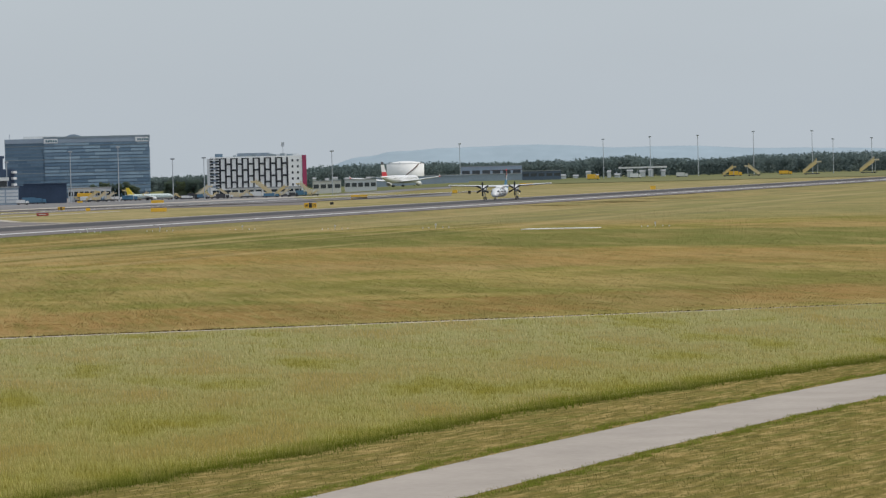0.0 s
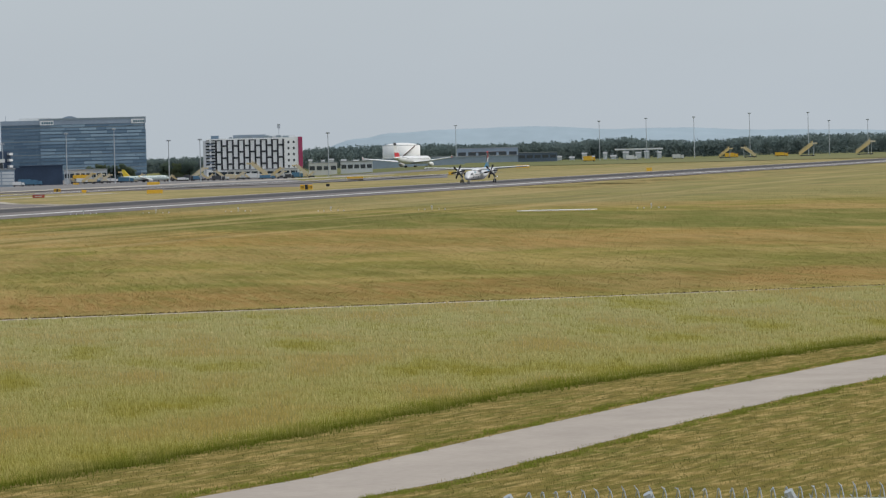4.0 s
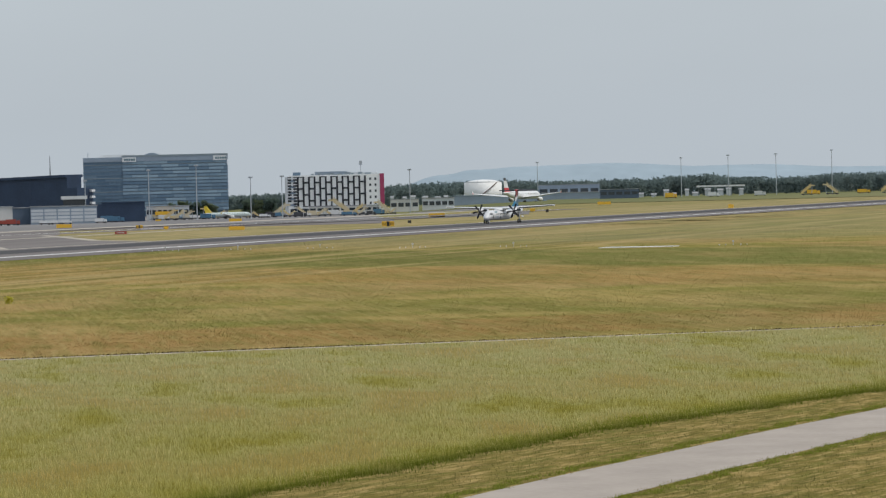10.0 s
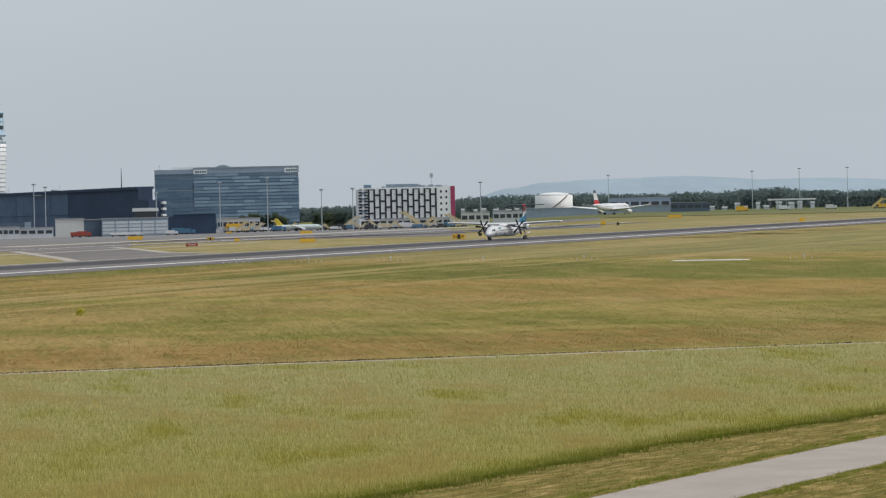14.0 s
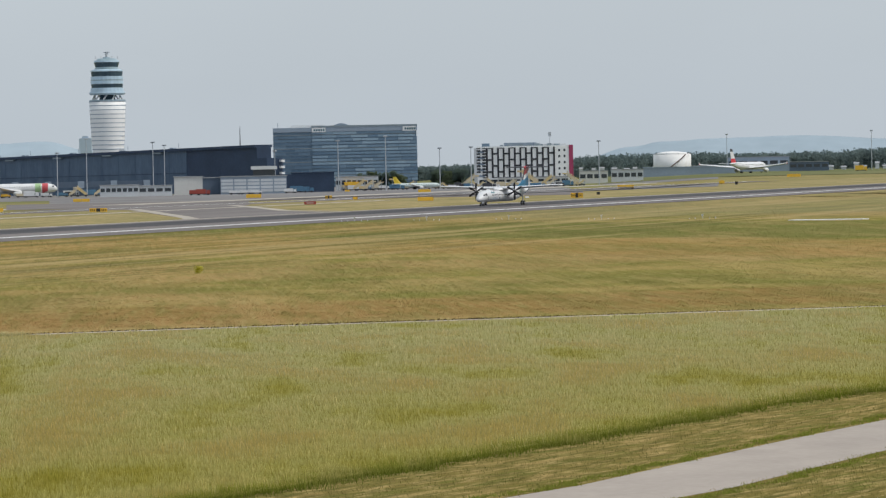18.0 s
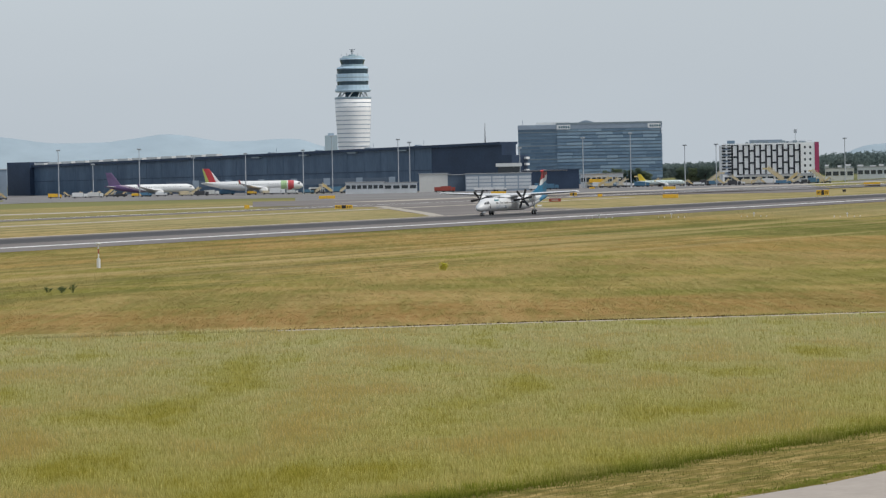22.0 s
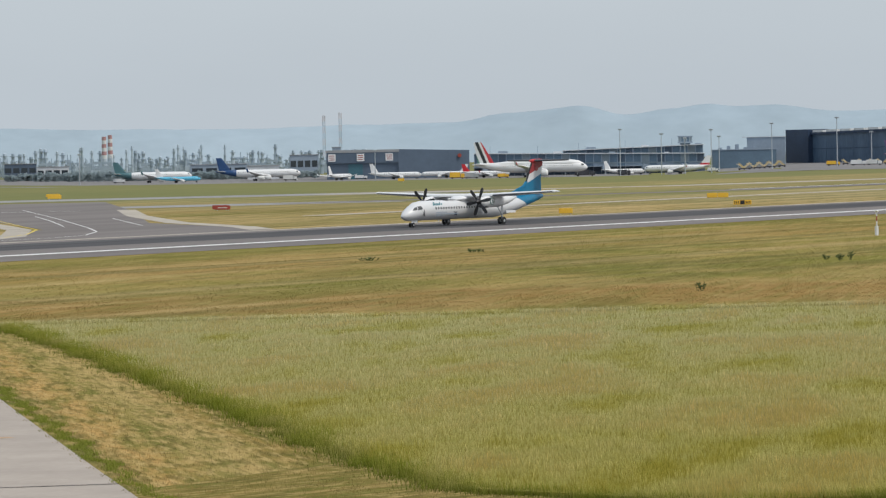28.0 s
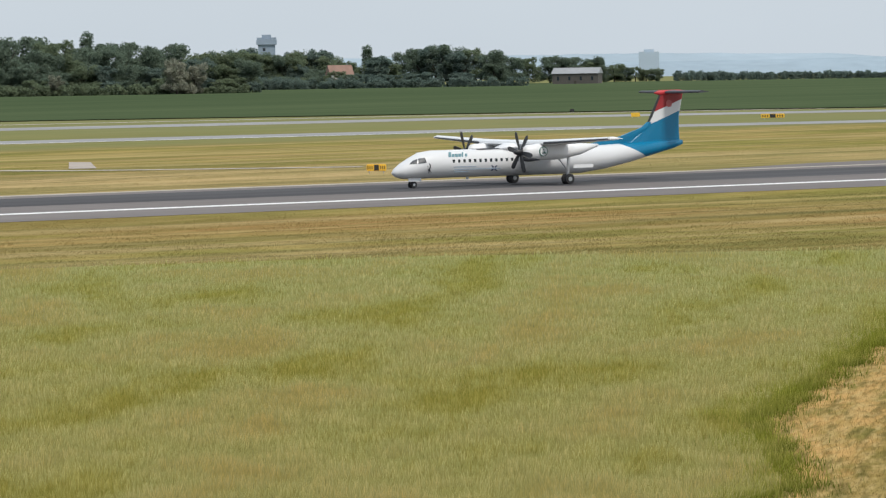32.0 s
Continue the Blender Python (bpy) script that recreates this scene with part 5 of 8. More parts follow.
WHITE = M["white"]
purple = mat("tail_purple", (0.13, 0.085, 0.18), 0.4, var=0.2, scale=0.3)
tealgrey = mat("tail_teal_grey", (0.07, 0.16, 0.18), 0.4)
navy = mat("tail_navy", (0.015, 0.06, 0.17), 0.4)
lightblue = mat("light_blue_paint", (0.12, 0.48, 0.68), 0.4, var=0.05)
RW = striped("tail_red_white", (0.75, 0.75, 0.75), (0.5, 0.03, 0.04), (0.75, 0.75, 0.75), (0, 0, 1), 0, 1, 0.02, 0.3)
GR = striped("tail_green_red", (0.75, 0.75, 0.75), (0.50, 0.05, 0.06), (0.38, 0.42, 0.12), (1, 0, -0.35), -0.35, 1, 0.44, 0.70)
FLAG = striped("tail_flag", (0.5, 0.04, 0.05), (0.5, 0.04, 0.05), (0.7, 0.7, 0.7), (1, 0, -0.45), -0.45, 1, 0.30, 0.47, ((0.55, (0.03, 0.035, 0.04)), (0.66, (0.7, 0.7, 0.7)), (0.78, (0.10, 0.22, 0.18))))
put(jet("jet_airliner", 46, WHITE, tealgrey, "white jet airliner with grey-green tail parked before the refinery", tail=tealgrey), 53.66, 2330, True)
put(jet("jet_airliner", 26, lightblue, WHITE, "light blue jet airliner with white tail, parked", fin_h=5), 54.02, 2290, True)
put(jet("jet_airliner", 49, WHITE, navy, "white four-engined jumbo with dark blue tail", tail=navy, engines=4, fin_h=8), 55.15, 2320, True)
put(jet("jet_airliner", 26, WHITE, WHITE, "white jet airliner standing nose-on", fin_h=5), 56.3, 2260, True, 60)
put(jet("jet_airliner", 29, WHITE, WHITE, "plain white jet airliner parked before the hangar", fin_h=5.5), 57.08, 2240, True)
put(jet("jet_airliner", 27, WHITE, WHITE, "plain white jet airliner parked", fin_h=4.5), 57.78, 2280, False)
put(jet("jet_airliner", 27, WHITE, mat("tail_red", (0.55, 0.02, 0.03), 0.4), "white jet airliner with bright red tail", fin_h=4.5), 58.35, 2240, True)
big = jet("double_deck_airliner", 62, WHITE, FLAG, "huge white four-engined airliner with striped tail", engines=4, fin_h=12.5, span_f=1.0)
put(big, 58.98, 2190, True)
part("upper_deck", loft(bmesh.new(), [oval(2.2, 7.0, 0.3, 0.3, 16), oval(5, 7.2, 2.0, 1.5, 16), oval(9, 7.4, 2.5, 1.9, 16), oval(38, 7.4, 2.5, 1.9, 16), oval(50, 7.0, 1.6, 1.1, 16), oval(56, 6.8, 0.4, 0.4, 16)]), WHITE, big, smooth=True)
put(jet("jet_airliner", 25, WHITE, WHITE, "small white jet airliner seen half from the front", fin_h=5), 60.30, 2230, True, 25)
put(jet("jet_airliner", 37, WHITE, RW, "long white jet airliner with red and white tail at the pier", fin_h=5.6), 61.06, 2200, False)
put(jet("jet_airliner", 47, striped("purple_swoosh", (0.8, 0.8, 0.79), (0.34, 0.27, 0.33), (0.13, 0.075, 0.19), (1, 0, -0.3), -0.3, 1, 0.60, 0.66), purple, "white and purple jet airliner parked before the terminal", fin_h=7.5), 64.56, 2130, True)
tp = jet("jet_airliner", 53, WHITE, GR, "white jet airliner with red and green tail", fin_h=8)
put(tp, 66.0, 2110, True)
for x0, m_ in ((5.0, mat("mark_red", (0.55, 0.08, 0.09), 0.4)), (8.6, mat("mark_green", (0.38, 0.55, 0.28), 0.4))):
    part("flank_mark", loft(bmesh.new(), [oval(x0, 4.65, 2.45, 2.45, 16), oval(x0 + 3.0, 4.65, 2.46, 2.46, 16)], cap=False), m_, tp, smooth=True)
put(jet("regional_airliner", 25, mat("pale_green_white", (0.62, 0.7, 0.68), 0.4, var=0.05), mat("tail_yellow", (0.75, 0.55, 0.04), 0.4), "white and pale green regional airliner with yellow tail", fin_h=4), 71.75, 2130, True)
taxi_jet = jet("taxiing_airliner", 56, WHITE, striped("tail_red_dark", (0.55, 0.03, 0.04), (0.7, 0.7, 0.7), (0.06, 0.06, 0.07), (0, 0, 1), 0, 1, 0.36, 0.82), "white twin-engined airliner with red-tipped tail taxiing away", fin_h=10, span_f=1.12)

# ---- floodlight masts ----
def flood_mast(h):
    e = base("floodlight_mast", 0, 0, label="tall slim grey apron floodlight mast", category="mast", group="apron floodlight masts")
    part("pole", rodded((0, 0, 0), (0, 0, h), 0.28, 0.18, 8), M["galv"], e)
    part("head_frame", lathe(bmesh.new(), [(0.3, h - 0.4), (0.9, h - 0.3), (0.9, h - 0.1), (0.3, h)], 10), M["galv"], e)
    for k in range(4):
        a = k * math.pi / 2 + 0.4
        part("floodlight", boxed(math.cos(a) * 0.85 - 0.3, math.cos(a) * 0.85 + 0.3, math.sin(a) * 0.85 - 0.3, math.sin(a) * 0.85 + 0.3, h - 0.8, h - 0.1), M["galv"], e)
    return e


def masts(d, *rows):
    for az, el in rows:
        x, y = pol(az, d)
        m = flood_mast(ez(el, d) - G(x, y))
        m.matrix_world = pose(x, y, G(x, y), 0, 0, -az)


masts(2080, (61.53, 0.20), (62.38, 0.271), (63.29, 0.334), (64.42, 0.329), (65.91, 0.238), (66.72, 0.271), (67.13, 0.462), (68.06, 0.397), (68.22, 0.354), (69.77, 0.245), (70.66, 0.371), (71.33, 0.422), (72.09, 0.239), (72.53, 0.244))
masts(2180, (60.25, 0.227), (60.83, 0.152), (61.64, 0.105), (61.16, 0.09), (63.77, 0.127), (65.18, 0.196), (74.33, 0.294), (52.65, 0.02), (56.8, 0.0))
masts(2900, (76.13, 0.349), (78.15, 0.364), (78.81, 0.386), (79.48, 0.389), (80.26, 0.423), (81.08, 0.414), (81.37, 0.293), (81.91, 0.295))


# ---- apron buildings and vehicles ----
def shed(az0, az1, el0, el1, d, wall, label, roof=None, bays=0, deep=14.0, name="apron_building"):
    """A low block between two azimuths whose top lies at el1 and whose foot is on the ground."""
    e = far(name, az0, d, label=label, category="building")
    x, y = pol(az0, d)
    W, top = span(az0, az1, d), ez(el1, d) - G(x, y)
    part("wall_block", boxed(0, W, 0, deep, -1, top - 0.4), wall, e)
    part("roof", boxed(-0.4, W + 0.4, -0.4, deep + 0.4, top - 0.4, top), roof or FACADE["roof"], e)
    for i in range(bays):
        a, b = W * (i + 0.12) / bays, W * (i + 0.88) / bays
        part("window", boxed(a, b, -0.12, 0.05, top * 0.42, top * 0.72), M["glass"], e)
    return e


shed(67.31, 67.85, 0, -0.20, 1980, FACADE["light"], "low white apron building with small windows", bays=7)
shed(67.85, 68.32, 0, -0.215, 1985, FACADE["light"], "low pale concrete apron building", bays=4)
shed(68.35, 68.75, 0, -0.10, 2020, FACADE["cream"], "cream rendered fire hall with plain walls", deep=25)
hall = shed(69.0, 69.93, 0, -0.11, 2010, FACADE["grey"], "pale building with two long rows of large panels")
hw, hh = span(69.0, 69.93, 2010), ez(-0.11, 2010) - G(*pol(69.0, 2010))
for k in range(5):
    for q in (0.12, 0.50):
        part("wall_panel", boxed(hw * (k + 0.05) / 5, hw * (k + 0.95) / 5, -0.15, -0.01, hh * q, hh * (q + 0.32)), FACADE["light"], hall)
        part("panel_rail", boxed(hw * (k + 0.05) / 5, hw * (k + 0.95) / 5, -0.25, -0.16, hh * (q + 0.15), hh * (q + 0.19)), FACADE["grey"], hall)
shed(74.95, 76.25, 0, -0.10, 2745, FACADE["grey"], "long grey blast wall and shed before the tank", FACADE["grey"], deep=8)
shed(68.75, 69.0, 0, -0.12, 2020, FACADE["grey_dark"], "dark gate hall between pale buildings")
cab = far("control_cabin", 69.46, 2030, label="flat-roofed control cabin on the roof", category="building")
part("cabin_body", boxed(0, 11, 2, 9, 0, ez(0.0, 2030) + 2), M["glass"], cab)
part("cabin_roof", boxed(-1, 12, 1, 10, ez(-0.005, 2030) + 2.2, ez(0.02, 2030) + 3), M["offwhite"], cab)
shed(70.0, 70.6, 0, -0.075, 2080, FACADE["black_clad"], "low black annex hall", FACADE["black_clad"], deep=30)
wh = shed(70.62, 71.22, 0, -0.145, 2150, FACADE["light"], "white low hall with yellow awning", bays=8)
part("awning", boxed(4.5, 12.5, -2.5, -0.2, 2.6, 4.6, bev=0.2), M["sign_yellow"], wh)
shed(74.05, 74.45, 0, -0.13, 2350, FACADE["cream"], "small cream apron building", bays=4)
shed(74.5, 74.95, 0, -0.12, 2360, FACADE["light"], "small pale apron building with pitched annex", bays=5)
shed(75.62, 77.5, 0, -0.09, 2980, FACADE["grey"], "long low grey cargo hall", bays=0, deep=40)
shed(76.14, 77.0, 0, 0.02, 3020, FACADE["grey"], "grey-blue cargo hall with flat roof", bays=6, deep=40)
shed(77.0, 77.55, 0, -0.06, 2900, FACADE["grey_dark"], "low glazed grey building", bays=5)
shed(72.9, 73.9, 0, -0.20, 2330, FACADE["cream"], "low cream annex before the hotel", bays=9)
shed(56.2, 56.32, 0, 0.05, 2330, FACADE["grey"], "grey stair block beside the hangar")
for a0, a1, el, d, w in ((51.6, 52.05, -0.10, 2700, "grey_dark"), (52.05, 52.5, -0.15, 2650, "light"), (55.0, 55.45, -0.19, 2450, "light"), (50.85, 51.2, -0.09, 2900, "light"), (54.2, 55.0, -0.16, 2700, "grey"), (55.6, 56.0, -0.05, 2700, "grey")):
    shed(a0, a1, 0, el, d, FACADE[w], "industrial block of the refinery yard", bays=4)
# storage tank with a domed roof
BROWN_STEEL = mat("brown_steel", (0.20, 0.15, 0.13), 0.7, var=0.15)
tk = far("storage_tank", 75.36, 2780, label="large cream storage tank with shallow dome and stair", category="tank")
tr_, tz = span(75.09, 75.62, 2780) / 2, ez(0.075, 2780) - G(*pol(75.36, 2780))
part("shell", lathe(bmesh.new(), [(tr_, 0), (tr_, tz)], 28), FACADE["tank"], tk, smooth=True)
part("dome", lathe(bmesh.new(), [(tr_, tz), (tr_ * 0.7, tz + 1.3), (tr_ * 0.35, tz + 1.9), (0.1, tz + 2.1)], 28), FACADE["tank"], tk, smooth=True)
bm, steps = bmesh.new(), [(-2.05 + 1.25 * k / 9, 2.0 + (tz - 2.0) * k / 9) for k in range(10)]
for (a0, q0), (a1, q1) in zip(steps, steps[1:]):
    rod(bm, ((tr_ + 0.5) * math.cos(a0), (tr_ + 0.5) * math.sin(a0), q0), ((tr_ + 0.5) * math.cos(a1), (tr_ + 0.5) * math.sin(a1), q1), 0.38, seg=6)
part("spiral_stair", bm, BROWN_STEEL, tk)
for k in range(10):
    a = k * 0.63
    part("rail_post", rodded((tr_ * math.cos(a), tr_ * math.sin(a), tz), (tr_ * math.cos(a), tr_ * math.sin(a), tz + 1.3), 0.12, seg=5), M["galv"], tk)
# open white canopy
cn = far("canopy", 78.36, 2900, label="long white flat canopy on thin posts", category="canopy")
cw, ct = span(78.36, 79.04, 2900), ez(-0.04, 2900)
part("roof", boxed(0, cw, 0, 10, ct - 1.1, ct), M["white"], cn)
for k in range(6):
    part("post", rodded((cw * (k + 0.3) / 6, 2, 0), (cw * (k + 0.3) / 6, 2, ct - 1), 0.25, seg=6), M["galv"], cn)


M["stairs_ochre"] = mat("ochre_paint", (0.70, 0.50, 0.16), 0.6, col2=(0.62, 0.55, 0.42), scale=0.3, rand=0.5)


def air_stairs(az, d, s=1.0, turn=0.0, flip=1, mt="stairs_ochre"):
    """Wheeled boarding stairs with solid sides."""
    s *= 0.86
    e = far("boarding_stairs", az, d, turn=turn, label="wheeled yellow boarding stairs on the apron", category="boarding stairs", group="boarding stairs")
    bm = bmesh.new()
    loft(bm, [[(-3 * s * flip, y, 0.7 * s), (-2.4 * s * flip, y, 0.7 * s), (2.4 * s * flip, y, 4.2 * s), (2.4 * s * flip, y, 5.9 * s), (-3 * s * flip, y, 1.7 * s)] for y in (-0.8, 0.8)])
    part("flight", bm, M[mt], e)
    part("platform", boxed(min(2.2 * flip, 4.2 * flip) * s, max(2.2 * flip, 4.2 * flip) * s, -0.9, 0.9, 4.7 * s, 5.3 * s), M[mt], e)
    for y in (-0.8, 0.8):
        part("handrail", rodded((-3 * s * flip, y, 1.9 * s), (2.4 * s * flip, y, 6.2 * s), 0.1, seg=5), M[mt], e)
    part("chassis", boxed(-2.6 * s, 3.4 * s, -1, 1, 0.5, 1.1), M["dark"], e)
    for x in (-1.8, 2.4):
        part("wheel", wheel(x * s, -0.9, 0.4, 0.25), M["tyre"], e)
        part("wheel", wheel(x * s, 0.9, 0.4, 0.25), M["tyre"], e)
    part("prop_leg", rodded((2.6 * s * flip, 0, 1), (2.9 * s * flip, 0, 4.7 * s), 0.2, seg=6), M["galv"], e)


def apron_truck(az, d, body, label, L=7.0, h=2.8):
    e = far("apron_truck", az, d, label=label + " on the apron", category="truck", group="apron vehicles")
    part("box_body", boxed(-L / 2, L * 0.22, -1.2, 1.2, 0.8, h, bev=0.1), body, e)
    cabp = part("cab", boxed(L * 0.25, L / 2, -1.15, 1.15, 0.6, h * 0.82, bev=0.15), body, e)
    part("windscreen", boxed(L * 0.42, L / 2 + 0.03, -1.0, 1.0, h * 0.48, h * 0.74), M["glass"], cabp)
    part("chassis", boxed(-L / 2, L / 2, -0.9, 0.9, 0.5, 0.8), M["dark"], e)
    for x in (-0.32, 0.36):
        for y in (-1.05, 1.05):
            part("wheel", wheel(L * x, y, 0.48, 0.3), M["tyre"], e)


rnd = random.Random(11)
for az, d, s, fl in ((68.0 - 0.7, 2060, 1.0, 1), (67.05, 2070, 1.1, -1), (66.95, 2080, 1.0, 1), (70.95, 2110, 1.2, 1), (71.08, 2105, 1.1, 1), (71.2, 2120, 1.0, 1), (71.5, 2140, 1.3, -1), (72.5, 2160, 1.5, 1), (73.35, 2250, 1.9, -1), (73.6, 2260, 1.2, 1), (73.95, 2270, 1.5, -1), (72.8, 2250, 1.0, -1),
                     (79.9, 2700, 1.5, 1), (80.25, 2700, 1.6, -1), (81.05, 2700, 2.0, 1), (81.85, 2700, 2.1, 1), (64.0, 2150, 1.0, 1), (65.2, 2150, 0.9, 1)):
    air_stairs(az, d, s, flip=fl)
for k in range(9):
    air_stairs(61.95 + 0.07 * k, 2180 + 7 * (k % 3), 0.75, flip=1 if k % 2 else -1)
for k in range(12):
    air_stairs(63.4 + 0.16 * k, 2190 + 9 * (k % 3), 0.6, flip=1 if k % 3 else -1)
red_m, blu_m = M["sign_red"], mat("container_blue", (0.08, 0.19, 0.30), 0.6, var=0.12)
for az, d, m_, lb, L, h in ((68.75, 1960, M["sign_red"], "red airport fire engine parked outside", 7, 3.0), (68.64, 1965, M["sign_red"], "red airport fire truck", 5.5, 2.6), (70.1, 2040, blu_m, "blue container truck", 9, 3.4), (70.2, 2045, blu_m, "blue flat container truck", 8, 3.0),
                          (69.2, 1960, M["white"], "white apron van", 5.5, 2.0), (69.35, 1962, M["white"], "white apron van", 5.5, 2.0), (69.5, 1960, M["white"], "white apron van", 5.5, 2.0), (69.98, 1990, M["white"], "white apron van", 6, 2.4), (66.35, 2090, M["white"], "white catering truck", 8, 3.4), (66.9, 2110, M["offwhite"], "grey catering truck", 8, 3.2), (67.2, 2115, blu_m, "blue catering truck", 9, 3.4),
                          (58.6, 2180, M["sign_yellow"], "yellow ground power truck", 6, 2.5), (57.95, 2190, M["sign_yellow"], "yellow loading truck", 8, 3.5), (58.15, 2195, M["offwhite"], "grey loading truck", 8, 3.2), (60.3, 2200, M["dark"], "dark apron tug", 7, 3.2), (59.75, 2210, M["dark"], "dark glazed bus", 11, 3.4), (61.55, 2190, M["white"], "white apron van", 6, 2.4),
                          (78.6, 2800, M["white"], "white apron truck", 8, 3.4), (79.25, 2800, M["offwhite"], "pale apron truck", 8, 3.4), (80.0, 2780, M["sign_yellow"], "yellow apron truck", 9, 3.4), (80.7, 2800, M["sign_yellow"], "yellow apron loader", 9, 3.0), (78.0, 2700, M["sign_yellow"], "yellow excavator truck", 8, 3.8), (72.2, 2150, M["dark"], "dark apron tug", 7, 2.4), (73.0, 2240, M["white"], "white apron van", 7, 2.6), (74.0, 2300, M["offwhite"], "pale apron truck", 8, 3.0), (53.2, 2330, M["white"], "white apron van", 7, 2.6), (55.6, 2300, M["offwhite"], "grey apron loader", 8, 3.0), (56.6, 2290, M["white"], "white apron van", 7, 2.4)):
    apron_truck(az, d, m_, lb, L, h)
gse = [M["sign_yellow"], M["white"], M["stairs_ochre"], M["offwhite"], M["dark"], blu_m]
for k in range(34):
    az = 70.75 + 3.4 * ((k * 0.618034) % 1.0)
    if k % 3 == 0:
        air_stairs(az, 2135 + 4 * (k % 9), 0.6 + 0.1 * (k % 4), flip=1 if k % 2 else -1)
    else:
        apron_truck(az, 2125 + 5 * (k % 11), gse[k % 6], ("yellow loader", "white van", "ochre loading truck", "pale service truck", "dark tug", "blue container truck")[k % 6], 5 + k % 4, 2.0 + 0.3 * (k % 5))
for k in range(16):
    az = 63.2 + 3.9 * ((k * 0.618034 + 0.3) % 1.0)
    apron_truck(az, 2085 + 4 * (k % 9), gse[(k * 5) % 6], ("yellow loader", "white van", "ochre loading truck", "pale service truck", "dark tug", "blue container truck")[(k * 5) % 6], 5 + k % 4, 2.0 + 0.3 * (k % 4))
for k in range(7):
    e = far("jet_bridge", 65.0 + 0.46 * k, 2160, label="grey boarding bridge before the terminal", category="boarding bridge", group="boarding bridges")
    part("tunnel", boxed(-8, 6, 0, 3, 4.5, 7.5), FACADE["grey_dark"], e)
    part("cabin", boxed(6.1, 9.5, -0.5, 3.5, 4.0, 7.8), FACADE["grey"], e)
    part("lift_column", rodded((4, 1.5, 0), (4, 1.5, 4.5), 0.5, seg=8), M["galv"], e)


# ---- refinery ----
# steel and chimney paints are muted and paled; haze sits in these colours
REF = mat("hazy_steel", (0.34, 0.405, 0.47), 0.8, var=0.12, scale=0.05, spec=0.1)
REF2 = mat("hazy_pale_steel", (0.45, 0.52, 0.59), 0.8, var=0.1, scale=0.05, spec=0.1)
RED_H, WHT_H = mat("chimney_red", (0.42, 0.24, 0.24), 0.8, var=0.1), mat("chimney_white", (0.62, 0.63, 0.63), 0.8, var=0.06)
rnd = random.Random(23)
for i in range(170):
    az = 50.0 + 6.8 * (i + rnd.random()) / 170
    d = rnd.uniform(2900, 3300)
    el = rnd.choice((-0.12, -0.08, -0.05, 0.0, 0.03, 0.08)) + rnd.uniform(-0.03, 0.05)
    if az > 55.6:
        el = min(el, 0.02)
    x, y = pol(az, d)
    h, r = ez(el, d) - G(x, y), rnd.uniform(0.8, 1.9)
    if i % 3 < 2:
        e = far("process_column", az, d, label="slim grey refinery process column with platforms", category="refinery column", group="refinery columns")
        part("vessel", lathe(bmesh.new(), [(r, 0), (r, h * 0.6), (r * 0.7, h * 0.64), (r * 0.7, h * 0.97), (0.1, h)], 10), REF if i % 2 else REF2, e)
        for k in (0.35, 0.62, 0.85):
            part("platform", lathe(bmesh.new(), [(r * 1.5, h * k), (r * 1.5, h * k + 0.5)], 8), REF, e)
    else:
        w = rnd.uniform(6, 20)
        h *= 0.72
        e = far("process_frame", az, d, label="grey refinery pipe frame and block", category="refinery block", group="refinery blocks")
        part("lower_block", boxed(-w / 2, w / 2, 0, 8, 0, h * 0.55), REF2 if i % 2 else REF, e)
        part("upper_deck", boxed(-w / 2.4, w / 2.6, 1, 7, h * 0.62, h * 0.75), REF, e)
        for k in (-0.4, 0, 0.35):
            part("column", rodded((w * k, 3, h * 0.5), (w * k, 3, h), 0.4, seg=6), REF, e)


def banded_stack(az, el, r, d, bands, taper=0.8):
    e = far("chimney_stack", az, d, label="tall red and white banded chimney stack", category="chimney", group="banded chimneys")
    x, y = pol(az, d)
    h = ez(el, d) - G(x, y)
    z = h * 0.45
    part("shaft", lathe(bmesh.new(), [(r, 0), (r * 0.95, z)], 12), REF2, e)
    for k in range(bands):
        a, b = z + (h - z) * k / bands, z + (h - z) * (k + 1) / bands
        part("band", lathe(bmesh.new(), [(r * (0.95 - 0.15 * k / bands), a), (r * (0.95 - 0.15 * (k + 1) / bands), b)], 12), RED_H if k % 2 else WHT_H, e)


banded_stack(53.0, 0.255, 2.0, 3000, 6)
banded_stack(53.085, 0.275, 2.0, 3020, 6)
banded_stack(51.46, 0.30, 1.5, 3000, 6)


# mast red nearly washed out by haze put into the paint
PALE_RED = mat("hazy_red_paint", (0.50, 0.47, 0.51), 0.9, var=0.05)


def lattice(az, el, w, d, hazy, label, first=None):
    e = far("lattice_mast", az, d, label=label, category="mast", group="lattice masts")
    x, y = pol(az, d)
    h = ez(el, d) - G(x, y)
    n = 9
    for k in range(n):
        a, b = h * k / n, h * (k + 1) / n
        bm = bmesh.new()
        for sx in (-1, 1):
            rod(bm, (sx * w / 2, 0, a), (sx * w / 2, 0, b), w * 0.11, seg=4)
        rod(bm, (-w / 2, 0, a), (w / 2, 0, b), w * 0.07, seg=4), rod(bm, (w / 2, 0, a), (-w / 2, 0, b), w * 0.07, seg=4), rod(bm, (-w / 2, 0, b), (w / 2, 0, b), w * 0.09, seg=4)
        part("lattice_bay", bm, ((first or RED_H) if k % 2 else WHT_H) if not hazy else (HAZY if k % 2 else PALE_RED), e)


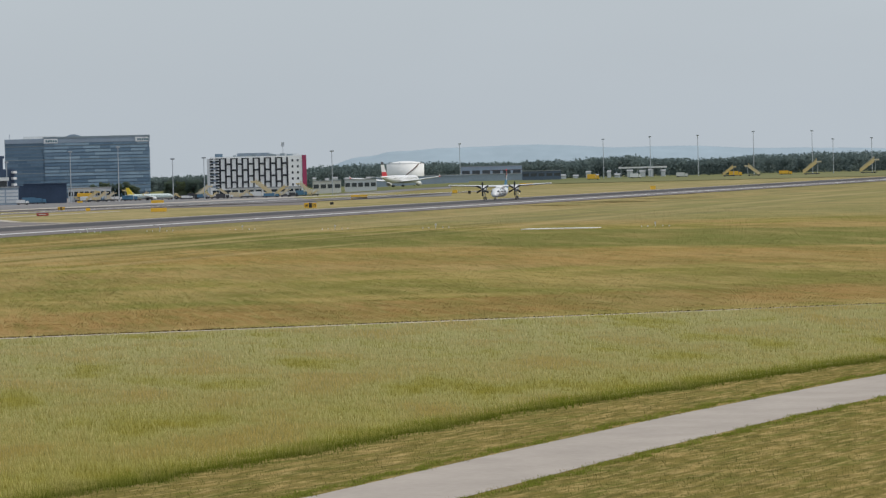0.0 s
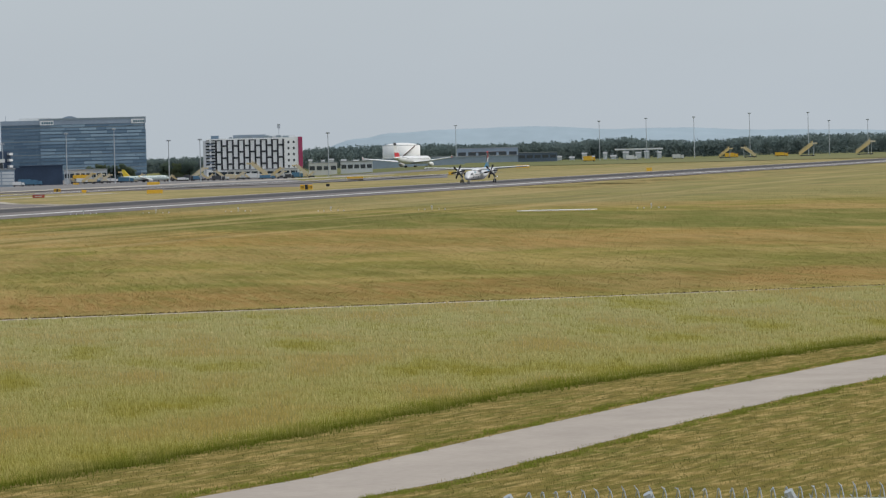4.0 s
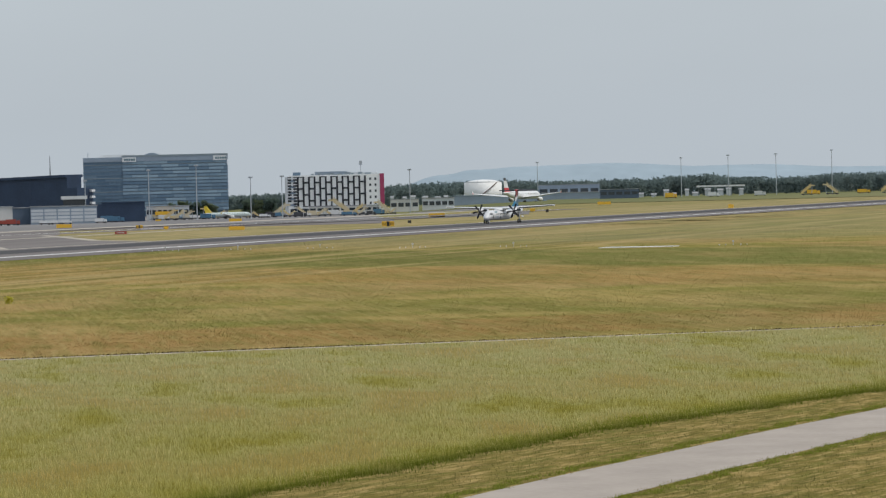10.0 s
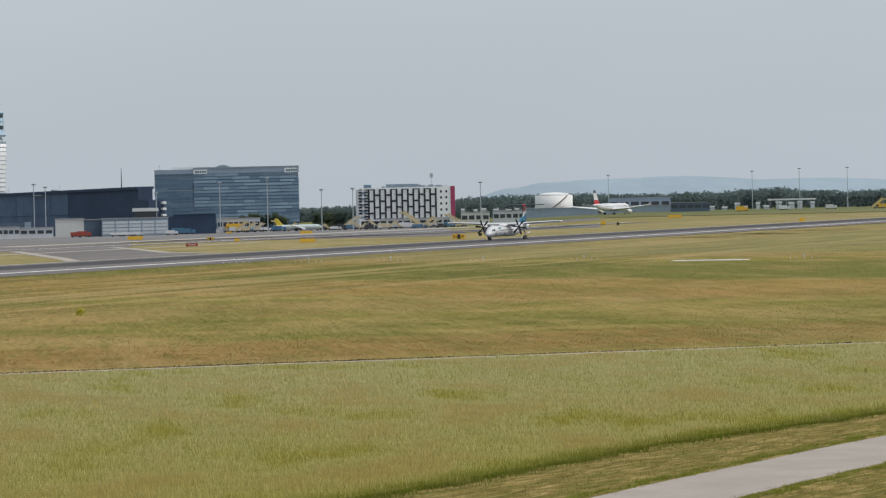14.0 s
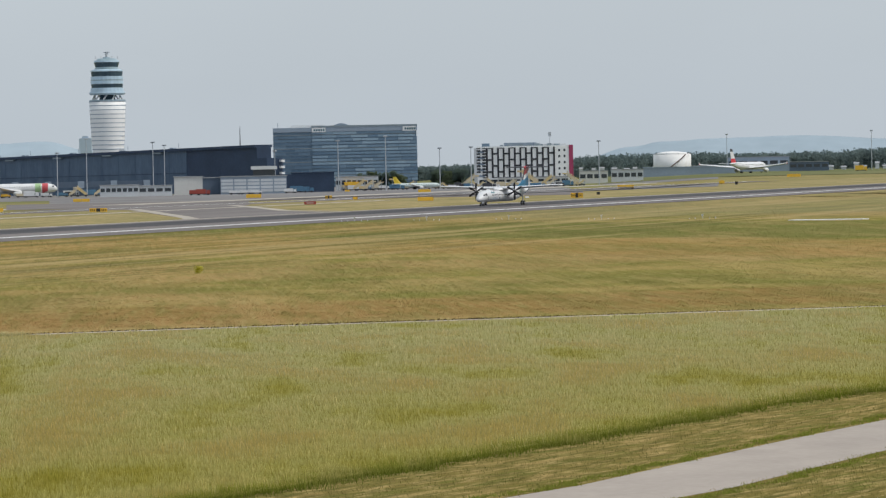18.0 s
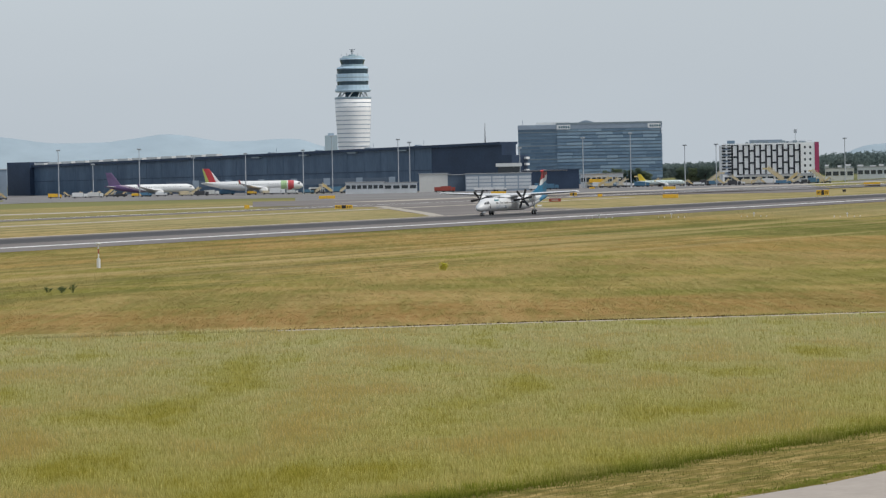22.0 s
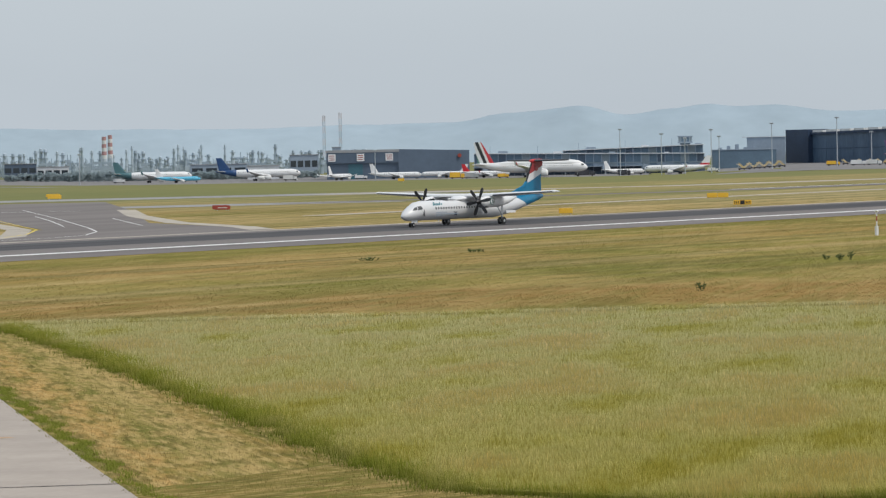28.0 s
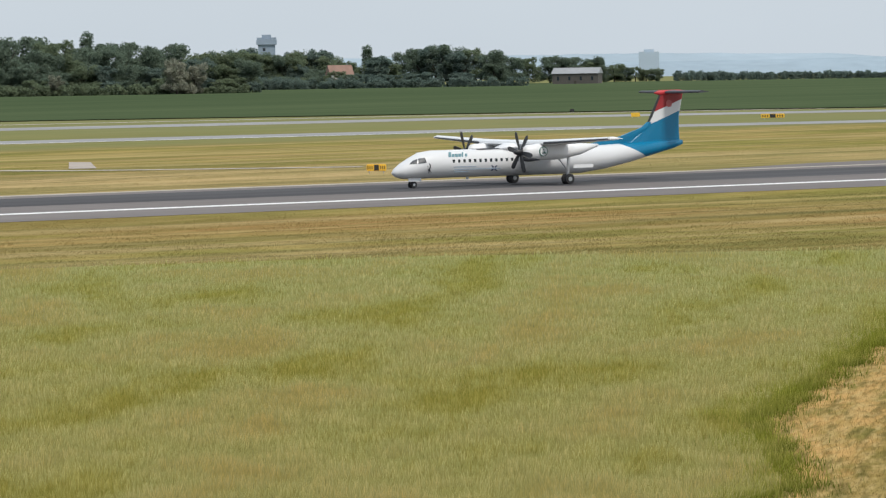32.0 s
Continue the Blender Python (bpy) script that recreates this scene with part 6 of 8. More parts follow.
lattice(49.81, 0.12, 2.0, 1900, False, "red and white lattice antenna mast")
lattice(50.27, 0.136, 1.8, 1920, False, "dark and white lattice antenna mast", REF)
lattice(56.09, 0.49, 2.2, 3600, True, "tall hazy lattice antenna mast")
lattice(56.32, 0.527, 2.2, 3600, True, "tall hazy lattice antenna mast")
hut = far("antenna_hut", 49.62, 1880, label="small dark and white antenna hut", category="hut")
for k in range(5):
    part("wall_panel", boxed(k * 1.4, k * 1.4 + 1.38, 0, 3, 0, 2.6), M["offwhite"] if k % 2 else M["dark"], hut)
ws = far("windsock", 48.42, 1500, label="dark windsock drooping from a pole", category="windsock")
part("pole", rodded((0.8, 0, 0), (0.8, 0, 7.0), 0.1, seg=6), M["galv"], ws)
part("sock", rodded((0.8, 0, 6.8), (-1.0, 0, 8.2), 0.25, 0.6, seg=10), M["dark"], ws)


# ---- signs and markers along the runway ----
def sign(x, y, w, h, kind):
    """A low lit guidance sign facing the mound; y2: two yellow cabinets, k: black and yellow, r: red, b: small black."""
    name = {"y": "yellow_sign", "y2": "yellow_sign", "k": "guidance_sign", "r": "red_sign", "b": "marker_board"}[kind]
    lab = {"y": "yellow airfield guidance sign seen from behind", "y2": "long yellow airfield sign in two cabinets", "k": "yellow and black lettered airfield guidance sign", "r": "dark red mandatory airfield sign", "b": "small black taxiway marker board"}[kind]
    e = base(name, x, y, G(x, y), -math.degrees(math.atan2(x, y)), label=lab, category="airfield sign", group="airfield signs")
    m = {"y": M["sign_yellow"], "y2": M["sign_yellow"], "k": M["sign_yellow"], "r": M["sign_red"], "b": M["black"]}[kind]
    n = 2 if kind == "y2" else 1
    for i in range(n):
        a, b = -w / 2 + w * i / n, -w / 2 + w * (i + 1) / n
        part("cabinet", boxed(a + 0.03, b - 0.03, -0.15, 0.15, 0.25, 0.25 + h, bev=0.06), m, e)
        for q in (a + 0.15 * (b - a), b - 0.15 * (b - a)):
            part("leg", rodded((q, 0, 0), (q, 0, 0.27), 0.05, seg=6), M["galv"], e)
    if kind == "k":
        part("black_panel", boxed(-w * 0.12, w * 0.12, -0.17, -0.15, 0.3, 0.2 + h), M["black"], e)
        for s in (-0.42, -0.32, -0.22, 0.2, 0.3, 0.4):
            part("writing_bar", boxed(w * s - 0.02 * w, w * s + 0.025 * w, -0.165, -0.152, 0.25 + h * 0.25, 0.25 + h * 0.75), M["black"], e)
    if kind == "r":
        part("writing_bar", boxed(-w * 0.3, w * 0.3, -0.165, -0.152, 0.25 + h * 0.4, 0.25 + h * 0.6), M["offwhite"], e)


sign(701, 422, 6.25, 1.02, "y2")
sign(642, 347, 3.85, 0.81, "y2")
sign(507, 299, 2.04, 0.74, "y")
sign(565, 301, 2.85, 0.71, "k")
sign(736, 569, 3.36, 0.90, "y")
sign(568, 403, 2.71, 0.70, "r")
sign(1066, 688, 2.11, 0.88, "y")
sign(694, 583, 6.04, 1.01, "y2")
sign(603, 595, 3.77, 0.82, "k")
sign(550, 574, 0.99, 0.70, "b")
sign(493, 483, 1.05, 0.70, "y")
sign(573, 407, 2.93, 0.70, "r")
sign(769, 595, 3.51, 0.70, "y")
sign(521, 620, 2.02, 0.90, "y")
sign(509, 566, 4.86, 0.85, "k")
sign(583, 716, 1.03, 0.70, "b")
sign(521, 447, 4.96, 0.76, "r")
sign(705, 592, 5.88, 0.89, "y2")
sign(238, 323, 2.12, 0.70, "k")
sign(582, 715, 1.02, 0.70, "b")
sign(1484, 406, 5.98, 1.28, "y2")
sign(1054, 302, 3.05, 1.22, "k")
sign(1143, 321, 0.99, 0.70, "b")
sign(1495, 295, 1.90, 1.27, "y")
sign(989, 355, 2.92, 0.73, "r")
sign(898, 376, 4.06, 0.81, "k")
sign(933, 417, 1.28, 0.85, "y")
sign(1242, 526, 5.25, 0.94, "y2")
sign(1070, 307, 2.47, 1.08, "k")
sign(1902, 663, 2.80, 0.84, "y")
sign(1173, 415, 2.07, 0.86, "k")
sign(1039, 340, 3.95, 0.91, "y")
sign(1300, 487, 5.01, 1.16, "y")
sign(1117, 387, 1.31, 0.70, "y")
sign(1603, 525, 5.15, 1.17, "y")
sign(1989, 457, 6.80, 1.42, "y2")
sign(1570, 390, 2.02, 1.12, "y")
sign(1484, 363, 1.06, 1.06, "b")


def approach_light(x, y):
    e = base("approach_light", x, y, 0, -math.degrees(math.atan2(x, y)), label="small white frangible approach light on a bar", category="light", group="approach lights")
    part("post", rodded((0, 0, 0), (0, 0, 0.5), 0.06, seg=6), M["offwhite"], e)
    part("lamp_head", boxed(-0.15, 0.15, -0.12, 0.12, 0.48, 0.74, bev=0.04), M["white"], e)
    for k in (-2.2, -1.2, 1.2, 2.2):
        part("side_lamp", rodded((k, 0, 0), (k, 0, 0.2), 0.09, 0.07, 6), M["offwhite"], e)


for p in ((695, 241), (691, 226), (690.5, 210.5), (674.6, 189), (664, 168.4), (634.6, 125)):
    approach_light(*p)
slab = part("concrete_slab", boxed(-2.5, 2.5, -6, 6, -0.1, 0.1), M["line"])
slab.location = W(631, 139.5)
tagged(slab, "long white concrete slab in the grass", "slab", kind="structure")
ribbon("field_track", [(222, 392), (227.3, 376.7), (230.4, 367.9), (234.3, 362.9), (240.5, 357.2), (253, 345.9)], 3.5, 0.05, M["pale"], label="thin pale track in the dry grass", category="track", kind="structure")
sheet("concrete_pad", [(253.2, 404.1), (254.2, 401.0), (237.3, 373.1), (234.6, 374.5)], 0.06, M["concrete"], label="pale concrete pad beyond the runway", category="pad", kind="structure")

mp = base("marker_post", 384.5, 189, 0, -64, label="white marker post with red bands and ring", category="marker post")
for k in range(5):
    part("post_section", rodded((0, 0, 0.5 * k), (0, 0, 0.5 * k + 0.5), 0.13 if k < 2 else 0.07, seg=10), M["white"] if k % 2 == 0 or k < 2 else M["sign_red"], mp)
part("foot_board", boxed(-0.2, 0.2, -0.06, 0.06, 0, 0.95), M["white"], mp)
part("ring", lathe(bmesh.new(), [(0.2, 2.45), (0.26, 2.5), (0.26, 2.58), (0.2, 2.62)], 12), M["offwhite"], mp)
ps = base("boundary_post", 178.9, 185.4, 0, -44, label="short black and white boundary post", category="post")
for k in range(4):
    part("post_section", rodded((0, 0, 0.2 * k), (0, 0, 0.2 * k + 0.2), 0.07, seg=8), M["white"] if k % 2 else M["black"], ps)

# stop board by the service road
sb = base("stop_board", 174.6, 173.0, 0, -45.3, label="red stop sign board with white writing on legs", category="sign")
part("board", boxed(-0.55, 1.05, -0.03, 0.03, 0.35, 0.98), M["white"], sb)
red_b = part("red_field", boxed(-0.5, 1.0, -0.045, -0.032, 0.40, 0.93), mat("stop_red", (0.45, 0.02, 0.03), 0.5), sb)
octo = part("octagon", rodded((-0.62, -0.05, 0.72), (-0.62, 0.0, 0.72), 0.46, seg=8), M["white"], sb)
part("octagon_field", rodded((-0.62, -0.06, 0.72), (-0.62, -0.02, 0.72), 0.40, seg=8), mat("stop_octagon_red", (0.45, 0.02, 0.03), 0.5), octo)
word = bpy.data.curves.new("stop_word", "FONT")
word.body, word.size, word.extrude, word.align_x, word.align_y = "STOP", 0.28, 0.003, "CENTER", "CENTER"
word.materials.append(M["white"])
wob = new("stop_word", word)
wob.parent = octo
wob.matrix_basis = pose(-0.62, -0.065, 0.72, 90, 0, 0)
for z, a, b in ((0.76, -0.15, 0.95), (0.58, 0.05, 0.85)):
    part("writing_bar", boxed(a, b, -0.052, -0.046, z - 0.05, z + 0.05), M["white"], red_b)
for x in (-0.45, 0.9):
    part("leg", rodded((x, 0.05, -0.05), (x, 0.05, 0.95), 0.035, seg=8), M["galv"], sb)

sb.scale, ps.scale = (0.87, 0.87, 0.87), (0.8, 0.8, 0.8)


# ---- razor-wire fence at the foot of the viewers' mound ----
def fence():
    e = base("wire_fence", 0, 0, 0, label="galvanised fence with slanted arms and razor wire coil", category="fence")
    d = 15.0
    azs = [77.0 + k * 0.68 * 2.9 for k in range(5)]
    pts = [Vector((*pol(a, d), 0)) for a in azs]
    top = ez(-5.20, d)
    for a, p in zip(azs, pts):
        g = G(p.x, p.y)
        part("post", rodded((p.x, p.y, g - 0.3), (p.x, p.y, top - 0.05), 0.03, seg=8), M["galv"], e)
        part("arm", rodded((p.x, p.y, top - 0.06), (p.x - 0.05, p.y + 0.06, top + 0.085), 0.022, 0.018, 8), M["galv"], e)
    for h in (-0.9, -0.6, -0.3, -0.02, 0.05):
        bm = bmesh.new()
        for p, q in zip(pts, pts[1:]):
            rod(bm, (p.x, p.y, top + h), (q.x, q.y, top + h), 0.003, seg=4)
        part("strand", bm, M["galv"], e)
    bm = bmesh.new()
    prev, N = None, 620
    for i in range(N):
        u = i / (N - 1) * (len(pts) - 1)
        k = min(int(u), len(pts) - 2)
        c = pts[k].lerp(pts[k + 1], u - k)
        a = i * 0.42
        away = Vector((c.x, c.y, 0)).normalized()
        v = Vector((c.x, c.y, top + 0.02)) + Vector((0, 0, 1)) * math.sin(a) * 0.075 + away * math.cos(a) * 0.075
        if prev:
            rod(bm, prev, v, 0.0025, seg=3)
            if i % 3 == 0:
                rod(bm, v, v + Vector((0.012 * math.cos(i), 0.01, 0.018 * math.sin(i * 1.7))), 0.004, 0.001, 3)
        prev = v
    part("razor_coil", bm, M["galv"], e)


fence()


# ---- vegetation ----
def np_mesh(name, verts, tris, material):
    me = bpy.data.meshes.new(name)
    me.vertices.add(len(verts))
    me.vertices.foreach_set("co", np.asarray(verts, np.float32).ravel())
    me.loops.add(len(tris) * 3)
    me.loops.foreach_set("vertex_index", np.asarray(tris, np.int32).ravel())
    me.polygons.add(len(tris))
    me.polygons.foreach_set("loop_start", np.arange(0, len(tris) * 3, 3, dtype=np.int32))
    me.update(calc_edges=True)
    me.materials.append(material)
    return new(name, me)


def grass_mat(name, low, tips, var_scale=0.12, rough=0.95, foot=0.3, view=20.0, wide=None):
    """Blades: darker green foot, paler seed heads, patches of tint several metres wide and a tint for each blade.
    With wide, a tint, the meadow takes that tint along its path side and turns paler and bluer farther out."""
    m = bpy.data.materials.new(name)
    m.use_nodes = True
    n, l = m.node_tree.nodes, m.node_tree.links
    b = n["Principled BSDF"]
    b.inputs["Roughness"].default_value, b.inputs["Specular IOR Level"].default_value = rough, 0.0
    tc, geo = n.new("ShaderNodeTexCoord"), n.new("ShaderNodeNewGeometry")
    mp, t1, t2 = n.new("ShaderNodeMapping"), n.new("ShaderNodeTexNoise"), n.new("ShaderNodeTexNoise")
    mp.vector_type, mp.inputs["Rotation"].default_value, mp.inputs["Scale"].default_value = "TEXTURE", (0, 0, radians(view)), (1.9, 0.65, 1)
    t1.inputs["Scale"].default_value, t2.inputs["Scale"].default_value = var_scale, var_scale * 5
    t1.inputs["Detail"].default_value, t2.inputs["Detail"].default_value = 5, 3
    for t in (t1, t2):
        l.new(mp.outputs[0], t.inputs[0])
    l.new(tc.outputs["Object"], mp.inputs[0])
    s1, s2 = n.new("ShaderNodeMath"), n.new("ShaderNodeMath")
    s1.operation, s1.inputs[1].default_value = "MULTIPLY_ADD", 0.24
    s2.operation, s2.inputs[1].default_value = "MULTIPLY_ADD", 0.30
    big = n.new("ShaderNodeMath")
    big.operation, big.inputs[1].default_value, big.inputs[2].default_value = "MULTIPLY_ADD", *((1.08, -0.03) if wide else (0.95, 0.02))
    l.new(t1.outputs[0], big.inputs[0])
    l.new(geo.outputs["Random Per Island"], s1.inputs[0]), l.new(big.outputs[0], s1.inputs[2])
    l.new(t2.outputs[0], s2.inputs[0]), l.new(s1.outputs[0], s2.inputs[2])
    ramp = n.new("ShaderNodeValToRGB")
    for k, (p, c) in enumerate(zip((0.52, 0.68, 0.84, 1.0), tips)):
        e = ramp.color_ramp.elements[k] if k < 2 else ramp.color_ramp.elements.new(p)
        e.position, e.color = p, (*c, 1)
    l.new(s2.outputs[0], ramp.inputs[0])
    # low colour: green stems, darkened further for shade deep between the blades
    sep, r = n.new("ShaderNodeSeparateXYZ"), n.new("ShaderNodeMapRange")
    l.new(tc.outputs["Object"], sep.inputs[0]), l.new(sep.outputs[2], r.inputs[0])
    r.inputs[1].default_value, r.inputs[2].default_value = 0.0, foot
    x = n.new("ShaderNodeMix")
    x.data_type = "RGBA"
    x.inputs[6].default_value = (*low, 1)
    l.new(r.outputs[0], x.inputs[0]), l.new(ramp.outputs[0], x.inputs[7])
    tone, sc = n.new("ShaderNodeMapRange"), n.new("ShaderNodeVectorMath")
    tone.inputs[3].default_value, tone.inputs[4].default_value, sc.operation = 0.68, 1.28, "SCALE"
    l.new(geo.outputs["Random Per Island"], tone.inputs[0]), l.new(x.outputs[2], sc.inputs[0]), l.new(tone.outputs[0], sc.inputs["Scale"])
    last = sc.outputs[0]
    if wide:
        along, outward, hue, mul = n.new("ShaderNodeVectorMath"), n.new("ShaderNodeMapRange"), n.new("ShaderNodeMix"), n.new("ShaderNodeVectorMath")
        patchy = n.new("ShaderNodeMath")
        along.operation, along.inputs[1].default_value = "DOT_PRODUCT", (0.78, 0.62, 0)
        patchy.operation, patchy.inputs[1].default_value = "MULTIPLY_ADD", 60
        l.new(tc.outputs["Object"], along.inputs[0]), l.new(t1.outputs[0], patchy.inputs[0]), l.new(along.outputs["Value"], patchy.inputs[2])
        outward.inputs[1].default_value, outward.inputs[2].default_value = 145, 245
        l.new(patchy.outputs[0], outward.inputs[0])
        hue.data_type, hue.inputs[6].default_value, hue.inputs[7].default_value = "RGBA", (*wide, 1), (1.08, 1.09, 1.16, 1)
        l.new(outward.outputs[0], hue.inputs[0])
        mul.operation = "MULTIPLY"
        l.new(last, mul.inputs[0]), l.new(hue.outputs[2], mul.inputs[1])
        last = mul.outputs[0]
    l.new(last, b.inputs["Base Color"])
    return thin_leaf(m, last)


def inside(px, py, poly):
    hit = np.zeros(len(px), bool)
    for (x0, y0), (x1, y1) in zip(poly, poly[1:] + poly[:1]):
        c = (y0 > py) != (y1 > py)
        hit ^= c & (px < (x1 - x0) * (py - y0) / (y1 - y0 + 1e-9) + x0)
    return hit


def near_line(px, py, pts):
    best = np.full(len(px), 1e9)
    for (x0, y0), (x1, y1) in zip(pts, pts[1:]):
        dx, dy = x1 - x0, y1 - y0
        u = np.clip(((px - x0) * dx + (py - y0) * dy) / (dx * dx + dy * dy), 0, 1)
        best = np.minimum(best, np.hypot(px - x0 - u * dx, py - y0 - u * dy))
    return best


def scatter(n, az0, az1, r0, r1, rng):
    """Points whose density falls with distance, so that a far field stays light."""
    az = np.radians(rng.uniform(az0, az1, n))
    r = 1 / rng.uniform(1 / r1, 1 / r0, n)
    return r * np.sin(az), r * np.cos(az), r


def blades(px, py, h, w, lean, rng):
    """Single blades that the wind bends eastwards and away."""
    n = len(px)
    hy = np.hypot(px, py)
    nx, ny = -px / hy + 0.05, -py / hy - 1.0          # the flat of a blade looks between the mound and the sun
    nl = np.hypot(nx, ny)
    nx, ny = nx / nl, ny / nl
    a = np.arctan2(ny, nx) + np.pi / 2 + rng.uniform(-0.9, 0.9, n)
    far_, side = rng.uniform(0.15, 1.0, n), rng.uniform(-0.5, 1.1, n)
    sx, sy = np.cos(a) * w / 2, np.sin(a) * w / 2
    lx, ly = (-far_ * nx - side * ny) * lean * h, (-far_ * ny + side * nx) * lean * h
    v = np.empty((n, 3, 3), np.float32)
    v[:, 0] = np.stack([px - sx, py - sy, np.zeros(n) - 0.01], 1)
    v[:, 1] = np.stack([px + sx, py + sy, np.zeros(n) - 0.01], 1)
    v[:, 2] = np.stack([px + lx, py + ly, h], 1)
    return v.reshape(-1, 3), np.arange(n * 3).reshape(-1, 3)


TALL_EAST = [(188, 149), (158, 119), (131, 93), (122, 84), (110, 73), (100, 62), (99, 54), (104, 48), (116, 44), (139, 40.5), (161, 38), (176, 34.5), (202, 28.5), (300, 6), (302, 4), (264, 52), (238, 86), (192, 145)]
TALL_WEST = [(153, 155), (123, 126), (89, 97), (75, 85), (64, 71), (48, 62), (10, 90), (10, 200), (60, 197), (100, 184), (130, 174)]
SLAB = [(164, 171), (172, 161), (178, 155.5), (186, 155), (240, 88.5), (266, 53.5), (300, 6)]
rng = np.random.default_rng(5)
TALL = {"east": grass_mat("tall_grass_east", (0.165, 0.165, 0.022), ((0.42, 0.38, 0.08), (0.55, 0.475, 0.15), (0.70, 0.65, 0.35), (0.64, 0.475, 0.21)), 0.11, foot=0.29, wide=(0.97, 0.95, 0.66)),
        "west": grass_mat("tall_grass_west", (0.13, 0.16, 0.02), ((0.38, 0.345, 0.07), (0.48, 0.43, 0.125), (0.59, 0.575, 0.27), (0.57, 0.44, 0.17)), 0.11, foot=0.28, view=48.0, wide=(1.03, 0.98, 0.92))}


def thatch(poly, material, label):
    """The dense body of the tall grass, out of which the seed heads stand."""
    bm = bmesh.new()
    cx, cy = sum(p[0] for p in poly) / len(poly), sum(p[1] for p in poly) / len(poly)
    top = [bm.verts.new((x, y, 0.12)) for x, y in poly]
    low = [bm.verts.new((x, y, -0.05)) for x, y in poly]
    bm.faces.new(top)
    for a in range(len(poly)):
        b = (a + 1) % len(poly)
        bm.faces.new((top[a], top[b], low[b], low[a]))
    bmesh.ops.recalc_face_normals(bm, faces=bm.faces[:])
    tagged(part("grass_thatch", bm, material), label, "grass", kind="stuff")


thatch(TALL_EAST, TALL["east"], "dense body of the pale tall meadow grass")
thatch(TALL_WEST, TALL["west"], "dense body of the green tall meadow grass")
for side, poly, n, lab in (("east", TALL_EAST, 950000, "tall wind-combed meadow grass with pale seed heads"), ("west", TALL_WEST, 480000, "tall green meadow grass beside the mown strip")):
    xs, ys = [p[0] for p in poly], [p[1] for p in poly]
    azs = [math.degrees(math.atan2(x, y)) for x, y in poly]
    X, Y, R = scatter(n, max(30, min(azs)), min(84.5, max(azs)), 84, 305, rng)
    keep = inside(X, Y, poly)
    X, Y, R = X[keep], Y[keep], R[keep]
    clump = np.array([0.0]) if len(X) == 0 else 0.5 + 0.5 * np.sin(X * 1.7 + 2 * np.sin(Y * 0.9)) * np.sin(Y * 1.3 + 1.5 * np.sin(X * 0.7))
    H = rng.uniform(0.2, 0.46, len(X)) * (0.7 + 0.4 * clump)
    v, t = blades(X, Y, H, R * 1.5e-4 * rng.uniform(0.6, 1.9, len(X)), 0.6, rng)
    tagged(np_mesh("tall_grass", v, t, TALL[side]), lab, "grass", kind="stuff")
# lush ragged edge of the tall grass
def edge_points(lines, per_m, spread, gap):
    ex, ey = [], []
    for line in lines:
        for (x0, y0), (x1, y1) in zip(line, line[1:]):
            k = int(math.hypot(x1 - x0, y1 - y0) * per_m)
            u = rng.uniform(0, 1, k)
            x, y = x0 + (x1 - x0) * u, y0 + (y1 - y0) * u
            d = rng.normal(0, spread, k) + 0.2 * np.sin(x * 1.1 + y * 0.7) + 0.15 * np.sin(x * 2.9 - y * 2.3)
            ln = math.hypot(x1 - x0, y1 - y0)
            ok = rng.uniform(0, 1, k) > gap * (0.5 + 0.5 * np.sin(x * 0.53 + 1.7 * np.sin(y * 0.31)))
            ex.append((x - d * (y1 - y0) / ln)[ok]), ey.append((y + d * (x1 - x0) / ln)[ok])
    return np.concatenate(ex), np.concatenate(ey)


LUSH = grass_mat("lush_grass", (0.22, 0.25, 0.04), ((0.22, 0.265, 0.042), (0.28, 0.31, 0.055), (0.36, 0.355, 0.085), (0.42, 0.38, 0.12)), 0.5)
# the rim's low colour is green with shade at its foot painted in
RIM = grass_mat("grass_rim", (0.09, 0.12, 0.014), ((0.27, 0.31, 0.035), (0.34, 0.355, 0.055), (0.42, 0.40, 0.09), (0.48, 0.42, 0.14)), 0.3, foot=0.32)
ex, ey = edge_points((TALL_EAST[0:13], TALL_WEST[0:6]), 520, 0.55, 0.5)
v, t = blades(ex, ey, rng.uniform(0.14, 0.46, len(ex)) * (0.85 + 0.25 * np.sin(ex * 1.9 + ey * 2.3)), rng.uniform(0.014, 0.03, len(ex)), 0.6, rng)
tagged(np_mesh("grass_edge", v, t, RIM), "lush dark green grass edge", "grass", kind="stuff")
# tufts that creep over the edges of the path
sides = []
for s in (-1, 1):
    line = []
    for (x0, y0), (x1, y1) in zip(PATHLINE, PATHLINE[1:]):
        ln = math.hypot(x1 - x0, y1 - y0)
        for q in (0, 1):
            line.append((x0 + (x1 - x0) * q - s * 3.0 * (y1 - y0) / ln, y0 + (y1 - y0) * q + s * 3.0 * (x1 - x0) / ln))
    sides.append(line)
ex, ey = edge_points(sides, 230, 0.16, 0.55)
v, t = blades(ex, ey, rng.uniform(0.03, 0.15, len(ex)), rng.uniform(0.015, 0.035, len(ex)), 0.7, rng)
tagged(np_mesh("path_edge_grass", v, t, LUSH), "ragged green tufts along the path edges", "grass", kind="stuff")
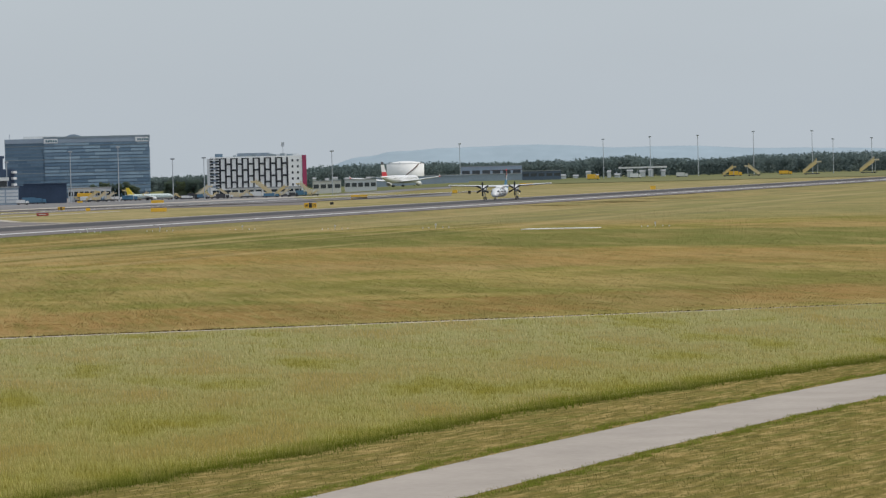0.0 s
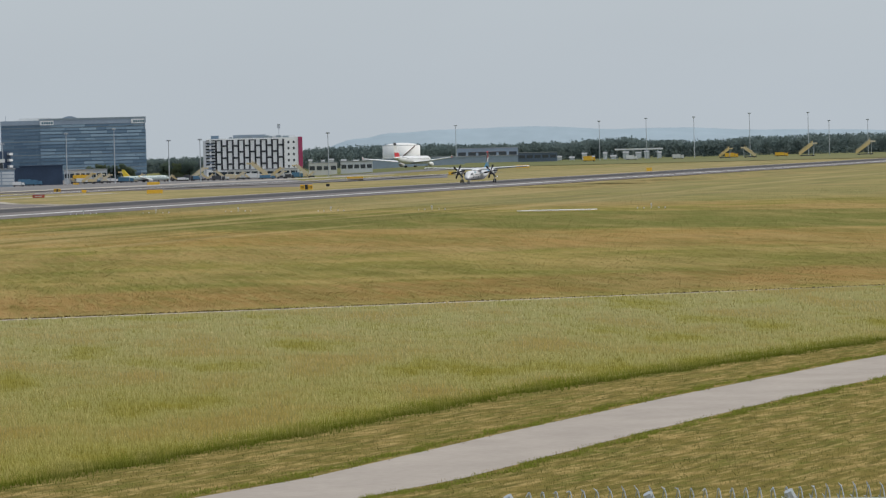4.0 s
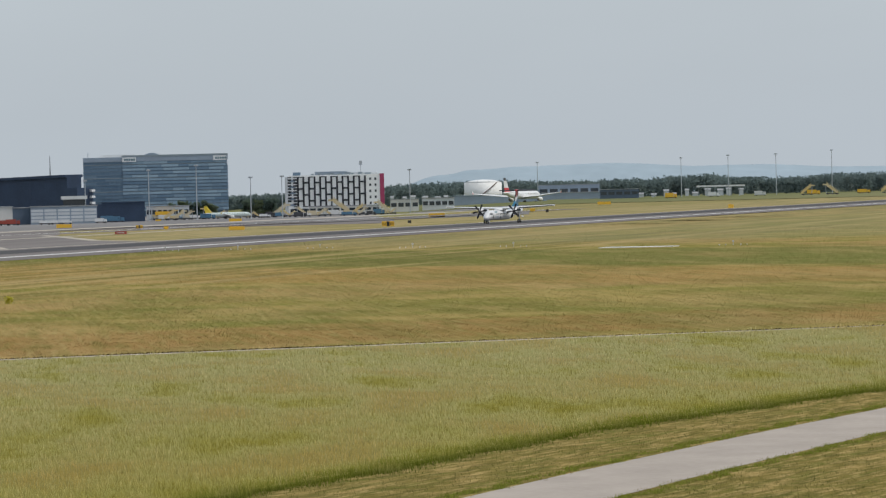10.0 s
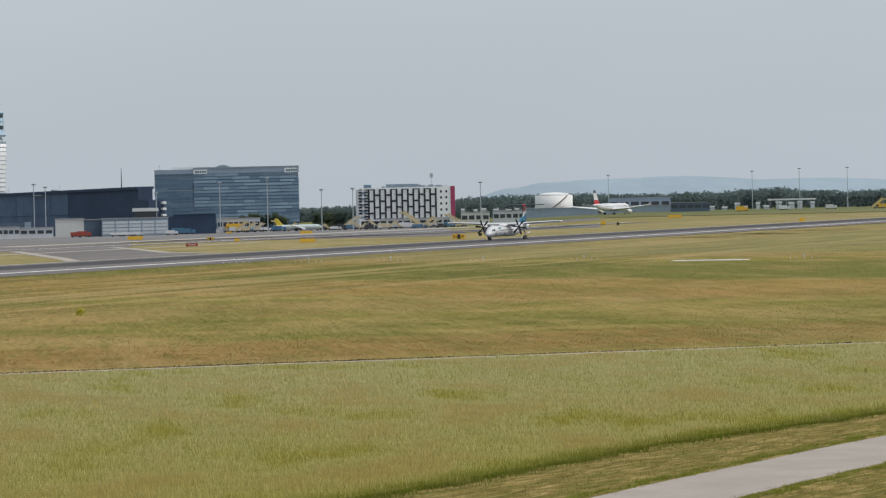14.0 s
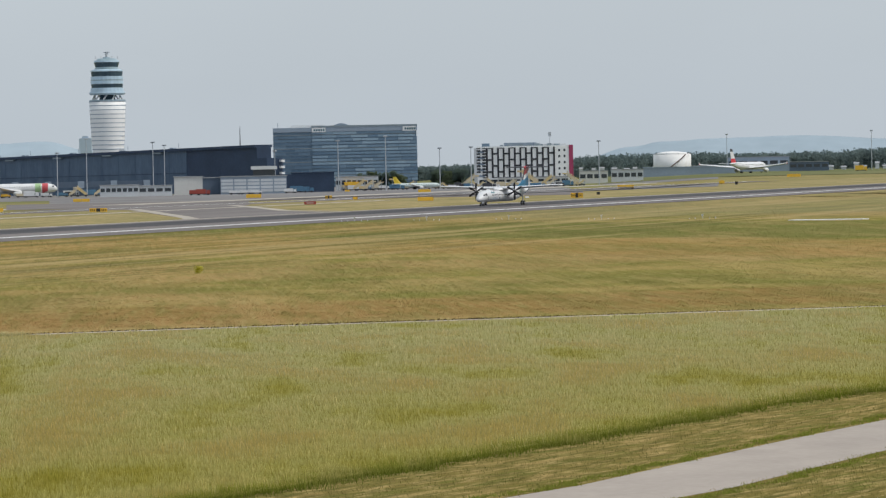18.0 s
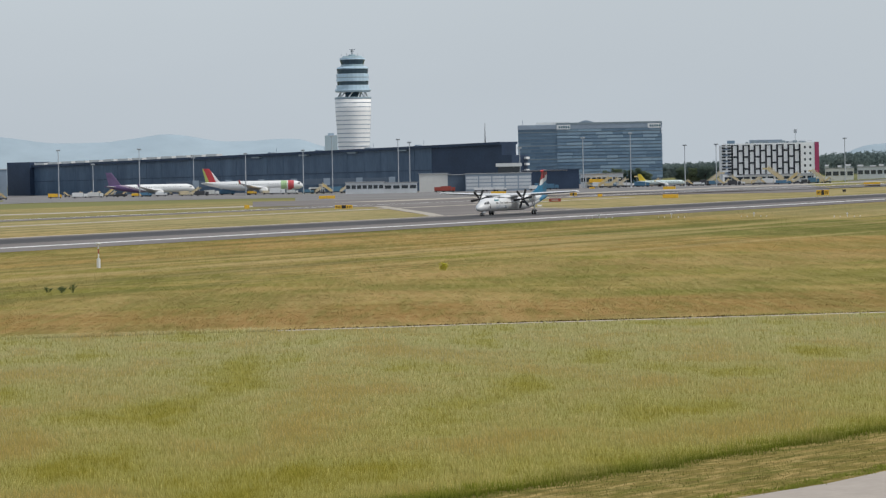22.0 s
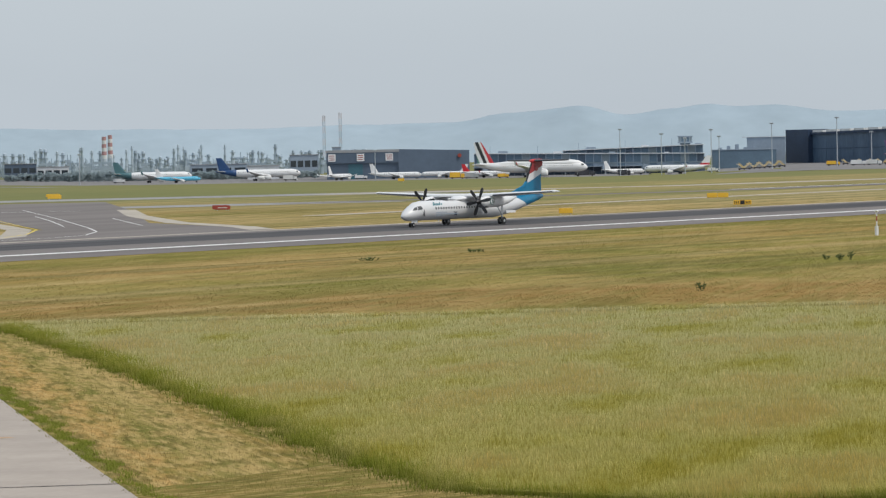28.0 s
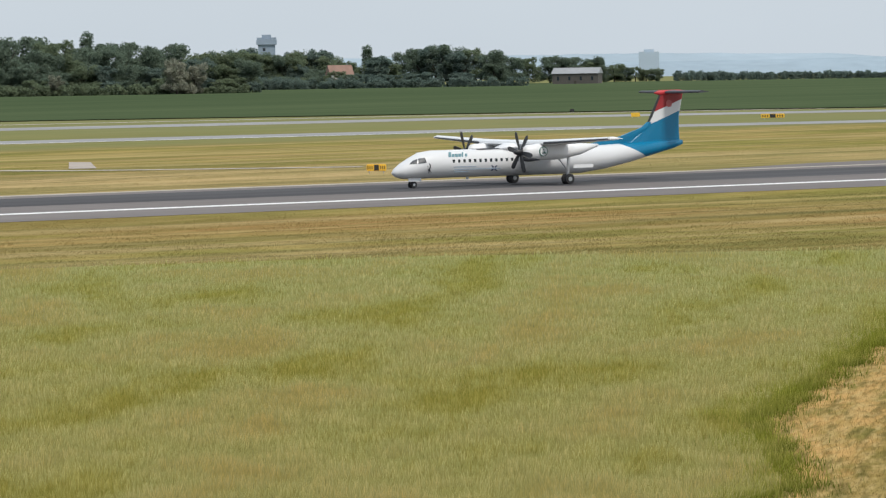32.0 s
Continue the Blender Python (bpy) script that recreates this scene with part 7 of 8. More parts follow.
# dark blades along the road's far edge; grass shade and soil in their colour
ex, ey = edge_points([[(x + 1.05, y + 0.8) for x, y in SLAB[3:]]], 60, 0.05, 0.5)
bare = ex / ey < math.tan(radians(66)) - 0.1 * np.sin(ex * 0.6)
hx, hy = ex[bare], ey[bare]
ex, ey = ex[~bare], ey[~bare]
v, t = blades(ex, ey, rng.uniform(0.04, 0.13, len(ex)), rng.uniform(0.04, 0.10, len(ex)), 0.4, rng)
tagged(np_mesh("road_edge_sod", v, t, mat("shade_and_soil", (0.05, 0.036, 0.018), 0.95, var=0.3, scale=0.4, spec=0.0)), "dark blade fringe, painted edge shade and soil, along the service road", "grass", kind="stuff")
# grass that has grown over the near edge of the road at its western end
hx, hy = np.repeat(hx, 6) - 2.5 + rng.normal(0, 0.5, len(hx) * 6), np.repeat(hy, 6) - 1.9 + rng.normal(0, 0.5, len(hx) * 6)
v, t = blades(hx, hy, rng.uniform(0.12, 0.42, len(hx)), rng.uniform(0.025, 0.06, len(hx)), 0.6, rng)
tagged(np_mesh("tall_grass", v, t, TALL["east"]), "tall pale grass grown over the service road edge", "grass", kind="stuff")
# short dry sward between the service road and the runway
X, Y, R = scatter(1300000, 29, 84.5, 170, 900, rng)
near = (Y < 240.5) & ~inside(X, Y, TALL_EAST) & ~inside(X, Y, TALL_WEST) & ((0.78 * X + 0.62 * Y > 243) | (X < 165) & (Y > 160))
beyond = (Y > 298) & (Y < 392) & (X < 700) & ~inside(X, Y, [(240, 296), (266, 311), (372, 313), (430, 345), (583, 482), (640, 470), (592, 437), (478, 345), (432, 296)])
keep = near | beyond
X, Y, R = X[keep], Y[keep], R[keep]
tuft = 0.6 + 0.5 * np.sin(X * 0.9 + 2 * np.sin(Y * 0.37)) * np.sin(Y * 0.6 + 1.7 * np.sin(X * 0.41))
v, t = blades(X, Y, rng.uniform(0.04, 0.12, len(X)) * tuft, R * 1.5e-4 * rng.uniform(0.6, 1.8, len(X)), 0.7, rng)
fall = np.array([W(x, y) for x, y in zip(X, Y)])
v = v.reshape(-1, 3, 3) + (fall - np.stack([X, Y, np.zeros(len(X))], 1))[:, None, :]
tagged(np_mesh("meadow_sward", v.reshape(-1, 3), t, M["sward"]), "short dry airfield meadow grass in green and straw patches", "grass", kind="stuff")
# mown strips beside the path
X, Y, R = scatter(640000, 36, 84.5, 84, 270, rng)
dp, U = near_line(X, Y, PATHLINE), verge_u(X, Y)
straight = (0.739 * X + 0.673 * Y > 96)
keep = (dp > 2.5 + 0.3 * np.sin(X * 1.9 + Y)) & (dp < 60) & ~inside(X, Y, TALL_EAST) & ~inside(X, Y, TALL_WEST) & (near_line(X, Y, SLAB) > 1.6) & (0.78 * X + 0.62 * Y < 241)
stony = straight & (U > -4.5) & (U < 3.2)
keep &= ~(stony & (rng.uniform(0, 1, len(X)) > 0.35))
X, Y, R, dp, U, straight = X[keep], Y[keep], R[keep], dp[keep], U[keep], straight[keep]
H = rng.uniform(0.03, 0.11, len(X))
for k, mt, lab in ((straight, "verge_blades", "short mown grass with dry straw on the verge"), (~straight, "lawn_blades", "short mown grass with dry straw")):
    v, t = blades(X[k], Y[k], H[k], R[k] * 1.4e-4 * rng.uniform(0.6, 1.8, k.sum()), 1.3, rng)
    tagged(np_mesh("mown_grass", v, t, M[mt]), lab, "grass", kind="stuff")
# weeds and stones on the worn strip
n = 4000
S, Uc = rng.uniform(-12, 136, n), np.concatenate([rng.normal(-2.4, 1.2, n // 2), rng.normal(1.1, 1.9, n - n // 2)])
cx, cy = 62.5 + 0.739 * S + 0.673 * (Uc + 0.5), 58 + 0.673 * S - 0.739 * (Uc + 0.5)
m = 26
tx, ty = np.repeat(cx, m) + rng.normal(0, 0.16, n * m), np.repeat(cy, m) + rng.normal(0, 0.16, n * m)
ok = (near_line(tx, ty, PATHLINE) > 2.6) & (near_line(tx, ty, SLAB) > 1.6)
v, t = blades(tx[ok], ty[ok], rng.uniform(0.04, 0.17, ok.sum()), rng.uniform(0.015, 0.035, ok.sum()), 0.8, rng)
tagged(np_mesh("weed_tufts", v, t, grass_mat("dry_weeds", (0.08, 0.07, 0.024), ((0.14, 0.15, 0.04), (0.21, 0.165, 0.06), (0.27, 0.19, 0.09), (0.36, 0.25, 0.13)), 0.6, foot=0.06)), "low dark weed tufts between stones", "weeds", kind="stuff")
n = 9000
S, Us = rng.uniform(-5, 134, n), rng.normal(0.8, 1.3, n)
px, py = 62.5 + 0.739 * S + 0.673 * (Us + 0.5), 58 + 0.673 * S - 0.739 * (Us + 0.5)
r = rng.uniform(0.012, 0.05, n) * rng.uniform(0.6, 1.3, n)
v = np.empty((n, 5, 3))
for q in range(4):
    v[:, q] = np.stack([px + r * rng.uniform(0.7, 1.4, n) * math.cos(q * 1.571), py + r * rng.uniform(0.7, 1.4, n) * math.sin(q * 1.571), np.full(n, 0.025)], 1)
v[:, 4] = np.stack([px, py, 0.03 + r * rng.uniform(0.5, 1.1, n)], 1)
t = (np.arange(n)[:, None, None] * 5 + np.array([[0, 1, 4], [1, 2, 4], [2, 3, 4], [3, 0, 4]])[None]).reshape(-1, 3)
tagged(np_mesh("stones", v.reshape(-1, 3), t, mat("pale_stone", (0.34, 0.26, 0.185), 0.95, col2=(0.62, 0.52, 0.42), scale=3, spec=0.0)), "loose pale stones on the worn strip", "stones", kind="stuff")
def weed(x, y, h, n, mt, label, spread=1.0):
    bm = bmesh.new()
    r = random.Random(int(x * 7 + y))
    for _ in range(n):
        a, q = r.uniform(0, 6.28), r.uniform(0.0, spread)
        p = (q * math.cos(a) * 0.6, q * math.sin(a) * 0.6, 0)
        top = (p[0] + r.uniform(-0.25, 0.25), p[1] + r.uniform(-0.25, 0.25), h * r.uniform(0.5, 1.0))
        rod(bm, p, top, 0.02, 0.01, 4)
        for k in range(5):
            u = r.uniform(0.35, 1.0)
            c = Vector(p).lerp(Vector(top), u)
            rod(bm, c, c + Vector((r.uniform(-0.22, 0.22), r.uniform(-0.22, 0.22), r.uniform(0, 0.2))), 0.035, 0.012, 4)
    ob = tagged(part("weed", bm, mt), label, "weed", "tall weeds")
    ob.location = W(x, y)


yel, wgr = mat("yellow_flower", (0.48, 0.44, 0.04), 0.8, var=0.25, scale=4), mat("weed_green", (0.10, 0.125, 0.035), 0.8, var=0.3, scale=4)
weed(363.3, 141.9, 0.8, 22, yel, "yellow flowering weed clump in the meadow", 0.6)
for x, y, h in ((305.9, 155.1, 0.55), (307.2, 154.4, 0.5), (305.6, 152.7, 0.75), (305.0, 153.4, 0.5)):
    weed(x, y, h, 7, wgr, "tall dark green weed in the meadow", 0.3)
weed(330.1, 204.7, 0.3, 16, wgr, "low green weed patch", 1.4)
weed(306, 201, 0.25, 16, wgr, "low green weed patch", 1.6)
weed(242.4, 132.3, 0.6, 9, wgr, "tall dark weed in the meadow", 0.6)


# ---- trees ----
def leaf_cloud(lobes, per, size, rng):
    """Leaf clumps over the shells of several lobes: (x, y, z, rx, ry, rz)."""
    vs = []
    for x, y, z, rx, ry, rz in lobes:
        n = per
        d = rng.normal(size=(n, 3))
        d /= np.linalg.norm(d, axis=1)[:, None]
        c = np.array([x, y, z]) + d * np.array([rx, ry, rz]) * rng.uniform(0.5, 1.16, (n, 1))
        a = rng.normal(size=(n, 3))
        a /= np.linalg.norm(a, axis=1)[:, None]
        b = np.cross(a, rng.normal(size=(n, 3)))
        b /= np.linalg.norm(b, axis=1)[:, None]
        s = size * rng.uniform(0.55, 1.35, (n, 1))
        vs.append(np.stack([c + a * s, c - a * s * 0.6 + b * s * 0.8, c - a * s * 0.5 - b * s * 0.8], 1))
    v = np.concatenate(vs).reshape(-1, 3)
    return v, np.arange(len(v)).reshape(-1, 3)


def leafy(name, low, high, scale=0.25):
    """Leaf masses seen from afar: soft, lit from above, shaded inside by their own mass."""
    m = mat(name, low, 0.95, col2=high, scale=scale, spec=0.0)
    return thin_leaf(m, m.node_tree.nodes["Principled BSDF"].inputs["Base Color"].links[0].from_socket, 0.7, 0.5)


# leaf tints are lifted and blued a little for distance haze
LEAF = [leafy("leaves_dark", (0.125, 0.175, 0.13), (0.185, 0.235, 0.17)), leafy("leaves_olive", (0.14, 0.185, 0.115), (0.21, 0.255, 0.155)),
        leafy("leaves_bluish", (0.125, 0.18, 0.155), (0.185, 0.24, 0.20)), leafy("leaves_blossom", (0.12, 0.145, 0.095), (0.50, 0.50, 0.40), 0.35)]
BARK = mat("bark", (0.06, 0.05, 0.04), 0.9, var=0.3, scale=2)


def tree(h, w, leaf, seed, slim=False):
    r, g = random.Random(seed), np.random.default_rng(seed)
    e = base("tree", 0, 0, label="dark poplar-like slim tree" if slim else "broad dark green deciduous tree at the field edge", category="tree", group="trees")
    bm = bmesh.new()
    rod(bm, (0, 0, -0.3), (0.1, 0.1, h * 0.45), 0.03 * h, 0.018 * h, 8)
    for k in range(6):
        a = k * 1.05 + r.random()
        rod(bm, (0, 0, h * r.uniform(0.18, 0.4)), (math.cos(a) * w * 0.3, math.sin(a) * w * 0.3, h * r.uniform(0.5, 0.8)), 0.012 * h, 0.004 * h, 5)
    part("trunk", bm, BARK, e)
    lobes = []
    if slim:
        for k in range(7):
            lobes.append((0, 0, h * (0.2 + 0.12 * k), w * 0.4, w * 0.4, h * 0.12))
    else:
        lobes.append((0, 0, h * 0.55, w * 0.36, w * 0.36, h * 0.32))
        for k in range(26):
            a, q = r.uniform(0, 6.28), r.uniform(0.15, 0.46) * w
            lobes.append((q * math.cos(a), q * math.sin(a), h * r.uniform(0.12, 0.88), w * r.uniform(0.09, 0.22), w * r.uniform(0.09, 0.2), h * r.uniform(0.06, 0.15)))
    v, t = leaf_cloud(lobes, 400, h * 0.019, g)
    ob = np_mesh("crown", v, t, leaf)
    ob.parent = e
    return e


protos = [tree(22, 17, LEAF[k % 3], 40 + k) for k in range(5)]
blossom, poplar = tree(20, 14, LEAF[3], 60), tree(24, 6, LEAF[0], 61, True)
used = set()


def plant(p, az, d, h, wide=1.0):
    """Sets the first one itself, then copies."""
    x, y = pol(az, d)
    hp = max(c.dimensions.z for c in p.children)
    s = h / hp
    m = pose(x, y, G(x, y), 0, 0, (az * 977) % 360) @ Matrix.Diagonal((s * wide, s * wide, s, 1))
    if p.name not in used:
        used.add(p.name)
        p.matrix_world = m
        return p
    c = copy_thing(p, pose(0, 0, 0))
    c.matrix_world = m
    return c


rt = random.Random(77)
az = 29.0
while az < 34.6:            # the wood beyond the crop field
    el = 0.52 - 0.05 * max(0, az - 31.5) + rt.uniform(-0.13, 0.06)
    d = rt.uniform(2150, 2300)
    plant(protos[rt.randrange(5)], az, d, ez(el, d), rt.uniform(0.95, 1.3))
    d2 = 2120
    plant(protos[rt.randrange(5)], az + 0.1, d2, ez(rt.uniform(0.05, 0.25), d2), 1.3)
    plant(protos[rt.randrange(5)], az + 0.2, 2105, ez(rt.uniform(-0.12, 0.0), 2105), 1.8)
    az += rt.uniform(0.2, 0.3)
plant(blossom, 33.6, 2080, ez(0.27, 2080), 1.0)
plant(blossom, 33.85, 2085, ez(0.2, 2085), 1.0)
plant(blossom, 31.9, 2095, ez(0.05, 2095), 1.2)
plant(poplar, 32.35, 2300, ez(0.60, 2300), 1.1)
for k in range(9):
    plant(protos[k % 5], 34.15 + 0.16 * k, 2480, ez((0.30, 0.27, 0.33, 0.25, 0.32, 0.30, 0.24, 0.12, 0.0)[k], 2480), 1.25)
    plant(protos[(k + 2) % 5], 34.2 + 0.17 * k, 2440, ez(-0.05, 2440), 1.9)
az = 34.1
while az < 35.8:
    d = rt.uniform(2700, 2800)
    plant(protos[rt.randrange(5)], az, d, ez(rt.uniform(0.2, 0.40), d), 1.15)
    plant(protos[rt.randrange(5)], az + 0.1, 2650, ez(rt.uniform(-0.05, 0.1), 2650), 1.6)
    az += rt.uniform(0.15, 0.25)
az = 36.0
while az < 38.55:
    el = 0.14 + 0.2 * math.sin((az - 36.0) / 2.6 * 3.0) + rt.uniform(-0.06, 0.03)
    d = rt.uniform(2720, 2860)
    plant(protos[rt.randrange(5)], az, d, ez(el, d), 1.25)
    if az < 37.8:
        plant(protos[2], az + 0.05, 2660, ez(rt.uniform(-0.09, 0.0), 2660), 1.7)
    az += rt.uniform(0.17, 0.27)
for k, (a, el) in enumerate(((70.98, -0.1), (71.12, -0.07), (71.28, -0.1), (71.42, -0.08), (71.55, -0.11), (72.05, -0.07), (72.2, -0.08), (72.38, -0.06))):
    plant(protos[k % 5], a, 2400, ez(el, 2400) - G(*pol(a, 2400)), 1.1)
plant(poplar, 36.28, 2800, ez(0.36, 2800), 1.3)
for k, el in ((38.85, 0.17), (39.0, 0.19), (39.2, 0.16), (39.35, 0.12), (39.5, 0.17), (39.75, 0.08), (39.9, 0.0), (40.05, 0.02), (40.2, -0.02), (40.35, 0.0), (39.6, -0.02)):
    plant(protos[rt.randrange(5)], k, 2850, ez(el, 2850), 1.4)


def woods(name, az0, az1, d0, d1, prof, n, size, material, label, rough=0.02):
    """Far woods as one mass of crowns under an uneven tree line: prof gives azimuth and elevation of the tops."""
    g, r = np.random.default_rng(int(az0 * 100)), random.Random(int(az0 * 10))
    lobes = []
    for i in range(n):
        az = az0 + (az1 - az0) * (i + r.random()) / n
        el = np.interp(az, [p[0] for p in prof], [p[1] for p in prof])
        d = r.uniform(d0, d1)
        x, y = pol(az, d)
        top = ez(el + rough * r.uniform(-1.6, 0.7), d) - G(x, y)
        for z, k in ((0.72, 0.28), (0.35, 0.36)):
            lobes.append((x, y, G(x, y) + top * z, top * r.uniform(0.3, 0.55), top * 0.4, top * k))
    v, t = leaf_cloud(lobes, 150, size * 0.75, g)
    tagged(np_mesh(name, v, t, material), label, "woods", kind="stuff")


# both leaf colours are paled and blued to hold the haze
FAR_LEAF = leafy("hazed_far_leaves", (0.13, 0.18, 0.18), (0.20, 0.25, 0.235), 0.05)
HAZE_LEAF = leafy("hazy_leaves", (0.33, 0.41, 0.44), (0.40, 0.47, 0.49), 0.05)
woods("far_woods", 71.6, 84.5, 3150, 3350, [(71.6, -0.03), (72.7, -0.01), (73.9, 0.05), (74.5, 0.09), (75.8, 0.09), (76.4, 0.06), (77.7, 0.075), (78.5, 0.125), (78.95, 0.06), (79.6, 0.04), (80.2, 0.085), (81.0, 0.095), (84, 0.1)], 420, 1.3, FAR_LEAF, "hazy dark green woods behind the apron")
woods("wood_edge_bushes", 28.8, 34.6, 2085, 2098, [(28.8, -0.10), (31, -0.13), (34.6, -0.15)], 150, 0.7, LEAF[1], "dark bushes at the foot of the wood", 0.06)
woods("grove_bushes", 34.1, 38.5, 2425, 2436, [(34.1, -0.07), (36.4, -0.10), (38.5, -0.12)], 110, 0.7, LEAF[2], "dark bushes at the foot of the groves", 0.06)
woods("field_hedge", 40.6, 43.6, 2800, 2900, [(40.6, -0.06), (42, -0.09), (43.6, -0.10)], 60, 0.9, LEAF[2], "dark hedge along the far field edge")
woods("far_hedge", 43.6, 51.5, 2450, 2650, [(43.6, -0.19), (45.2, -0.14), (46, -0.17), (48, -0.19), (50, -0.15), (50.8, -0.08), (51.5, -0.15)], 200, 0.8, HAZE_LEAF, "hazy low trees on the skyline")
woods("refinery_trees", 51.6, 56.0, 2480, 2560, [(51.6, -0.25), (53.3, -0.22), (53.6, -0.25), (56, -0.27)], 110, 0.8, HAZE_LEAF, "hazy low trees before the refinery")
# houses among the far woods
for k in range(34):
    a = 73.9 + 5.2 * ((k * 0.618) % 1.0)
    d = 3060
    e = far("far_house", a, d, label="small pale house among the woods", category="house", group="village houses")
    w = 2.4 + (k * 37 % 40) / 18
    zb = ez(-0.155 + 0.06 * ((k * 0.37) % 1), d) - G(*pol(a, d))
    part("wall_block", boxed(-w / 2, w / 2, 0, 6, -1, zb), FACADE["light"], e)
    bm = bmesh.new()
    loft(bm, [[(x, -0.4, zb), (x, 6.4, zb), (x, 3, zb + 1.2)] for x in (-w / 2 - 0.3, w / 2 + 0.3)])
    part("roof", bm, FACADE["roof"], e)

# haze is mixed into this field's green
patch("far_field", 74.3, 85.0, 2250, 4900, 0.2, mat("far_field_green", (0.14, 0.155, 0.075), 0.9, col2=(0.22, 0.21, 0.11), scale=0.004, spec=0.0), label="hazy field before the far woods", category="field", kind="structure")
# crop field and far meadow
CROP = mat("crop_green", (0.055, 0.08, 0.04), 0.9, col2=(0.085, 0.112, 0.056), scale=0.01, stretch=(0.15, 1, 1), spec=0.0)
patch("crop_field_1", 28.5, 43.6, 930, 2850, 0.25, CROP, label="dark green even crop field", category="field", kind="structure")
sheet("crop_field_2", [pol(43.6, 950), pol(43.95, 1080), pol(44.45, 1300), pol(44.85, 1560), pol(45.0, 2850), pol(43.6, 2850)], 0.25, CROP, label="dark green even crop field up to the fence", category="field", kind="structure")
ribbon("gravel_track", [pol(43.7, 945), pol(44.3, 1080), pol(44.85, 1280), pol(45.08, 1480), pol(45.25, 1600)], 6, 0.35, M["pale"], label="pale gravel track along the field fence", category="track", kind="structure")
FENCE = mat("fence_mesh", (0.06, 0.07, 0.058), 0.95, var=0.2, scale=0.1, spec=0.05)
ff = base("mesh_fence", 0, 0, label="dark mesh fence along the crop field", category="fence")
fp = [W(*pol(a, d)) for a, d in ((43.62, 955), (44.0, 1080), (44.5, 1300), (44.9, 1560))]
for (x0, y0, z0), (x1, y1, z1) in zip(fp, fp[1:]):
    bm = bmesh.new()
    loft(bm, [[(x, y, z + 0.1), (x + 0.1, y, z + 0.1), (x + 0.1, y, z + 2.8), (x, y, z + 2.8)] for x, y, z in ((x0, y0, z0), (x1, y1, z1))])
    part("mesh_panel", bm, FENCE, ff)
    for u in (0, 0.5, 1):
        px, py, pz = x0 + (x1 - x0) * u, y0 + (y1 - y0) * u - 0.2, z0 + (z1 - z0) * u
        part("post", rodded((px, py, pz), (px, py, pz + 3.0), 0.06, seg=6), FENCE, ff)


# ---- buildings in the west ----
ct_ = far("concrete_tower", 34.87, 2620, label="square grey concrete tower above the trees", category="tower")
top = ez(0.545, 2620)
part("shaft", boxed(-5.5, 5.5, 0, 11, 0, top - 6.5), FACADE["grey"], ct_)
part("gallery", boxed(-6.6, 6.6, -1, 12, top - 6.4, top - 3.2), FACADE["grey"], ct_)
part("upper_block", boxed(-3, 3, 2, 9, top - 3.1, top), FACADE["grey"], ct_)
for s in (-4.5, 4.5):
    part("corner_block", boxed(s - 1.8, s + 1.8, -0.6, 4, top - 3.1, top - 1.8), FACADE["grey"], ct_)
for z in (0.55, 0.7, 0.82):
    part("window", boxed(-2.6, -0.8, -0.1, 0.1, top * z, top * z + 2), M["glass"], ct_)


def house(az, d, w, hw, hr, roof, wall, label, deep=9.0, turn=0.0):
    e = far("farm_house", az, d, turn=turn, label=label, category="house")
    part("wall_block", boxed(-w / 2, w / 2, 0, deep, -1, hw), wall, e)
    bm = bmesh.new()
    loft(bm, [[(x, -0.7, hw - 0.2), (x, deep + 0.7, hw - 0.2), (x, deep / 2, hw + hr)] for x in (-w / 2 - 0.6, w / 2 + 0.6)])
    part("roof", bm, roof, e)
    for k in range(4):
        x = -w / 2 + w * (k + 0.5) / 4
        part("window", boxed(x - 0.7, x + 0.7, -0.1, 0.1, hw * 0.35, hw * 0.7), M["glass"], e)
    part("door", boxed(-0.8, 0.8, -0.12, 0.05, 0, 2.2), BARK, e)


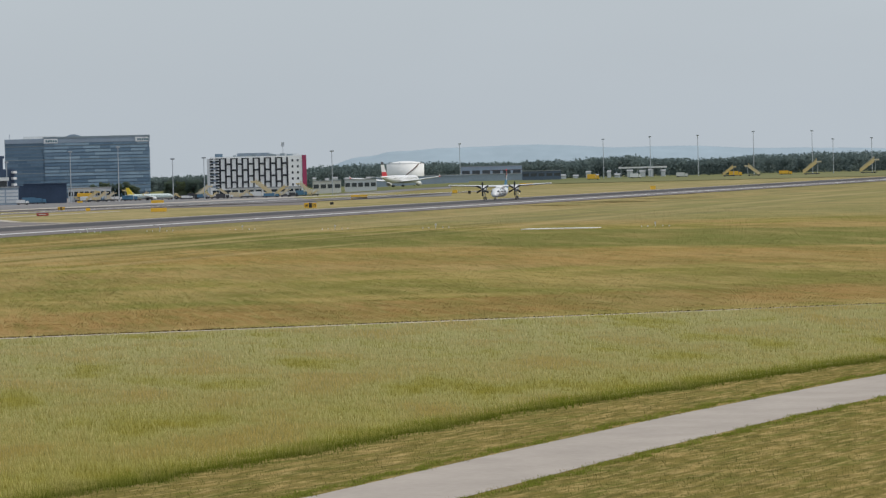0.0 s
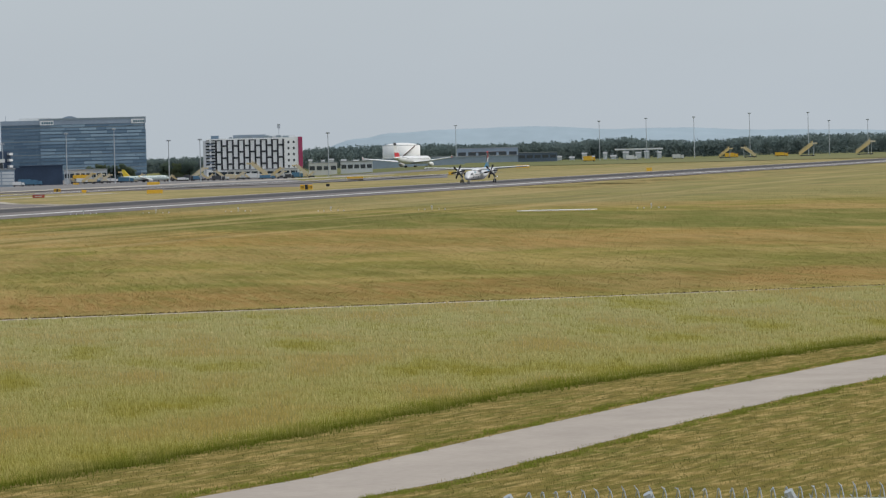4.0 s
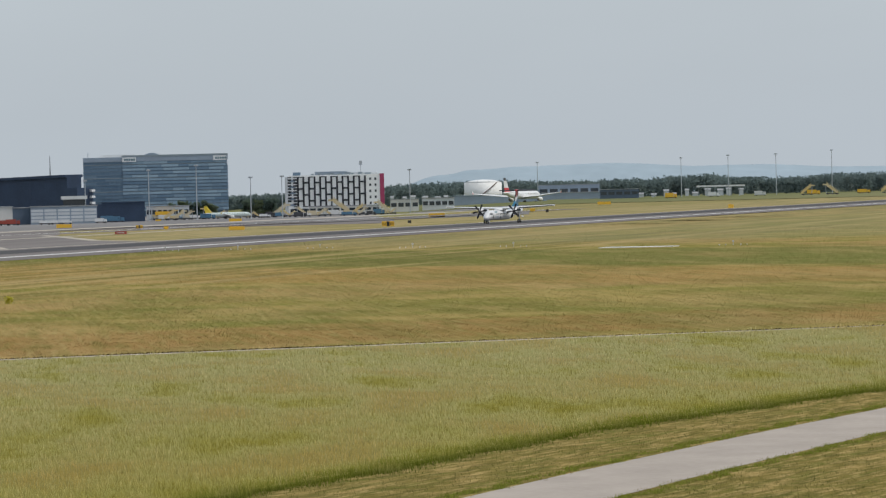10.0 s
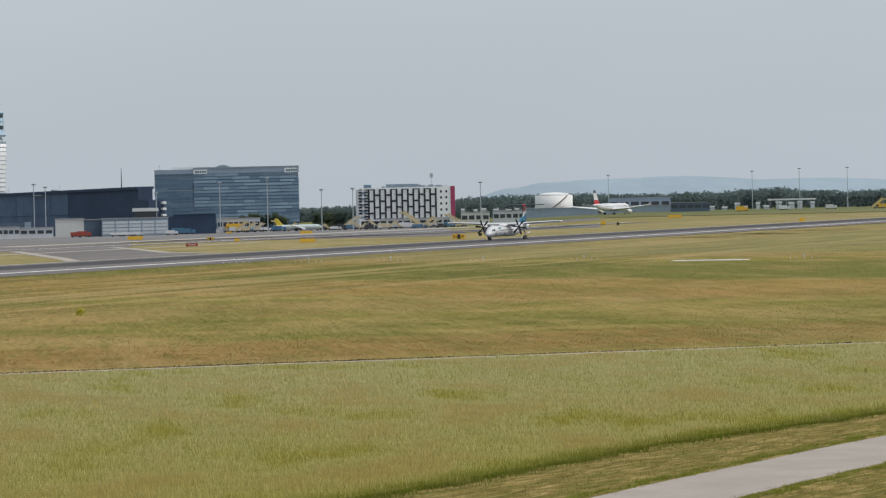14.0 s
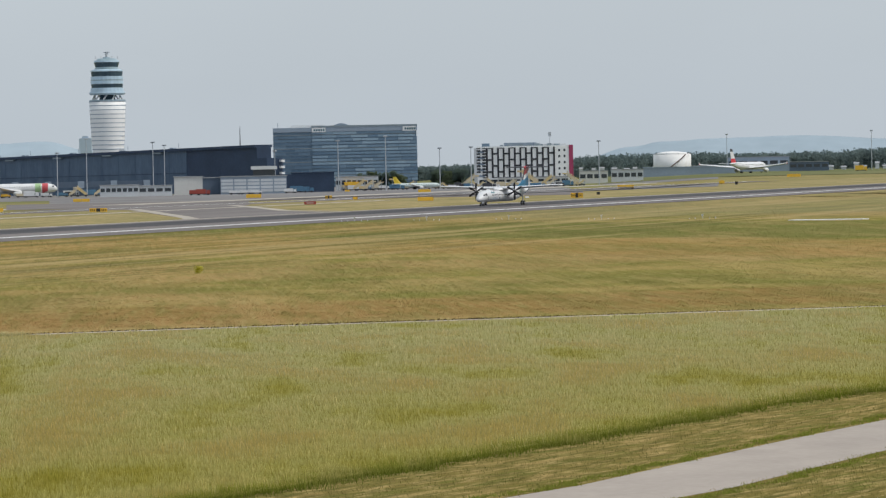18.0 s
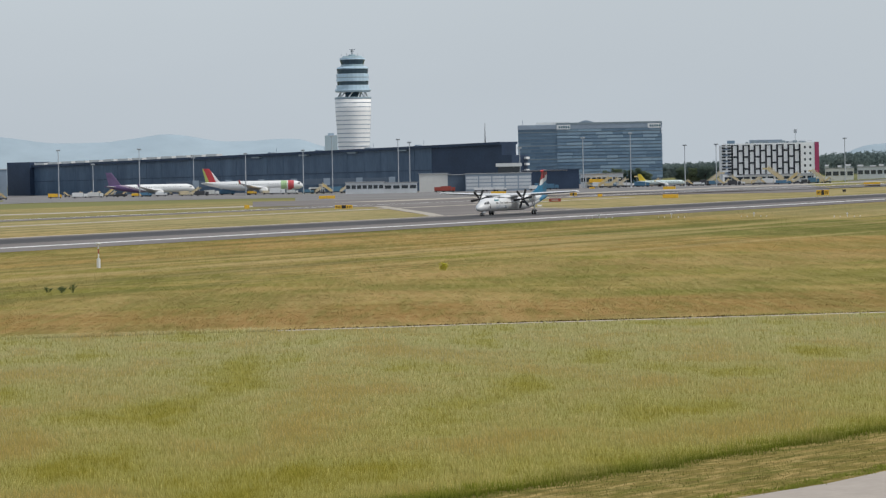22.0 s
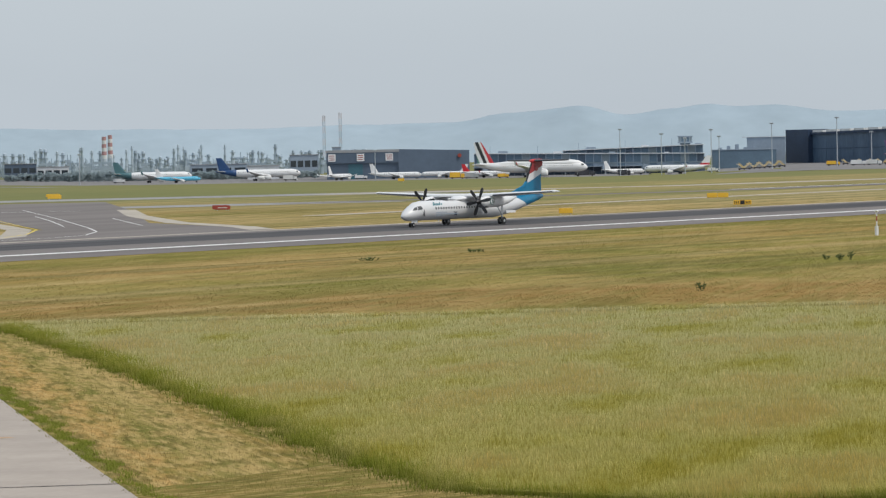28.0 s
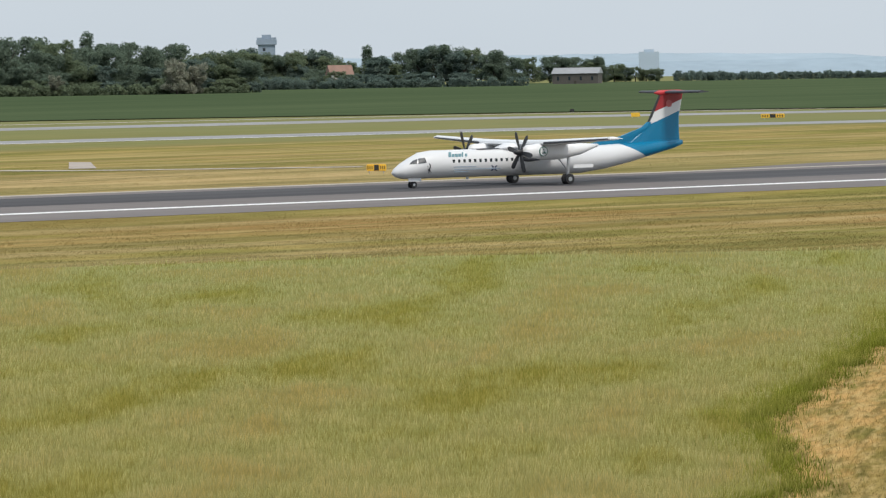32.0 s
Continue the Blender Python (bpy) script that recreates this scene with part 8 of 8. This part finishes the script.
house(35.92, 2600, 15, ez(-0.03, 2600), 6, mat("roof_tile_red", (0.25, 0.15, 0.115), 0.8, var=0.15, scale=0.3), FACADE["cream"], "cream house with red tiled roof between trees", turn=18)
plant(protos[1], 35.82, 2570, ez(0.03, 2570), 1.5)
plant(protos[3], 36.05, 2560, ez(-0.03, 2560), 1.8)
plant(protos[2], 35.95, 2550, ez(-0.10, 2550), 2.0)
house(39.2, 2620, 30, 7.0, 3.6, FACADE["roof"], mat("dark_timber", (0.09, 0.08, 0.07), 0.8, var=0.2), "long timber barn with grey roof", deep=14, turn=-12)


# ---- what moves ----
def motions():
    rows = [(0, 1183.8), (1, 1178.5), (2, 1172), (2.5, 1168.2), (4.5, 1149.7), (5.5, 1140.5), (6.5, 1129.6), (7.5, 1116.3), (8.5, 1103.2), (9.5, 1088.7), (10.5, 1073.9), (11.5, 1059),
            (12.5, 1041.7), (13.5, 1021.7), (15.5, 975.2), (16.5, 947.7), (17.5, 917.1), (18.5, 883.5), (19.5, 846), (20.5, 805.7), (21.5, 763.2), (22.5, 717.7), (23.5, 670.2), (24.5, 619.8), (25.5, 568), (27.5, 459.3), (28.5, 403), (29.5, 346.2), (30.5, 289.5), (31.5, 232.7), (32, 205.7)]
    turn = [(0, 6.2), (2, 4.3), (5, 1.9), (7, 0.5), (9, 0.0), (32, 0.0)]      # lining up on the runway, nose still towards the mound
    track = []
    for t, x in rows:
        y = 277.0 + 5.0 * smooth01((x - 260) / 500)
        (xa, ya, za), (xb, yb, zb) = W(x, y), W(x + 30, 277.0 + 5.0 * smooth01((x - 230) / 500))
        yaw = math.degrees(math.atan2(yb - ya, xb - xa)) + np.interp(t, [q[0] for q in turn], [q[1] for q in turn])
        track.append((t, pose(xa, ya, za + 0.05, 0, 0, yaw)))
    walk(plane, track)
    for p, y in zip(props, (-4.4, 4.4)):
        walk(p, [(k * 0.1, pose(10.95, y, 3.05, 83.0 * k, 0, 0)) for k in range(321)])
    taxi = []
    for t, az in ((0, 75.27), (4, 75.5), (8, 75.76), (13, 76.09), (19, 76.47), (25, 76.82), (32, 77.2)):
        d = 2600 + 5.5 * t
        x, y = pol(az, d)
        taxi.append((t, pose(x, y, G(x, y) + 0.1, 0, 0, -75.9 + 180 + 65.5) @ pose(-28, 0, 0)))
    walk(taxi_jet, taxi)


motions()
